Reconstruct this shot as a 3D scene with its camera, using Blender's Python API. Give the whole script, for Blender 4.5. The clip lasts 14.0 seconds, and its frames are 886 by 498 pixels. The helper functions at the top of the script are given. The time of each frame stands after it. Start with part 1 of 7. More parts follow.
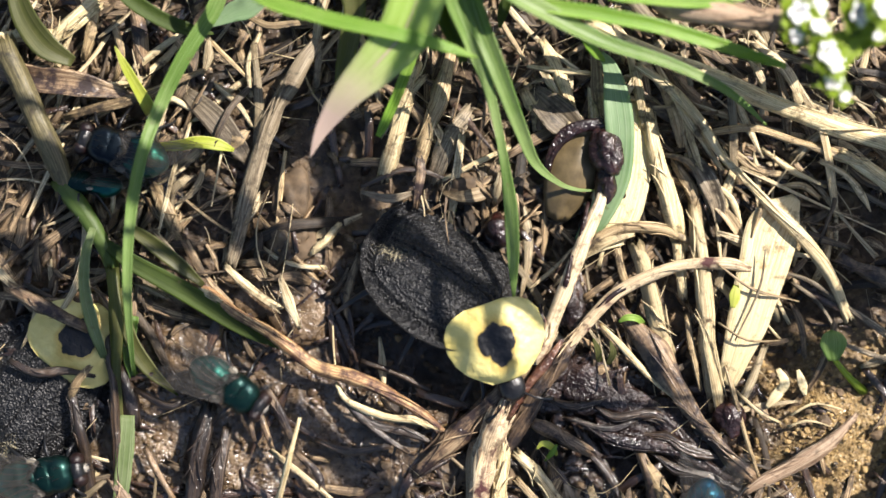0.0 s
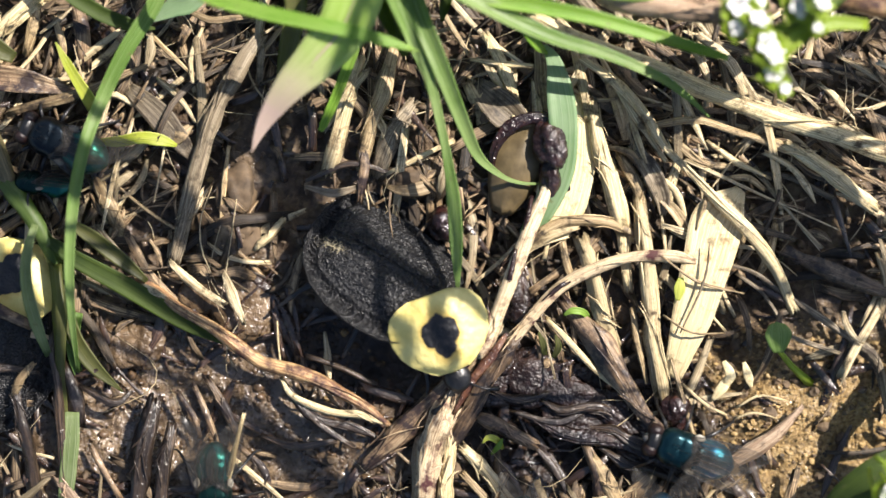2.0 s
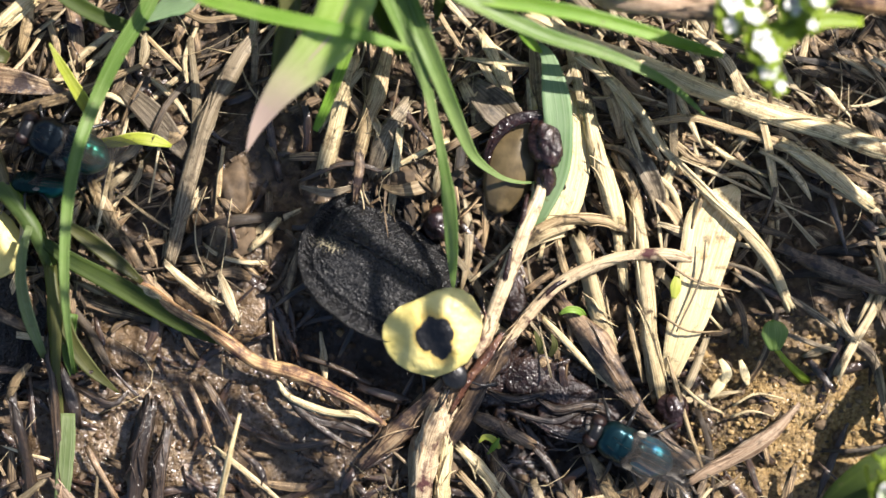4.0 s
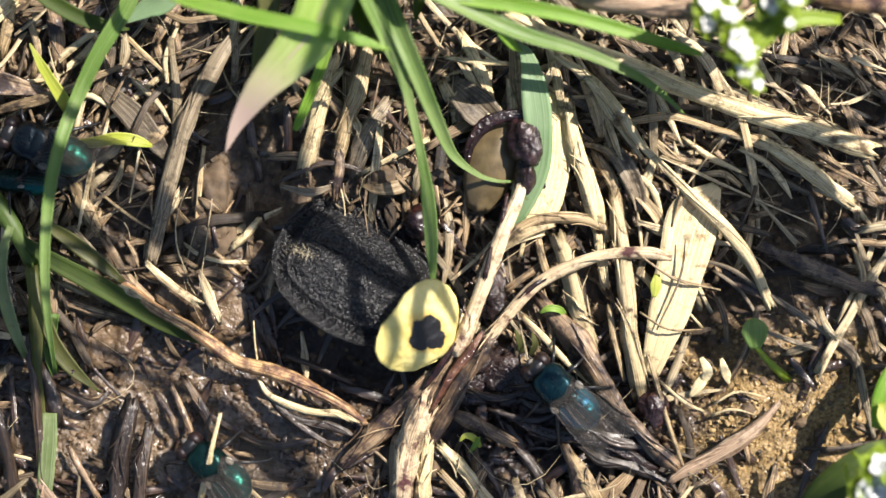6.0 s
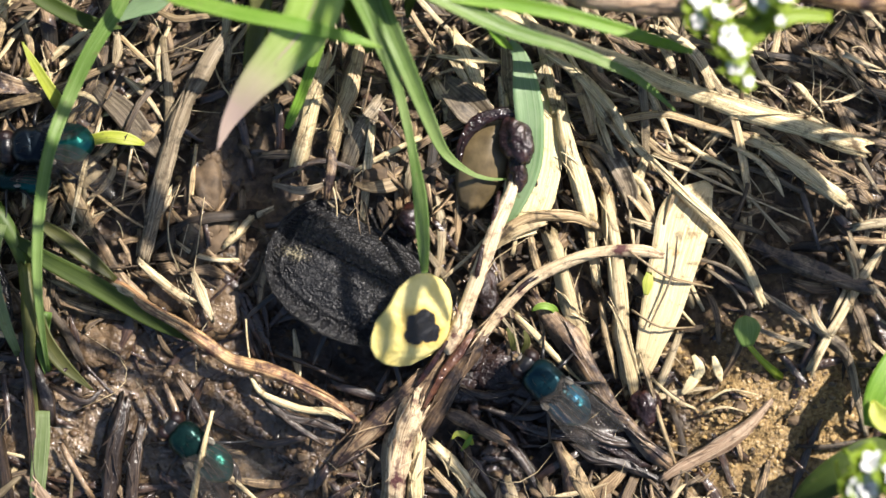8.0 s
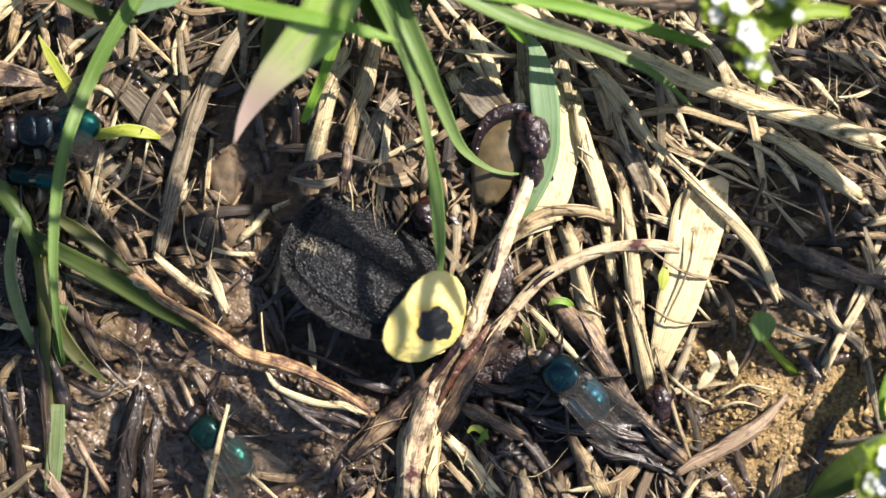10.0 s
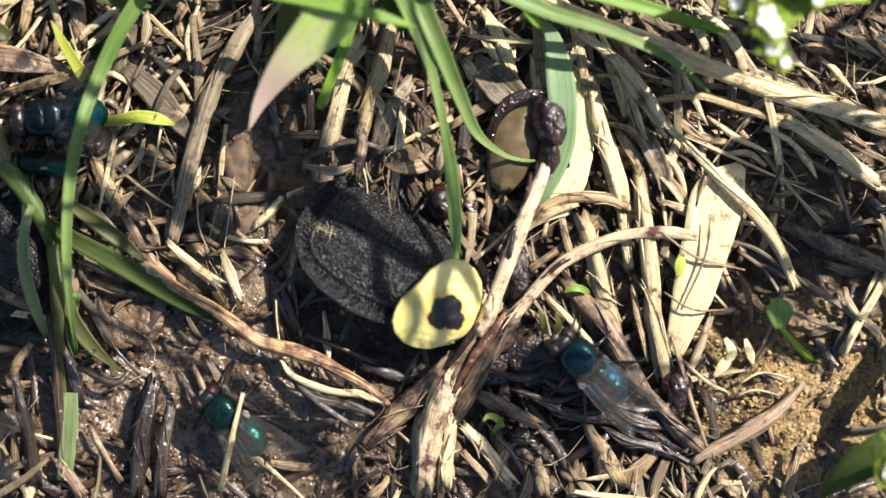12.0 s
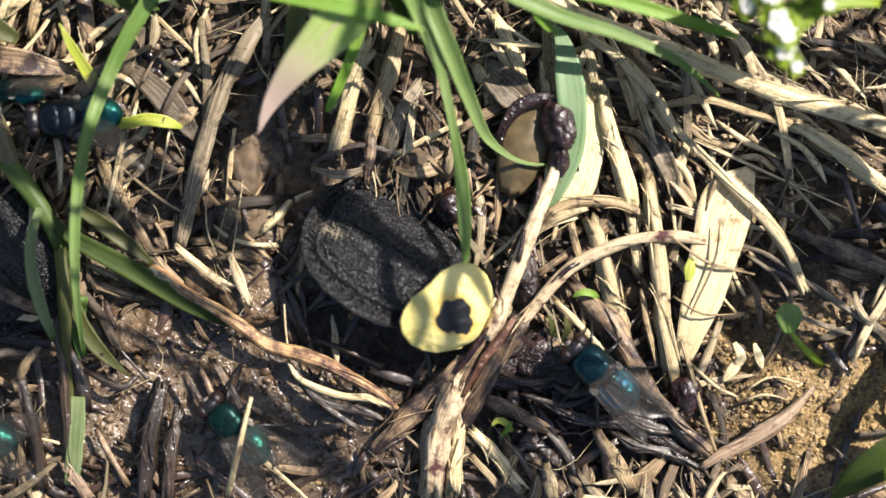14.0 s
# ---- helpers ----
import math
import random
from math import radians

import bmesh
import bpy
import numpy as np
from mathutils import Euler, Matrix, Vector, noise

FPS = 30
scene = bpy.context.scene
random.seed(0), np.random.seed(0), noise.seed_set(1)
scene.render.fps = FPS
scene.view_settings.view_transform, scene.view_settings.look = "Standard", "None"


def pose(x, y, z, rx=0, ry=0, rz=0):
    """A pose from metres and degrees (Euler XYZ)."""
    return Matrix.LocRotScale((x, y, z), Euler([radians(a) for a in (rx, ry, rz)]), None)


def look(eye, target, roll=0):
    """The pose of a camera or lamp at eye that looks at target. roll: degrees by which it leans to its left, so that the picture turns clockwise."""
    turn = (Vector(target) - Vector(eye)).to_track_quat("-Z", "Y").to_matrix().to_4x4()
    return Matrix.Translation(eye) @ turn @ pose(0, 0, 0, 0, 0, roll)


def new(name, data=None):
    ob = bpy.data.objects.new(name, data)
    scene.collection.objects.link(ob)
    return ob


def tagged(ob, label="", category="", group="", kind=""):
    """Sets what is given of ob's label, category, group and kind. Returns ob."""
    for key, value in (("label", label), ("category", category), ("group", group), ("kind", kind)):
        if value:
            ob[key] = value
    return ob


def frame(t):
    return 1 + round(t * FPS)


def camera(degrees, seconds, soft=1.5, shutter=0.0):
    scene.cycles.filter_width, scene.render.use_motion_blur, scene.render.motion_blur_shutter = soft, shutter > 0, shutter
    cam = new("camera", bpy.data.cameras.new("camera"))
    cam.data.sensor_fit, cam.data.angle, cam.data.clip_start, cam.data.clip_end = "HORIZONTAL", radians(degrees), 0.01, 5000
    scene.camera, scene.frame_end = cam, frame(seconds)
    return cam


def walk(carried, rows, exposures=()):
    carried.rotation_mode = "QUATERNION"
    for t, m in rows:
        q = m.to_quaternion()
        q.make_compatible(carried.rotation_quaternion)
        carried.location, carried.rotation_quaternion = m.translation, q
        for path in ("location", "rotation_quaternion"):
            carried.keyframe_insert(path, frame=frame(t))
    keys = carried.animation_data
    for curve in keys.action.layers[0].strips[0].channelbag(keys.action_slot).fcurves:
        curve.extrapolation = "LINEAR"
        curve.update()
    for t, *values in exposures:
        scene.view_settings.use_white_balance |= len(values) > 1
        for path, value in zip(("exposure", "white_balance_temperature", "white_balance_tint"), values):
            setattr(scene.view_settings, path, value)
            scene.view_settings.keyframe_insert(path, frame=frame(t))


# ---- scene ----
cam = camera(30.416, 14.0, soft=1.5, shutter=0.5)
cam.data.dof.use_dof = True
cam.data.dof.focus_distance = 0.1385
cam.data.dof.aperture_fstop = 9.5
walk(cam, [
    (0, pose(-0.008112, -0.000619, 0.140182, 0.3330, -0.2974, 0.9116)),
    (0.5, pose(-0.007309, -0.000337, 0.139909, 0.1888, -0.3804, 0.8377)),
    (1, pose(-0.005503, 0.000017, 0.139767, -0.0183, -0.4290, 0.6535)),
    (1.5, pose(-0.004764, -0.000158, 0.139848, -0.0667, -0.5115, 0.7162)),
    (2, pose(-0.003996, -0.000102, 0.139904, -0.0613, -0.5479, 0.5397)),
    (2.5, pose(-0.004040, -0.000348, 0.139844, -0.0359, -0.5466, 0.4300)),
    (5, pose(-0.002454, 0.000402, 0.139655, -0.2579, -0.5203, 0.2062)),
    (5.5, pose(-0.001702, 0.000067, 0.139817, -0.2081, -0.4176, 0.1841)),
    (6, pose(-0.001193, 0.000003, 0.139892, -0.1518, -0.2378, 0.1116)),
    (6.5, pose(-0.000000, -0.000000, 0.140000, 0.0000, 0.0000, 0.0000)),
    (7, pose(0.000260, -0.000123, 0.140044, -0.0209, 0.0480, 0.0637)),
    (7.5, pose(-0.000119, -0.000439, 0.140163, -0.0468, -0.0306, 0.0469)),
    (8, pose(0.000134, -0.000454, 0.140003, -0.0367, 0.0300, 0.0685)),
    (10.5, pose(-0.001867, -0.000696, 0.139973, -0.2511, -0.1129, 0.2340)),
    (11, pose(-0.002371, -0.000274, 0.139618, -0.4163, -0.2316, 0.1752)),
    (11.5, pose(-0.003141, -0.000564, 0.139311, -0.4862, -0.2712, 0.2456)),
    (12, pose(-0.003394, -0.000851, 0.139149, -0.5252, -0.3370, 0.2097)),
    (12.5, pose(-0.003587, -0.000459, 0.138799, -0.4978, -0.4673, 0.1782)),
    (13, pose(-0.005100, -0.000248, 0.138648, -0.6580, -0.6071, 0.3596)),
    (13.5, pose(-0.004867, -0.000260, 0.138708, -0.6332, -0.6921, 0.2943)),
    (14, pose(-0.005065, -0.000779, 0.138765, -0.4226, -0.7167, 0.2977)),
], exposures=[(0.0, 0.96, 6580, 13.5), (14.0, 0.96, 6580, 13.5)])
import functools

MM = 0.001

# ---- world, sun, exposure ----
SUN_AZ, SUN_EL = 37.0, 46.0   # degrees anticlockwise from +x, degrees above the ground
world = bpy.data.worlds.new("sky")
scene.world = world
world.use_nodes = True
wn = world.node_tree.nodes
sky = wn.new("ShaderNodeTexSky")
sky.sky_type = "NISHITA"
sky.sun_disc = False
sky.sun_elevation = radians(SUN_EL)
sky.sun_rotation = radians(90 - SUN_AZ)
wn["Background"].inputs["Strength"].default_value = 0.075
world.node_tree.links.new(sky.outputs[0], wn["Background"].inputs["Color"])
sun = new("sun", bpy.data.lights.new("sun", "SUN"))
sun.data.energy = 5.0
sun.data.angle = radians(0.53)
sun.data.color = (1.0, 0.95, 0.87)
sun_dir = Vector((math.cos(radians(SUN_AZ)) * math.cos(radians(SUN_EL)), math.sin(radians(SUN_AZ)) * math.cos(radians(SUN_EL)), math.sin(radians(SUN_EL))))
sun.matrix_world = look(sun_dir * 2, (0, 0, 0))


# ---- materials ----
class Nodes:
    """A small builder of node materials."""

    def __init__(self, name):
        self.mat = bpy.data.materials.new(name)
        self.mat.use_nodes = True
        self.tree = self.mat.node_tree
        self.bsdf = self.tree.nodes["Principled BSDF"]
        self.out = self.tree.nodes["Material Output"]

    def node(self, kind, values=None, **settings):
        n = self.tree.nodes.new(kind)
        for key, value in settings.items():
            setattr(n, key, value)
        for key, value in (values or {}).items():
            if isinstance(value, bpy.types.NodeSocket):
                self.tree.links.new(value, n.inputs[key])
            else:
                n.inputs[key].default_value = value
        return n

    def coords(self, source="Object", scale=(1, 1, 1)):
        return self.node("ShaderNodeMapping", {"Vector": self.node("ShaderNodeTexCoord").outputs[source], "Scale": scale}).outputs[0]

    def noise(self, vector, scale, detail=4.0, rough=0.6, distort=0.0):
        return self.node("ShaderNodeTexNoise", {"Vector": vector, "Scale": scale, "Detail": detail, "Roughness": rough, "Distortion": distort}).outputs["Fac"]

    def ramp(self, fac, stops):
        r = self.node("ShaderNodeValToRGB", {"Fac": fac})
        el = r.color_ramp.elements
        while len(el) < len(stops):
            el.new(0.5)
        for e, (at, col) in zip(el, stops):
            e.position = at
            e.color = (*col, 1) if len(col) == 3 else col
        return r.outputs[0]

    def grey(self, fac, a, b, lo=0.0, hi=1.0):
        return self.node("ShaderNodeMapRange", {"Value": fac, "From Min": lo, "From Max": hi, "To Min": a, "To Max": b}).outputs[0]

    def mix(self, fac, a, b, blend="MIX"):
        m = self.node("ShaderNodeMix", data_type="RGBA", blend_type=blend)
        for i, value in ((0, fac), (6, a), (7, b)):
            if isinstance(value, bpy.types.NodeSocket):
                self.tree.links.new(value, m.inputs[i])
            elif i == 0:
                m.inputs[0].default_value = value
            else:
                m.inputs[i].default_value = (*value, 1)
        return m.outputs[2]

    def math(self, op, a, b=0.0):
        return self.node("ShaderNodeMath", {0: a, 1: b}, operation=op).outputs[0]

    def bump(self, height, strength, distance, normal=None):
        v = {"Height": height, "Strength": strength, "Distance": distance}
        if normal is not None:
            v["Normal"] = normal
        return self.node("ShaderNodeBump", v).outputs[0]

    def set(self, **values):
        for key, value in values.items():
            s = self.bsdf.inputs[key.replace("_", " ")]
            if isinstance(value, bpy.types.NodeSocket):
                self.tree.links.new(value, s)
            elif isinstance(value, tuple):
                s.default_value = (*value, 1) if len(value) == 3 and s.type == "RGBA" else value
            else:
                s.default_value = value
        return self.mat


def fibre_material(name, dark, mid, light, rough=(0.4, 0.7), spots=0.35, spot_colour=(0.05, 0.035, 0.02), wet=0.0, random_source="object", spread=(0.5, 1.25)):
    """Dead grass, straw and bark: long fibres along the piece, blotches, tone that differs from piece to piece."""
    dark, mid, light = [(c[0] * 0.98, c[1] * 1.0, c[2] * 0.98) for c in (dark, mid, light)]
    n = Nodes(name)
    fibres = n.noise(n.coords("UV", (7000.0, 130.0, 1.0)), 1.0, 5.0, 0.7, 0.25)
    fine = n.noise(n.coords("UV", (22000.0, 500.0, 1.0)), 1.0, 2.0)
    blot = n.noise(n.coords("Object"), 420.0, 5.0, 0.65)
    patch = n.noise(n.coords("Object"), 130.0, 3.0, 0.6)
    tone = n.ramp(fibres, [(0.36, dark), (0.48, mid), (0.60, light)])
    tone = n.mix(n.grey(fine, 0.0, 0.8, 0.52, 0.68), tone, dark)
    tone = n.mix(n.grey(patch, 0.0, 0.55, 0.5, 0.66), tone, mid)
    mask = n.grey(blot, 0.0, 1.0, 0.68 - spots * 0.3, 0.74 - spots * 0.2)
    tone = n.mix(mask, tone, spot_colour)
    grime = n.noise(n.coords("Object"), 900.0, 6.0, 0.75)
    tone = n.mix(n.grey(grime, 0.0, 0.8, 0.53, 0.66), tone, tuple(c * 0.32 for c in dark))
    rnd = n.node("ShaderNodeObjectInfo").outputs["Random"] if random_source == "object" else n.node("ShaderNodeNewGeometry").outputs["Random Per Island"]
    lo, hi = spread
    tone = n.mix(1.0, tone, n.ramp(rnd, [(0.0, (lo, lo * 0.95, lo * 0.9)), (0.5, (0.95, 0.93, 0.9)), (1.0, (hi, hi * 0.98, hi * 0.93))]), "MULTIPLY")
    bmp = n.bump(fibres, 0.9, 0.00009)
    bmp = n.bump(fine, 0.5, 0.00003, bmp)
    bmp = n.bump(blot, 0.5, 0.00018, bmp)
    return n.set(Base_Color=tone, Roughness=n.grey(blot, rough[0], rough[1], 0.3, 0.7), Normal=bmp, Coat_Weight=wet, Coat_Roughness=0.22, Coat_IOR=1.6, Coat_Normal=n.bump(n.noise(n.coords("Object"), 1500.0, 2.0), 1.0, 0.0003))


def leaf_material(name, deep, mid, pale, tip=None, span=(0.02, 0.03), gloss=0.40):
    """Living grass: fine parallel veins, a paler midrib, specks, and light that passes through."""
    n = Nodes(name)
    veins = n.noise(n.coords("UV", (14000.0, 60.0, 1.0)), 1.0, 3.0, 0.55)
    big = n.noise(n.coords("Object"), 160.0, 4.0, 0.6)
    specks = n.noise(n.coords("Object"), 1500.0, 2.0, 0.5)
    tone = n.ramp(veins, [(0.25, deep), (0.5, mid), (0.78, pale)])
    tone = n.mix(n.grey(big, 0.0, 0.55, 0.42, 0.7), tone, pale)
    tone = n.mix(n.grey(specks, 0.0, 0.6, 0.68, 0.75), tone, (0.16, 0.13, 0.06))
    if tip:
        along = n.node("ShaderNodeSeparateXYZ", {0: n.node("ShaderNodeTexCoord").outputs["UV"]}).outputs[1]
        fade = n.math("ADD", n.grey(along, 0.0, 1.0, span[0], span[1]), n.grey(big, -0.3, 0.3))
        tone = n.mix(n.grey(fade, 0.0, 0.95, 0.05, 0.75), tone, tip)
    thru = n.node("ShaderNodeBsdfTranslucent", {"Color": n.mix(0.6, tone, (0.45, 0.62, 0.04), "MIX")})
    n.set(Base_Color=tone, Roughness=n.grey(big, gloss - 0.08, gloss + 0.12), Normal=n.bump(veins, 0.6, 0.00006), Specular_IOR_Level=0.4)
    m = n.node("ShaderNodeMixShader", {0: 0.38, 1: n.bsdf.outputs[0], 2: thru.outputs[0]})
    n.tree.links.new(m.outputs[0], n.out.inputs[0])
    return n.mat


def soil_material():
    n = Nodes("soil")
    co = n.coords("Object")
    xyz = n.node("ShaderNodeSeparateXYZ", {0: n.node("ShaderNodeTexCoord").outputs["Object"]})
    big = n.noise(co, 90.0, 5.0, 0.62)
    mid = n.noise(co, 520.0, 6.0, 0.68)
    fine = n.noise(co, 2600.0, 4.0, 0.6)
    tone = n.ramp(mid, [(0.3, (0.020, 0.013, 0.008)), (0.48, (0.075, 0.048, 0.027)), (0.62, (0.17, 0.115, 0.06)), (0.78, (0.30, 0.22, 0.125))])
    ochre = n.ramp(fine, [(0.33, (0.10, 0.06, 0.02)), (0.5, (0.38, 0.24, 0.08)), (0.66, (0.58, 0.43, 0.21))])
    # a dry ochre patch of bare earth with an edge broken by noise
    dx = n.math("MULTIPLY", n.math("SUBTRACT", xyz.outputs[0], 0.0300), 1 / 0.0112)
    dy = n.math("MULTIPLY", n.math("SUBTRACT", xyz.outputs[1], -0.0160), 1 / 0.0085)
    d = n.math("ADD", n.math("ADD", n.math("MULTIPLY", dx, dx), n.math("MULTIPLY", dy, dy)), n.grey(mid, -1.6, 1.6))
    tone = n.mix(n.grey(d, 0.75, 0.0, 0.2, 1.5), tone, ochre)
    # wet mud around the carrion
    wx = n.math("MULTIPLY", n.math("SUBTRACT", xyz.outputs[0], -0.0235), 1 / 0.0175)
    wy = n.math("MULTIPLY", n.math("SUBTRACT", xyz.outputs[1], -0.0155), 1 / 0.0120)
    w = n.math("ADD", n.math("ADD", n.math("MULTIPLY", wx, wx), n.math("MULTIPLY", wy, wy)), n.grey(big, -1.0, 1.0, 0.2, 0.8))
    ux = n.math("MULTIPLY", n.math("SUBTRACT", xyz.outputs[0], -0.0215), 1 / 0.0065)
    uy = n.math("MULTIPLY", n.math("SUBTRACT", xyz.outputs[1], -0.0055), 1 / 0.0055)
    w2 = n.math("ADD", n.math("ADD", n.math("MULTIPLY", ux, ux), n.math("MULTIPLY", uy, uy)), n.grey(big, -1.0, 1.0, 0.2, 0.8))
    wet = n.grey(n.math("MINIMUM", w, w2), 1.0, 0.0, 0.7, 1.25)
    # black patches: wet carrion soil, plus shade under beetle and twigs as colour
    soaked_shade = None
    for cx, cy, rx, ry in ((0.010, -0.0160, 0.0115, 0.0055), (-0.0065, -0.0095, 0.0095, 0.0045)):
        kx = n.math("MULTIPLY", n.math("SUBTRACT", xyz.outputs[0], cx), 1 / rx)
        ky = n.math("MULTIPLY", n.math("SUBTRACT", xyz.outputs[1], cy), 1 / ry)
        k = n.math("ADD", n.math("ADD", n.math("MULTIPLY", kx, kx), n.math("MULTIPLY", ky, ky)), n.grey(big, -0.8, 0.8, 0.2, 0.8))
        soaked_shade = k if soaked_shade is None else n.math("MINIMUM", soaked_shade, k)
    soaked_shade = n.grey(soaked_shade, 1.0, 0.0, 0.8, 1.4)
    slime = n.ramp(mid, [(0.3, (0.018, 0.009, 0.004)), (0.48, (0.105, 0.067, 0.033)), (0.7, (0.275, 0.19, 0.105))])
    tone = n.mix(wet, tone, slime)
    # near-black tone, painted in for the shade as well as the wet
    tone = n.mix(soaked_shade, tone, n.ramp(mid, [(0.35, (0.006, 0.004, 0.003)), (0.55, (0.024, 0.014, 0.009)), (0.75, (0.08, 0.05, 0.03))]))
    damp = n.math("MAXIMUM", n.math("MAXIMUM", wet, soaked_shade), n.grey(big, 0.0, 0.6, 0.48, 0.66))
    bmp = n.bump(mid, 1.0, 0.0011)
    bmp = n.bump(fine, 0.8, 0.00016, bmp)
    film = n.bump(n.noise(co, 1900.0, 2.0, 0.55), 1.0, 0.00045)
    return n.set(Base_Color=tone, Roughness=n.grey(damp, 0.8, 0.28), Normal=bmp, Coat_Weight=n.math("MULTIPLY", n.math("SUBTRACT", damp, n.math("MULTIPLY", soaked_shade, 0.6)), n.grey(n.noise(co, 260.0, 2.0), 0.45, 1.0, 0.40, 0.54)), Coat_Roughness=0.19, Coat_IOR=1.8, Coat_Normal=film)


def slime_material(name, a, b, c, film=1.0, ripple=0.0005):
    n = Nodes(name)
    co = n.coords("Object")
    mid, fine = n.noise(co, 700.0, 5.0, 0.65), n.noise(co, 2300.0, 3.0)
    tone = n.ramp(mid, [(0.32, a), (0.5, b), (0.7, c)])
    return n.set(Base_Color=tone, Specular_IOR_Level=0.2, Roughness=n.grey(fine, 0.3, 0.5), Normal=n.bump(fine, 0.8, 0.00016, n.bump(mid, 0.8, 0.0005)), Coat_Weight=n.grey(n.noise(co, 330.0, 2.0), 0.3, film, 0.40, 0.56), Coat_Roughness=0.22, Coat_IOR=1.6, Coat_Normal=n.bump(n.noise(co, 2000.0, 2.0, 0.55), 1.0, ripple))


def shell_material():
    """The black wing cases: coarse wet grain, shiny, with pale dust on the back."""
    n = Nodes("black wing case")
    co = n.coords("Object")
    grain, wide = n.noise(co, 5200.0, 2.0, 0.5), n.noise(co, 900.0, 4.0, 0.6)
    vor = n.node("ShaderNodeTexVoronoi", {"Vector": n.node("ShaderNodeVectorMath", {0: co, 1: n.node("ShaderNodeVectorMath", {0: n.node("ShaderNodeTexNoise", {"Vector": co, "Scale": 1500.0}).outputs["Color"], 3: 0.0006}, operation="SCALE").outputs[0]}, operation="ADD").outputs[0], "Scale": 4200.0, "Randomness": 1.0}).outputs["Distance"]
    tone = n.ramp(wide, [(0.3, (0.0035, 0.0035, 0.004)), (0.7, (0.010, 0.010, 0.0105))])
    xyz = n.node("ShaderNodeSeparateXYZ", {0: n.node("ShaderNodeTexCoord").outputs["Object"]})
    dx = n.math("MULTIPLY", n.math("SUBTRACT", xyz.outputs[0], -0.0042), 1 / 0.0011)
    dy = n.math("MULTIPLY", n.math("SUBTRACT", xyz.outputs[1], -0.0012), 1 / 0.0006)
    d = n.math("ADD", n.math("ADD", n.math("MULTIPLY", dx, dx), n.math("MULTIPLY", dy, dy)), n.grey(grain, 2.8, -2.2, 0.3, 0.7))
    tone = n.mix(n.grey(d, 0.8, 0.0, 0.0, 0.7), tone, (0.30, 0.26, 0.16))
    # pale specks in the colour imitate sparkle on the grain
    tone = n.mix(n.grey(grain, 0.0, 0.5, 0.62, 0.70), tone, (0.10, 0.096, 0.085))
    bmp = n.bump(vor, 1.0, 0.00019)
    bmp = n.bump(grain, 0.9, 0.00010, bmp)
    return n.set(Base_Color=tone, Roughness=n.grey(wide, 0.34, 0.46), Normal=bmp, Specular_IOR_Level=0.46)


def shield_material():
    """The yellow neck shield with its black blotch: a bar with a lobe at either side."""
    n = Nodes("yellow neck shield")
    co = n.coords("Object")
    xyz = n.node("ShaderNodeSeparateXYZ", {0: n.node("ShaderNodeTexCoord").outputs["Object"]})
    wob, fine = n.noise(co, 1000.0, 4.0, 0.6), n.noise(co, 3800.0, 3.0)
    yellow = n.ramp(n.noise(co, 330.0, 4.0), [(0.3, (0.60, 0.49, 0.13)), (0.7, (0.78, 0.68, 0.27))])
    away = n.math("ABSOLUTE", xyz.outputs[1])

    def lobe(cx, cy, rx, ry):
        a = n.math("MULTIPLY", n.math("ABSOLUTE", n.math("SUBTRACT", xyz.outputs[0], cx)), 1 / rx)
        b = n.math("MULTIPLY", n.math("ABSOLUTE", n.math("SUBTRACT", away, cy)), 1 / ry)
        return n.math("ADD", n.math("POWER", a, 2.6), n.math("POWER", b, 2.6))
    d = n.math("MINIMUM", lobe(0.0001, 0.0, 0.0019, 0.00095), lobe(-0.0002, 0.0009, 0.0011, 0.0007))
    d = n.math("ADD", d, n.grey(wob, -0.8, 0.8))
    black = n.grey(d, 1.0, 0.0, 0.86, 1.04)
    rim = n.grey(d, 1.0, 0.0, 1.0, 2.6)
    tone = n.mix(n.math("MULTIPLY", rim, 0.55), yellow, (0.50, 0.27, 0.03))
    tone = n.mix(black, tone, (0.008, 0.008, 0.009))
    return n.set(Base_Color=tone, Roughness=n.grey(fine, 0.36, 0.55), Normal=n.bump(fine, 0.5, 0.00012, n.bump(wob, 0.4, 0.0002)))


def metal_body(name, a, b, rough=0.26):
    n = Nodes(name)
    co = n.coords("Object")
    fine, wide = n.noise(co, 5200.0, 3.0), n.noise(co, 700.0, 3.0)
    tone = n.mix(n.grey(wide, 0.0, 1.0, 0.35, 0.65), a, b)
    return n.set(Base_Color=tone, Metallic=0.85, Roughness=n.grey(fine, rough - 0.06, rough + 0.14), Normal=n.bump(fine, 0.5, 0.00003), Coat_Weight=0.15, Coat_Roughness=0.2)


def plain(name, colour, rough=0.5, metal=0.0, scale=2500.0, vary=0.5, coat=0.0):
    n = Nodes(name)
    f = n.noise(n.coords("Object"), scale, 4.0)
    dark = tuple(c * (1 - vary) for c in colour)
    return n.set(Base_Color=n.ramp(f, [(0.3, dark), (0.7, colour)]), Roughness=n.grey(f, rough - 0.08, rough + 0.1), Metallic=metal, Normal=n.bump(f, 0.4, 0.0001), Coat_Weight=coat)


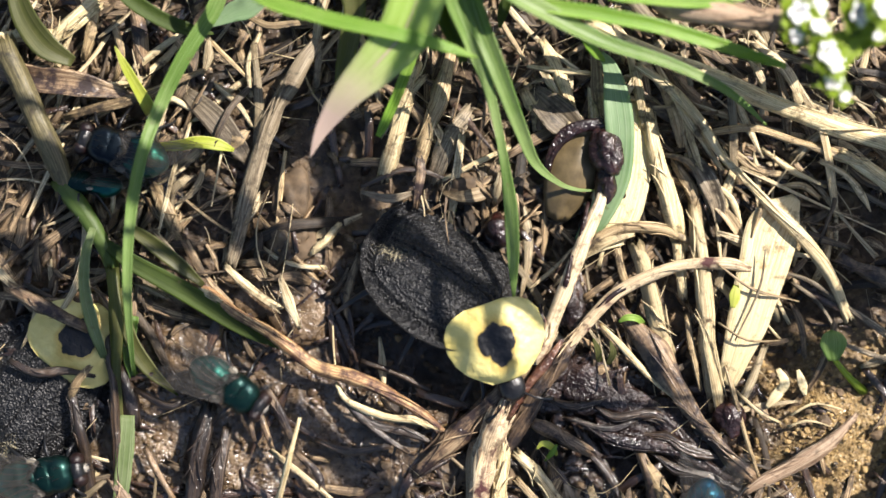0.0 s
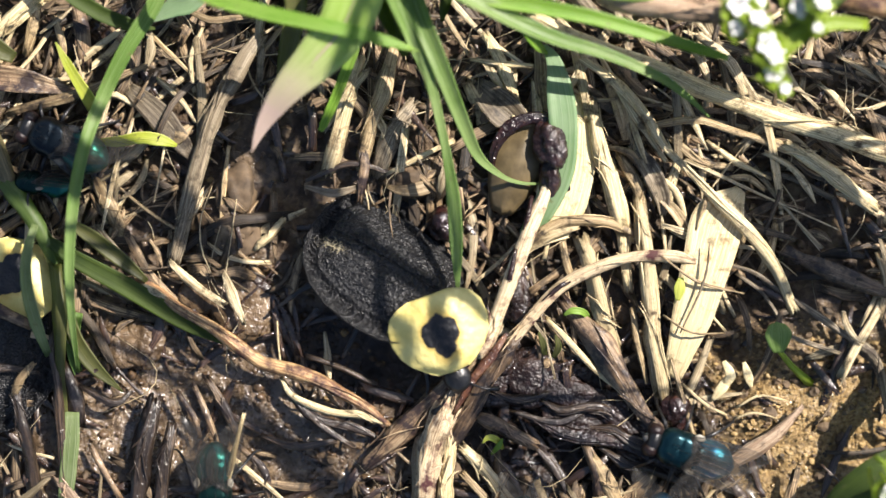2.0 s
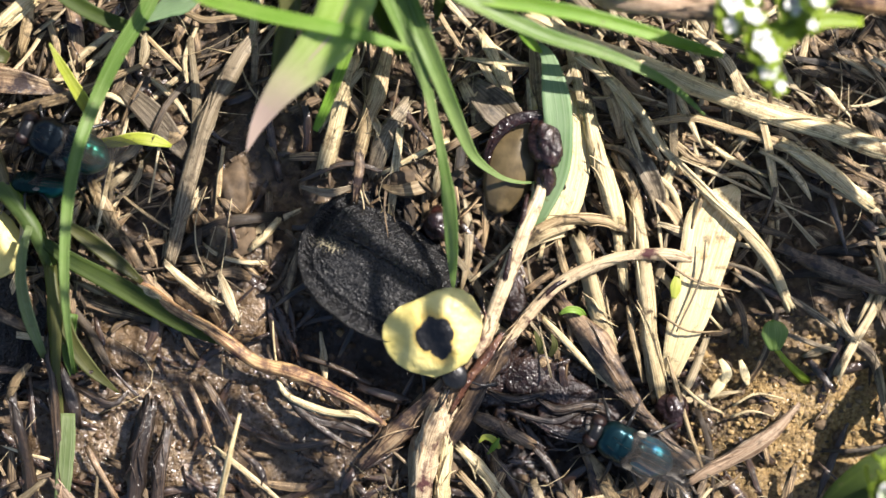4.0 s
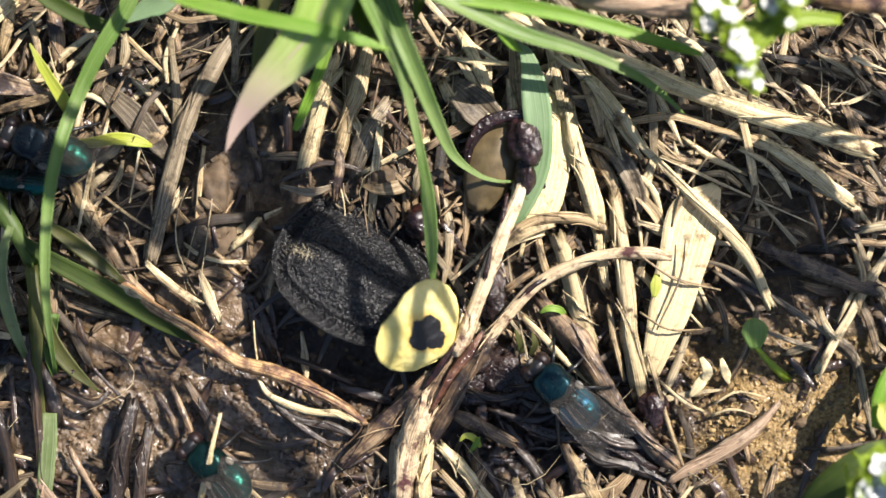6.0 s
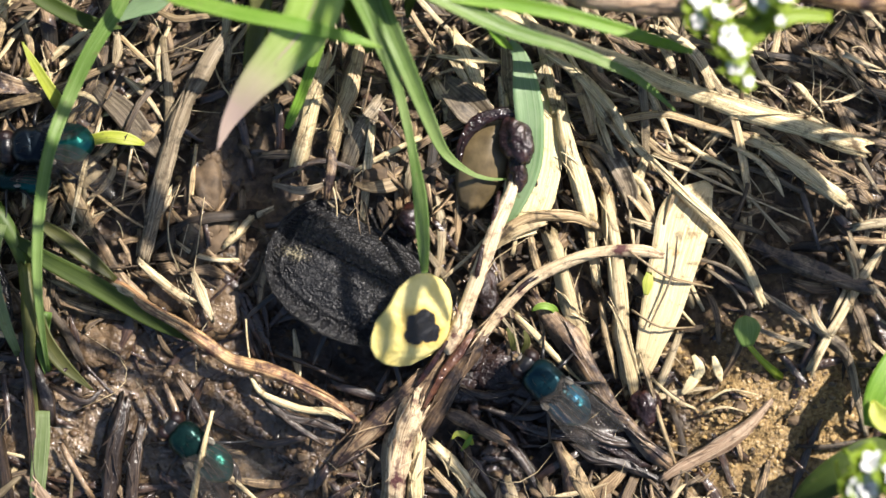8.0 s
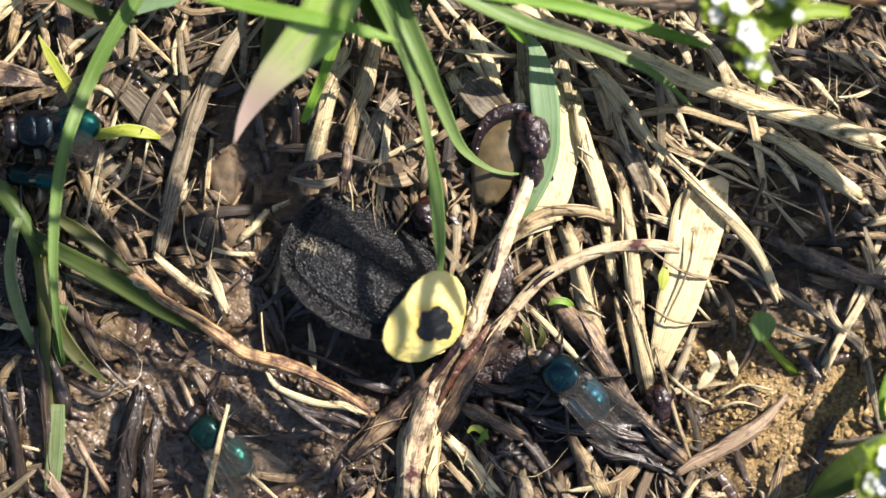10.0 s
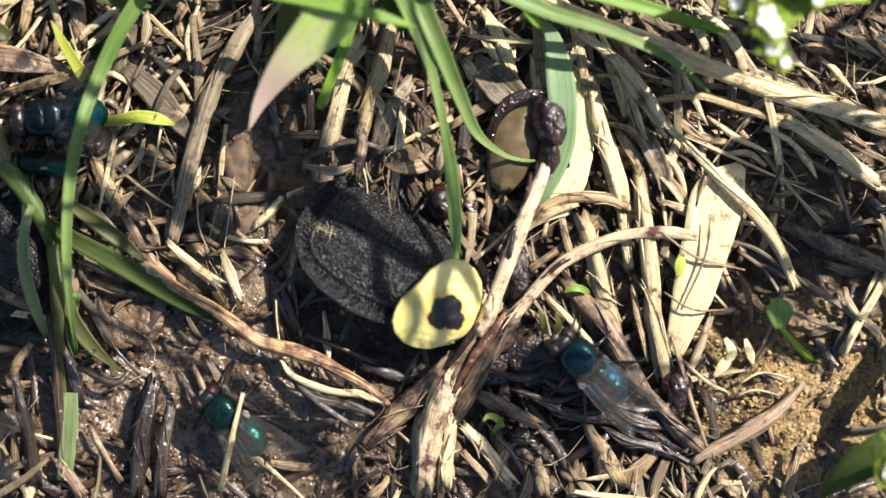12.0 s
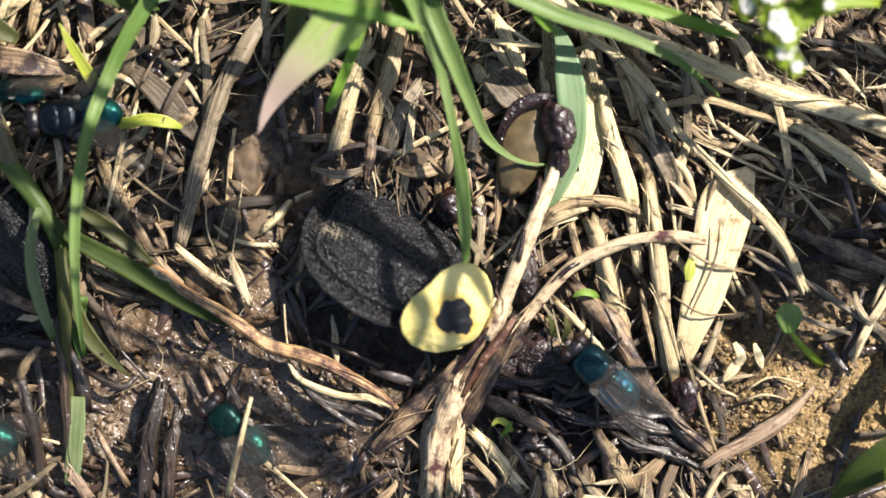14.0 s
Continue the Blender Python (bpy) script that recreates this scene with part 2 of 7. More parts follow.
def wing_material():
    n = Nodes("fly wing membrane")
    f = n.noise(n.coords("UV", (1400.0, 700.0, 1.0)), 1.0, 3.0)
    n.set(Base_Color=n.ramp(f, [(0.3, (0.024, 0.022, 0.019)), (0.7, (0.075, 0.069, 0.058))]), Roughness=0.26, Specular_IOR_Level=0.9, Normal=n.bump(f, 0.35, 0.00010))
    m = n.node("ShaderNodeMixShader", {0: 0.33, 1: n.node("ShaderNodeBsdfTransparent", {"Color": (0.84, 0.82, 0.78, 1)}).outputs[0], 2: n.bsdf.outputs[0]})
    n.tree.links.new(m.outputs[0], n.out.inputs[0])
    return n.mat


SOIL = soil_material()
PALE = fibre_material("bleached straw", (0.30, 0.21, 0.10), (0.62, 0.49, 0.28), (0.82, 0.71, 0.46), spots=0.3, spot_colour=(0.10, 0.065, 0.03), spread=(0.7, 1.08))
CREAM = fibre_material("cream dry leaf", (0.52, 0.40, 0.20), (0.74, 0.61, 0.36), (0.84, 0.74, 0.48), spots=0.3, spot_colour=(0.40, 0.27, 0.12), spread=(0.92, 1.03))
TAN = fibre_material("tan dead grass", (0.17, 0.11, 0.05), (0.38, 0.27, 0.145), (0.60, 0.47, 0.28), spots=0.4)
GREYTAN = fibre_material("weathered grey-brown grass", (0.085, 0.06, 0.036), (0.20, 0.155, 0.10), (0.38, 0.315, 0.225), spots=0.45)
BROWN = fibre_material("brown dead stalk", (0.07, 0.038, 0.02), (0.20, 0.125, 0.07), (0.44, 0.32, 0.20), spots=0.75, spot_colour=(0.018, 0.008, 0.007), wet=0.25)
WETBROWN = fibre_material("wet dark stalk", (0.010, 0.007, 0.005), (0.032, 0.020, 0.013), (0.10, 0.066, 0.042), rough=(0.25, 0.5), spots=0.5, spot_colour=(0.014, 0.007, 0.006), wet=0.35)
BARK = fibre_material("pale twig bark", (0.32, 0.20, 0.11), (0.62, 0.48, 0.31), (0.82, 0.70, 0.50), spots=0.55, spot_colour=(0.075, 0.020, 0.020), wet=0.0, spread=(0.85, 1.1))
ORANGE = fibre_material("orange-brown twig bark", (0.12, 0.05, 0.025), (0.36, 0.20, 0.09), (0.60, 0.42, 0.22), spots=0.8, spot_colour=(0.05, 0.018, 0.015), wet=0.0)
PINK = fibre_material("pinkish root bark", (0.17, 0.095, 0.055), (0.37, 0.25, 0.165), (0.58, 0.45, 0.33), spots=0.5)
LITTER = fibre_material("mixed dry litter", (0.030, 0.018, 0.009), (0.14, 0.09, 0.05), (0.40, 0.29, 0.17), spots=0.45, random_source="island", spread=(0.08, 1.6))
LITTER_PALE = fibre_material("mixed pale litter", (0.20, 0.14, 0.07), (0.50, 0.39, 0.23), (0.74, 0.63, 0.43), spots=0.2, random_source="island", spread=(0.35, 1.2))
LITTER_WET = fibre_material("wet black litter", (0.012, 0.007, 0.005), (0.04, 0.022, 0.015), (0.12, 0.07, 0.045), rough=(0.18, 0.45), wet=0.6, random_source="island")
CRUMB = plain("soil crumb", (0.15, 0.10, 0.055), 0.75, scale=900.0, vary=0.7)
GRIT = fibre_material("ochre grit", (0.14, 0.085, 0.03), (0.36, 0.24, 0.10), (0.58, 0.46, 0.26), spots=0.3, random_source="island", spread=(0.25, 1.25), wet=0.25)
GRASS = leaf_material("green grass", (0.055, 0.125, 0.022), (0.14, 0.25, 0.050), (0.36, 0.46, 0.18))
GRASS_BRIGHT = leaf_material("bright green grass", (0.075, 0.19, 0.013), (0.17, 0.34, 0.03), (0.38, 0.53, 0.12))
# dark green leaf colour, lowered further to hold the shade low among the blades
GRASS_DARK_SHADED = leaf_material("dark green grass", (0.008, 0.018, 0.003), (0.030, 0.056, 0.007), (0.10, 0.145, 0.022), gloss=0.6)
GRASS_DULL = leaf_material("bruised green grass", (0.035, 0.07, 0.02), (0.13, 0.19, 0.06), (0.42, 0.47, 0.26), gloss=0.5)
GRASS_BLUE = leaf_material("blue-green grass", (0.09, 0.19, 0.08), (0.22, 0.36, 0.17), (0.42, 0.52, 0.33))
GRASS_YELLOW = leaf_material("yellowing grass", (0.30, 0.36, 0.03), (0.48, 0.53, 0.06), (0.62, 0.62, 0.20))
# olive leaf colour, darkened so that it carries shade too
GRASS_OLIVE_SHADED = leaf_material("olive fading shaded grass", (0.028, 0.034, 0.010), (0.070, 0.078, 0.022), (0.20, 0.19, 0.07))
TIP_SPAN = (0.0235, 0.0325)
GRASS_TIP = leaf_material("green leaf with a purple-brown tip", (0.22, 0.38, 0.05), (0.36, 0.52, 0.11), (0.56, 0.68, 0.26), tip=(0.62, 0.45, 0.40), span=TIP_SPAN)
STEM_TAN = fibre_material("tan-green grass stem", (0.075, 0.062, 0.022), (0.16, 0.135, 0.055), (0.32, 0.27, 0.13), spots=0.45, wet=0.1)
STEM_GREEN = leaf_material("green grass stem", (0.028, 0.055, 0.012), (0.07, 0.12, 0.028), (0.17, 0.23, 0.07))
RED_SLIME = slime_material("reddish wet slime", (0.030, 0.010, 0.006), (0.105, 0.042, 0.022), (0.22, 0.11, 0.06), ripple=0.0004)
SAP = slime_material("dark sticky sap", (0.006, 0.002, 0.002), (0.014, 0.005, 0.0045), (0.045, 0.014, 0.010), ripple=0.0003)
SLIME = slime_material("dark brown wet flesh", (0.005, 0.003, 0.0025), (0.014, 0.007, 0.0055), (0.045, 0.025, 0.019))
WET_BEAD = plain("wet brown bead", (0.13, 0.082, 0.045), 0.27, scale=1500.0, vary=0.6, coat=0.6)
SLIME_TAN = slime_material("tan wet slime", (0.035, 0.021, 0.010), (0.11, 0.070, 0.036), (0.22, 0.150, 0.085), 1.0)
HUSK = plain("olive-brown husk", (0.17, 0.125, 0.06), 0.45, scale=500.0, vary=0.65, coat=0.1)
SHELL = shell_material()
SHIELD = shield_material()
JET = plain("black insect leg", (0.012, 0.012, 0.013), 0.32, scale=4000.0)
BLUE = metal_body("steel-blue fly body", (0.008, 0.085, 0.19), (0.010, 0.14, 0.20), 0.30)
TEAL = metal_body("teal-green fly body", (0.005, 0.085, 0.085), (0.006, 0.105, 0.082), 0.28)
GOLDGREEN = metal_body("gold-green fly body", (0.03, 0.09, 0.015), (0.10, 0.11, 0.02), 0.34)
TEAL_DARK = metal_body("dark green fly thorax", (0.004, 0.020, 0.020), (0.006, 0.034, 0.028), 0.34)
DUSKY = metal_body("blue-black fly thorax", (0.004, 0.020, 0.028), (0.006, 0.036, 0.046), 0.28)
NAVY = metal_body("blue-black fly back", (0.005, 0.009, 0.015), (0.009, 0.016, 0.022), 0.32)
EYE = plain("red-brown fly eye", (0.016, 0.006, 0.005), 0.42, scale=9000.0, coat=0.0)
WING = wing_material()
VEIN = plain("fly wing vein", (0.035, 0.028, 0.022), 0.4)
SILVER = plain("pale fly face", (0.32, 0.29, 0.25), 0.45, scale=3000.0)
CALYPTER = plain("cream wing scale", (0.34, 0.31, 0.25), 0.5, scale=3000.0, vary=0.3)
PETAL = plain("white petal", (0.80, 0.80, 0.78), 0.5, scale=700.0, vary=0.1)
CALYX = leaf_material("green calyx", (0.13, 0.22, 0.015), (0.27, 0.38, 0.03), (0.42, 0.53, 0.10))


# ---- mesh helpers ----
def mesh_of(name, verts, faces, material, uvs=None, smooth=True):
    me = bpy.data.meshes.new(name)
    me.from_pydata([tuple(v) for v in verts], [], faces)
    me.materials.append(material)
    if uvs is not None:
        layer = me.uv_layers.new(name="UVMap")
        idx = np.empty(len(me.loops), dtype=np.int32)
        me.loops.foreach_get("vertex_index", idx)
        layer.data.foreach_set("uv", np.asarray(uvs, dtype=np.float32)[idx].ravel())
    me.polygons.foreach_set("use_smooth", [smooth] * len(me.polygons))
    me.update()
    return me


def part(name, me, parent, label=""):
    ob = new(name, me)
    ob.parent = parent
    if parent.type == "EMPTY" and parent.name.startswith("grass_"):
        ob.matrix_basis = parent.matrix_world.inverted()
    return tagged(ob, label)


def holder(name, m, label, category, group=""):
    ob = new(name)
    ob.empty_display_size = 0.002
    ob.matrix_world = m
    bpy.context.view_layer.update() if name in ("grass_tuft", "grass_plant") else None
    return tagged(ob, label, category, group)


def spline(points, steps):
    """A smooth line through the points (any number of columns)."""
    p = np.asarray(points, dtype=float)
    n = len(p)
    if n == 2:
        t = np.linspace(0, 1, steps)[:, None]
        return p[0] * (1 - t) + p[1] * t
    ext = np.vstack([2 * p[0] - p[1], p, 2 * p[-1] - p[-2]])
    out = []
    for s in np.linspace(0, n - 1 - 1e-9, steps):
        i, t = int(s), s - int(s)
        a, b, c, d = ext[i:i + 4]
        out.append(0.5 * (2 * b + (c - a) * t + (2 * a - 5 * b + 4 * c - d) * t * t + (3 * b - a - 3 * c + d) * t ** 3))
    return np.array(out)


def frames_along(path):
    tan = np.gradient(path, axis=0)
    tan /= np.linalg.norm(tan, axis=1)[:, None] + 1e-12
    side = np.cross(tan, (0, 0, 1.0))
    side /= np.linalg.norm(side, axis=1)[:, None] + 1e-9
    return tan, side, np.cross(side, tan)


def tube_arrays(points, widths, flat=0.6, sides=20, steps=0, ridges=0.10, ragged=0.6, seed=0, bend=0.05, hollow=False):
    """A stalk along the points (mm): flattened, fluted by fibres, slightly crooked, with torn ends."""
    r = np.random.RandomState(seed)
    p = np.asarray(points, float)
    length = np.linalg.norm(np.diff(p, axis=0), axis=1).sum()
    steps = steps or int(min(60, max(8, length * 1.6)))
    rows = spline(np.column_stack([p, np.interp(np.linspace(0, 1, len(p)), np.linspace(0, 1, len(widths)), widths)]), steps)
    path, w = rows[:, :3], np.maximum(rows[:, 3], 0.02)
    w = w * (1 + 0.11 * np.interp(np.arange(steps), np.linspace(0, steps, steps // 3 + 2), r.randn(steps // 3 + 2)))
    path = path + bend * np.interp(np.arange(steps), np.linspace(0, steps, steps // 4 + 2), r.randn(steps // 4 + 2))[:, None] * w[:, None] * r.randn(3)
    tan, side, up = frames_along(path)
    ang = np.arange(sides) / sides * 2 * np.pi
    flute = 1 + ridges * (0.7 * r.randn(sides) + 0.6 * np.where(np.arange(sides) % 2, 1, -1))
    lobes = 1 + ridges * 0.9 * np.array([np.interp(np.arange(steps), np.linspace(0, steps, 8), r.randn(8)) for _ in range(sides)]).T
    rad = 0.5 / (1 + 2.0 * ridges) * w[:, None] * flute[None, :] * lobes
    tear0, tear1 = r.rand(sides) * ragged, r.rand(sides) * ragged
    v = path[:, None, :] + side[:, None, :] * (np.cos(ang) * rad)[..., None] + up[:, None, :] * (np.sin(ang) * rad * flat)[..., None]
    v[0] -= tan[0] * tear0[:, None] * w[0]
    v[-1] += tan[-1] * tear1[:, None] * w[-1]
    along = np.concatenate([[0], np.cumsum(np.linalg.norm(np.diff(path, axis=0), axis=1))])
    uv = np.stack([np.broadcast_to(ang / (2 * np.pi) * np.pi * w.mean(), (steps, sides)), np.broadcast_to(along[:, None], (steps, sides))], -1).reshape(-1, 2) + r.rand(2) * 50
    faces = []
    for i in range(steps - 1):
        for j in range(sides):
            k = (j + 1) % sides
            faces.append((i * sides + j, (i + 1) * sides + j, (i + 1) * sides + k, i * sides + k))
    verts = v.reshape(-1, 3)
    ends = np.array([path[0] + tan[0] * w[0] * 0.15, path[-1] - tan[-1] * w[-1] * 0.15])
    base = len(verts)
    verts = np.vstack([verts, ends])
    uv = np.vstack([uv, uv[:1], uv[-1:]])
    for j in range(sides):
        k = (j + 1) % sides
        faces.append((j, k, base))
        faces.append(((steps - 1) * sides + k, (steps - 1) * sides + j, base + 1))
    return verts * MM, faces, uv * MM


def blade_arrays(points, widths, fold=0.25, thick=0.14, steps=0, across=9, roll=0.0, wave=0.03, seed=0):
    """A grass blade along the points (mm): keeled, thin, with a slight wave. roll: degrees by which it leans over its length."""
    r = np.random.RandomState(seed)
    p = np.asarray(points, float)
    length = np.linalg.norm(np.diff(p, axis=0), axis=1).sum()
    steps = steps or int(min(70, max(14, length * 1.5)))
    rows = spline(np.column_stack([p, np.interp(np.linspace(0, 1, len(p)), np.linspace(0, 1, len(widths)), widths)]), steps)
    path, w = rows[:, :3], np.maximum(rows[:, 3], 0.04)
    tan, side, up = frames_along(path)
    rolls = np.radians(np.linspace(0, 1, steps) * roll if np.isscalar(roll) else np.interp(np.linspace(0, 1, steps), np.linspace(0, 1, len(roll)), roll))[:, None]
    side, up = side * np.cos(rolls) + up * np.sin(rolls), up * np.cos(rolls) - side * np.sin(rolls)
    u = np.linspace(-1, 1, across)
    edge = 1 + wave * np.array([np.interp(np.arange(steps), np.linspace(0, steps, 9), r.randn(9)), np.interp(np.arange(steps), np.linspace(0, steps, 9), r.randn(9))]).T
    half = 0.5 * w[:, None] * np.where(u < 0, edge[:, :1], edge[:, 1:])
    lift = np.abs(u) ** 1.3 * fold * 0.5 * w[:, None]
    th = thick * (1 - 0.75 * np.abs(u) ** 2) * (1 + 0.8 * np.exp(-(u / 0.12) ** 2))
    top = path[:, None] + side[:, None] * (u * half)[..., None] + up[:, None] * (lift + th / 2)[..., None]
    bot = path[:, None] + side[:, None] * (u * half)[..., None] + up[:, None] * (lift - th / 2)[..., None]
    ring = np.concatenate([top, bot[:, ::-1]], 1)
    n = 2 * across
    along = np.concatenate([[0], np.cumsum(np.linalg.norm(np.diff(path, axis=0), axis=1))])
    uu = np.concatenate([u, u[::-1]]) * 0.5
    uv = np.stack([np.broadcast_to(uu[None] * w.mean() + 7, (steps, n)), np.broadcast_to(along[:, None], (steps, n))], -1).reshape(-1, 2)
    faces = []
    for i in range(steps - 1):
        for j in range(n):
            k = (j + 1) % n
            faces.append((i * n + j, i * n + k, (i + 1) * n + k, (i + 1) * n + j))
    for j in range(across - 1):
        faces.append((j, n - 1 - j, n - 2 - j, j + 1))
        e = (steps - 1) * n
        faces.append((e + j + 1, e + n - 2 - j, e + n - 1 - j, e + j))
    return ring.reshape(-1, 3) * MM, faces, uv * MM


count = [0]


def stalk(name, points, widths, material, label, category="straw", group="", fibre=None, plant=None, **how):
    """A dead stalk, straw or twig: its stem, and the fibres or bark strips that peel off it where it is thick."""
    count[0] += 1
    r = np.random.RandomState(count[0])
    v, f, uv = tube_arrays(points, widths, seed=count[0] * 7 + 3, **how)
    if plant:
        return part("stem", mesh_of("stem", v, f, material, uv), plant, label)
    ob = holder(name, Matrix.Identity(4), label, category, group)
    part("stem", mesh_of("stem", v, f, material, uv), ob)
    if max(widths) > 0.8:
        line = spline(points, 40)
        tan, side, up = frames_along(line)
        flat = how.get("flat", 0.6)
        for k in range(2 + int(max(widths) * 2)):
            i = r.randint(0, 30)
            n = min(39, i + r.randint(5, 14)) - i
            w = np.interp(np.linspace(i, i + n, 4) / 39, np.linspace(0, 1, len(widths)), widths)
            a0, a1 = radians(r.uniform(20, 160)), radians(r.uniform(20, 160))
            pts = []
            for q, (j, ang) in enumerate(zip(np.linspace(i, i + n, 4).astype(int), np.linspace(a0, a1, 4))):
                off = 0.52 + (0.22 * r.rand() if q in (0, 3) else 0)
                pts.append(tuple(line[j] + side[j] * math.cos(ang) * w[q] * off + up[j] * math.sin(ang) * w[q] * off * flat))
            v, f, uv = tube_arrays(pts, [0.06, 0.16 * w[1] ** 0.5, 0.13 * w[2] ** 0.5, 0.04], flat=0.4, sides=5, steps=12, ridges=0.05, seed=count[0] * 31 + k)
            part("bark_strip" if category == "twig" else "loose_fibre", mesh_of("loose_fibre", v, f, fibre or material, uv), ob)
    return ob


def blade(name, points, widths, material, label, category="grass blade", group="", plant=None, **how):
    """A grass leaf: the thin keeled blade and the raised rib along its middle. plant: the tuft to which it belongs as a part."""
    count[0] += 1
    v, f, uv = blade_arrays(points, widths, seed=count[0] * 7 + 5, **how)
    if plant:
        leaf = part("grass_blade", mesh_of("grass_blade", v, f, material, uv), plant, label)
    else:
        ob = holder(name, Matrix.Identity(4), label, category, group)
        leaf = part("leaf_blade", mesh_of("leaf_blade", v, f, material, uv), ob)
    if max(widths) > 0.7:
        p = np.asarray(points, float)
        v, f, uv = tube_arrays([tuple(q) for q in p + (0, 0, 0.04)], [max(0.03, 0.07 * w) for w in widths], flat=0.9, sides=6, ridges=0.02, bend=0.0, ragged=0.0, seed=count[0])
        part("midrib", mesh_of("midrib", v, f, material, uv), leaf if plant else ob)
    return leaf if plant else ob


@functools.lru_cache(maxsize=512)
def noise_table(seed):
    return np.random.RandomState(seed).rand(64, 64)


def value_noise(x, y, scale, seed):
    """Smooth random values on a lattice of that spacing, for whole arrays at once."""
    table = noise_table(seed)
    gx, gy = x / scale, y / scale
    ix, iy = np.floor(gx).astype(int), np.floor(gy).astype(int)
    fx, fy = gx - ix, gy - iy
    fx, fy = fx * fx * (3 - 2 * fx), fy * fy * (3 - 2 * fy)
    a, b = table[ix % 64, iy % 64], table[(ix + 1) % 64, iy % 64]
    c, d = table[ix % 64, (iy + 1) % 64], table[(ix + 1) % 64, (iy + 1) % 64]
    return (a * (1 - fx) + b * fx) * (1 - fy) + (c * (1 - fx) + d * fx) * fy - 0.5


def blob_arrays(size, seed, lumps=0.25, scale=1.0, rings=18, segs=26):
    """A lumpy rounded mass (mm), with its base at z = 0."""
    t, s = np.meshgrid(np.linspace(0, np.pi, rings), np.arange(segs) / segs * 2 * np.pi, indexing="ij")
    x, y, z = np.sin(t) * np.cos(s), np.sin(t) * np.sin(s), np.cos(t)
    r = 1.0
    for k, a in ((0.9, 1.0), (0.45, 0.6), (0.22, 0.35)):
        r = r + lumps * a * (value_noise(x * 1.3 + z, y * 1.3 - z * 0.7, k * scale, seed + int(k * 100)) + value_noise(y + 2 * z, x - z, k * scale, seed + 50))
    v = np.stack([x * r * size[0], y * r * size[1], (z * r * size[2])], -1).reshape(-1, 3)
    faces = [(i * segs + j, (i + 1) * segs + j, (i + 1) * segs + (j + 1) % segs, i * segs + (j + 1) % segs) for i in range(rings - 1) for j in range(segs)]
    return v * MM, faces


def height(x, y):
    """The ground's height in mm at x, y in mm: lumps, crumbs, hollows under the beetle and behind the stalks."""
    h = 1.5 * value_noise(x, y, 9.0, 1) + 1.0 * value_noise(x + 3, y, 3.1, 2) + 0.6 * value_noise(x, y + 5, 1.3, 3) + 0.34 * value_noise(x, y, 0.6, 4)
    muddy = np.exp(-(((x + 23.5) / 17) ** 2 + ((y + 15.5) / 11) ** 2) ** 2)
    soft = 0.9 * value_noise(x, y, 5.0, 5) + 0.6 * value_noise(x, y, 1.6, 6) + 0.32 * value_noise(x, y, 0.8, 8)
    h = h * (1 - 0.8 * muddy) + muddy * (soft - 0.2)
    for cx, cy, sx, sy, a in BUMPS:
        h = h + a * np.exp(-((x - cx) / sx) ** 2 - ((y - cy) / sy) ** 2)
    return h - 0.9


BUMPS = [(-21.0, 1.5, 2.2, 4.2, 2.6), (-3.5, 6.0, 3.6, 1.8, 1.5), (27.5, -14.5, 5.0, 4.0, 1.2), (-9.0, -2.0, 6.0, 6.0, -1.2), (6.5, -11.0, 2.5, 2.5, 1.0), (-6, -9.5, 7, 3.2, -2.2), (5.5, -15.5, 4.5, 3.0, -1.8), (15, -17, 6, 3, -0.6)]


def axis(half, step, far):
    a = list(np.arange(0, half, step))
    s = step
    while a[-1] < far:
        s *= 1.35
        a.append(a[-1] + s)
    a = np.array(a)
    return np.concatenate([-a[:0:-1], a])


def ground():
    xs, ys = axis(52, 0.30, 4000), axis(34, 0.30, 4000)
    X, Y = np.meshgrid(xs, ys, indexing="ij")
    near = np.exp(-(np.maximum(np.abs(X) - 60, 0) / 200) ** 2 - (np.maximum(np.abs(Y) - 40, 0) / 200) ** 2)
    Z = height(X, Y) * near - 0.9 * (1 - near)
    v = np.stack([X, Y, Z], -1).reshape(-1, 3) * MM
    n = len(ys)
    i, j = np.meshgrid(np.arange(len(xs) - 1), np.arange(n - 1), indexing="ij")
    a = (i * n + j).ravel()
    me = mesh_of("ground", v, np.stack([a, a + n, a + n + 1, a + 1], 1).tolist(), SOIL)
    tagged(new("ground", me), "dark damp soil with wet brown mud and crumbs", "ground", kind="structure")


ground()


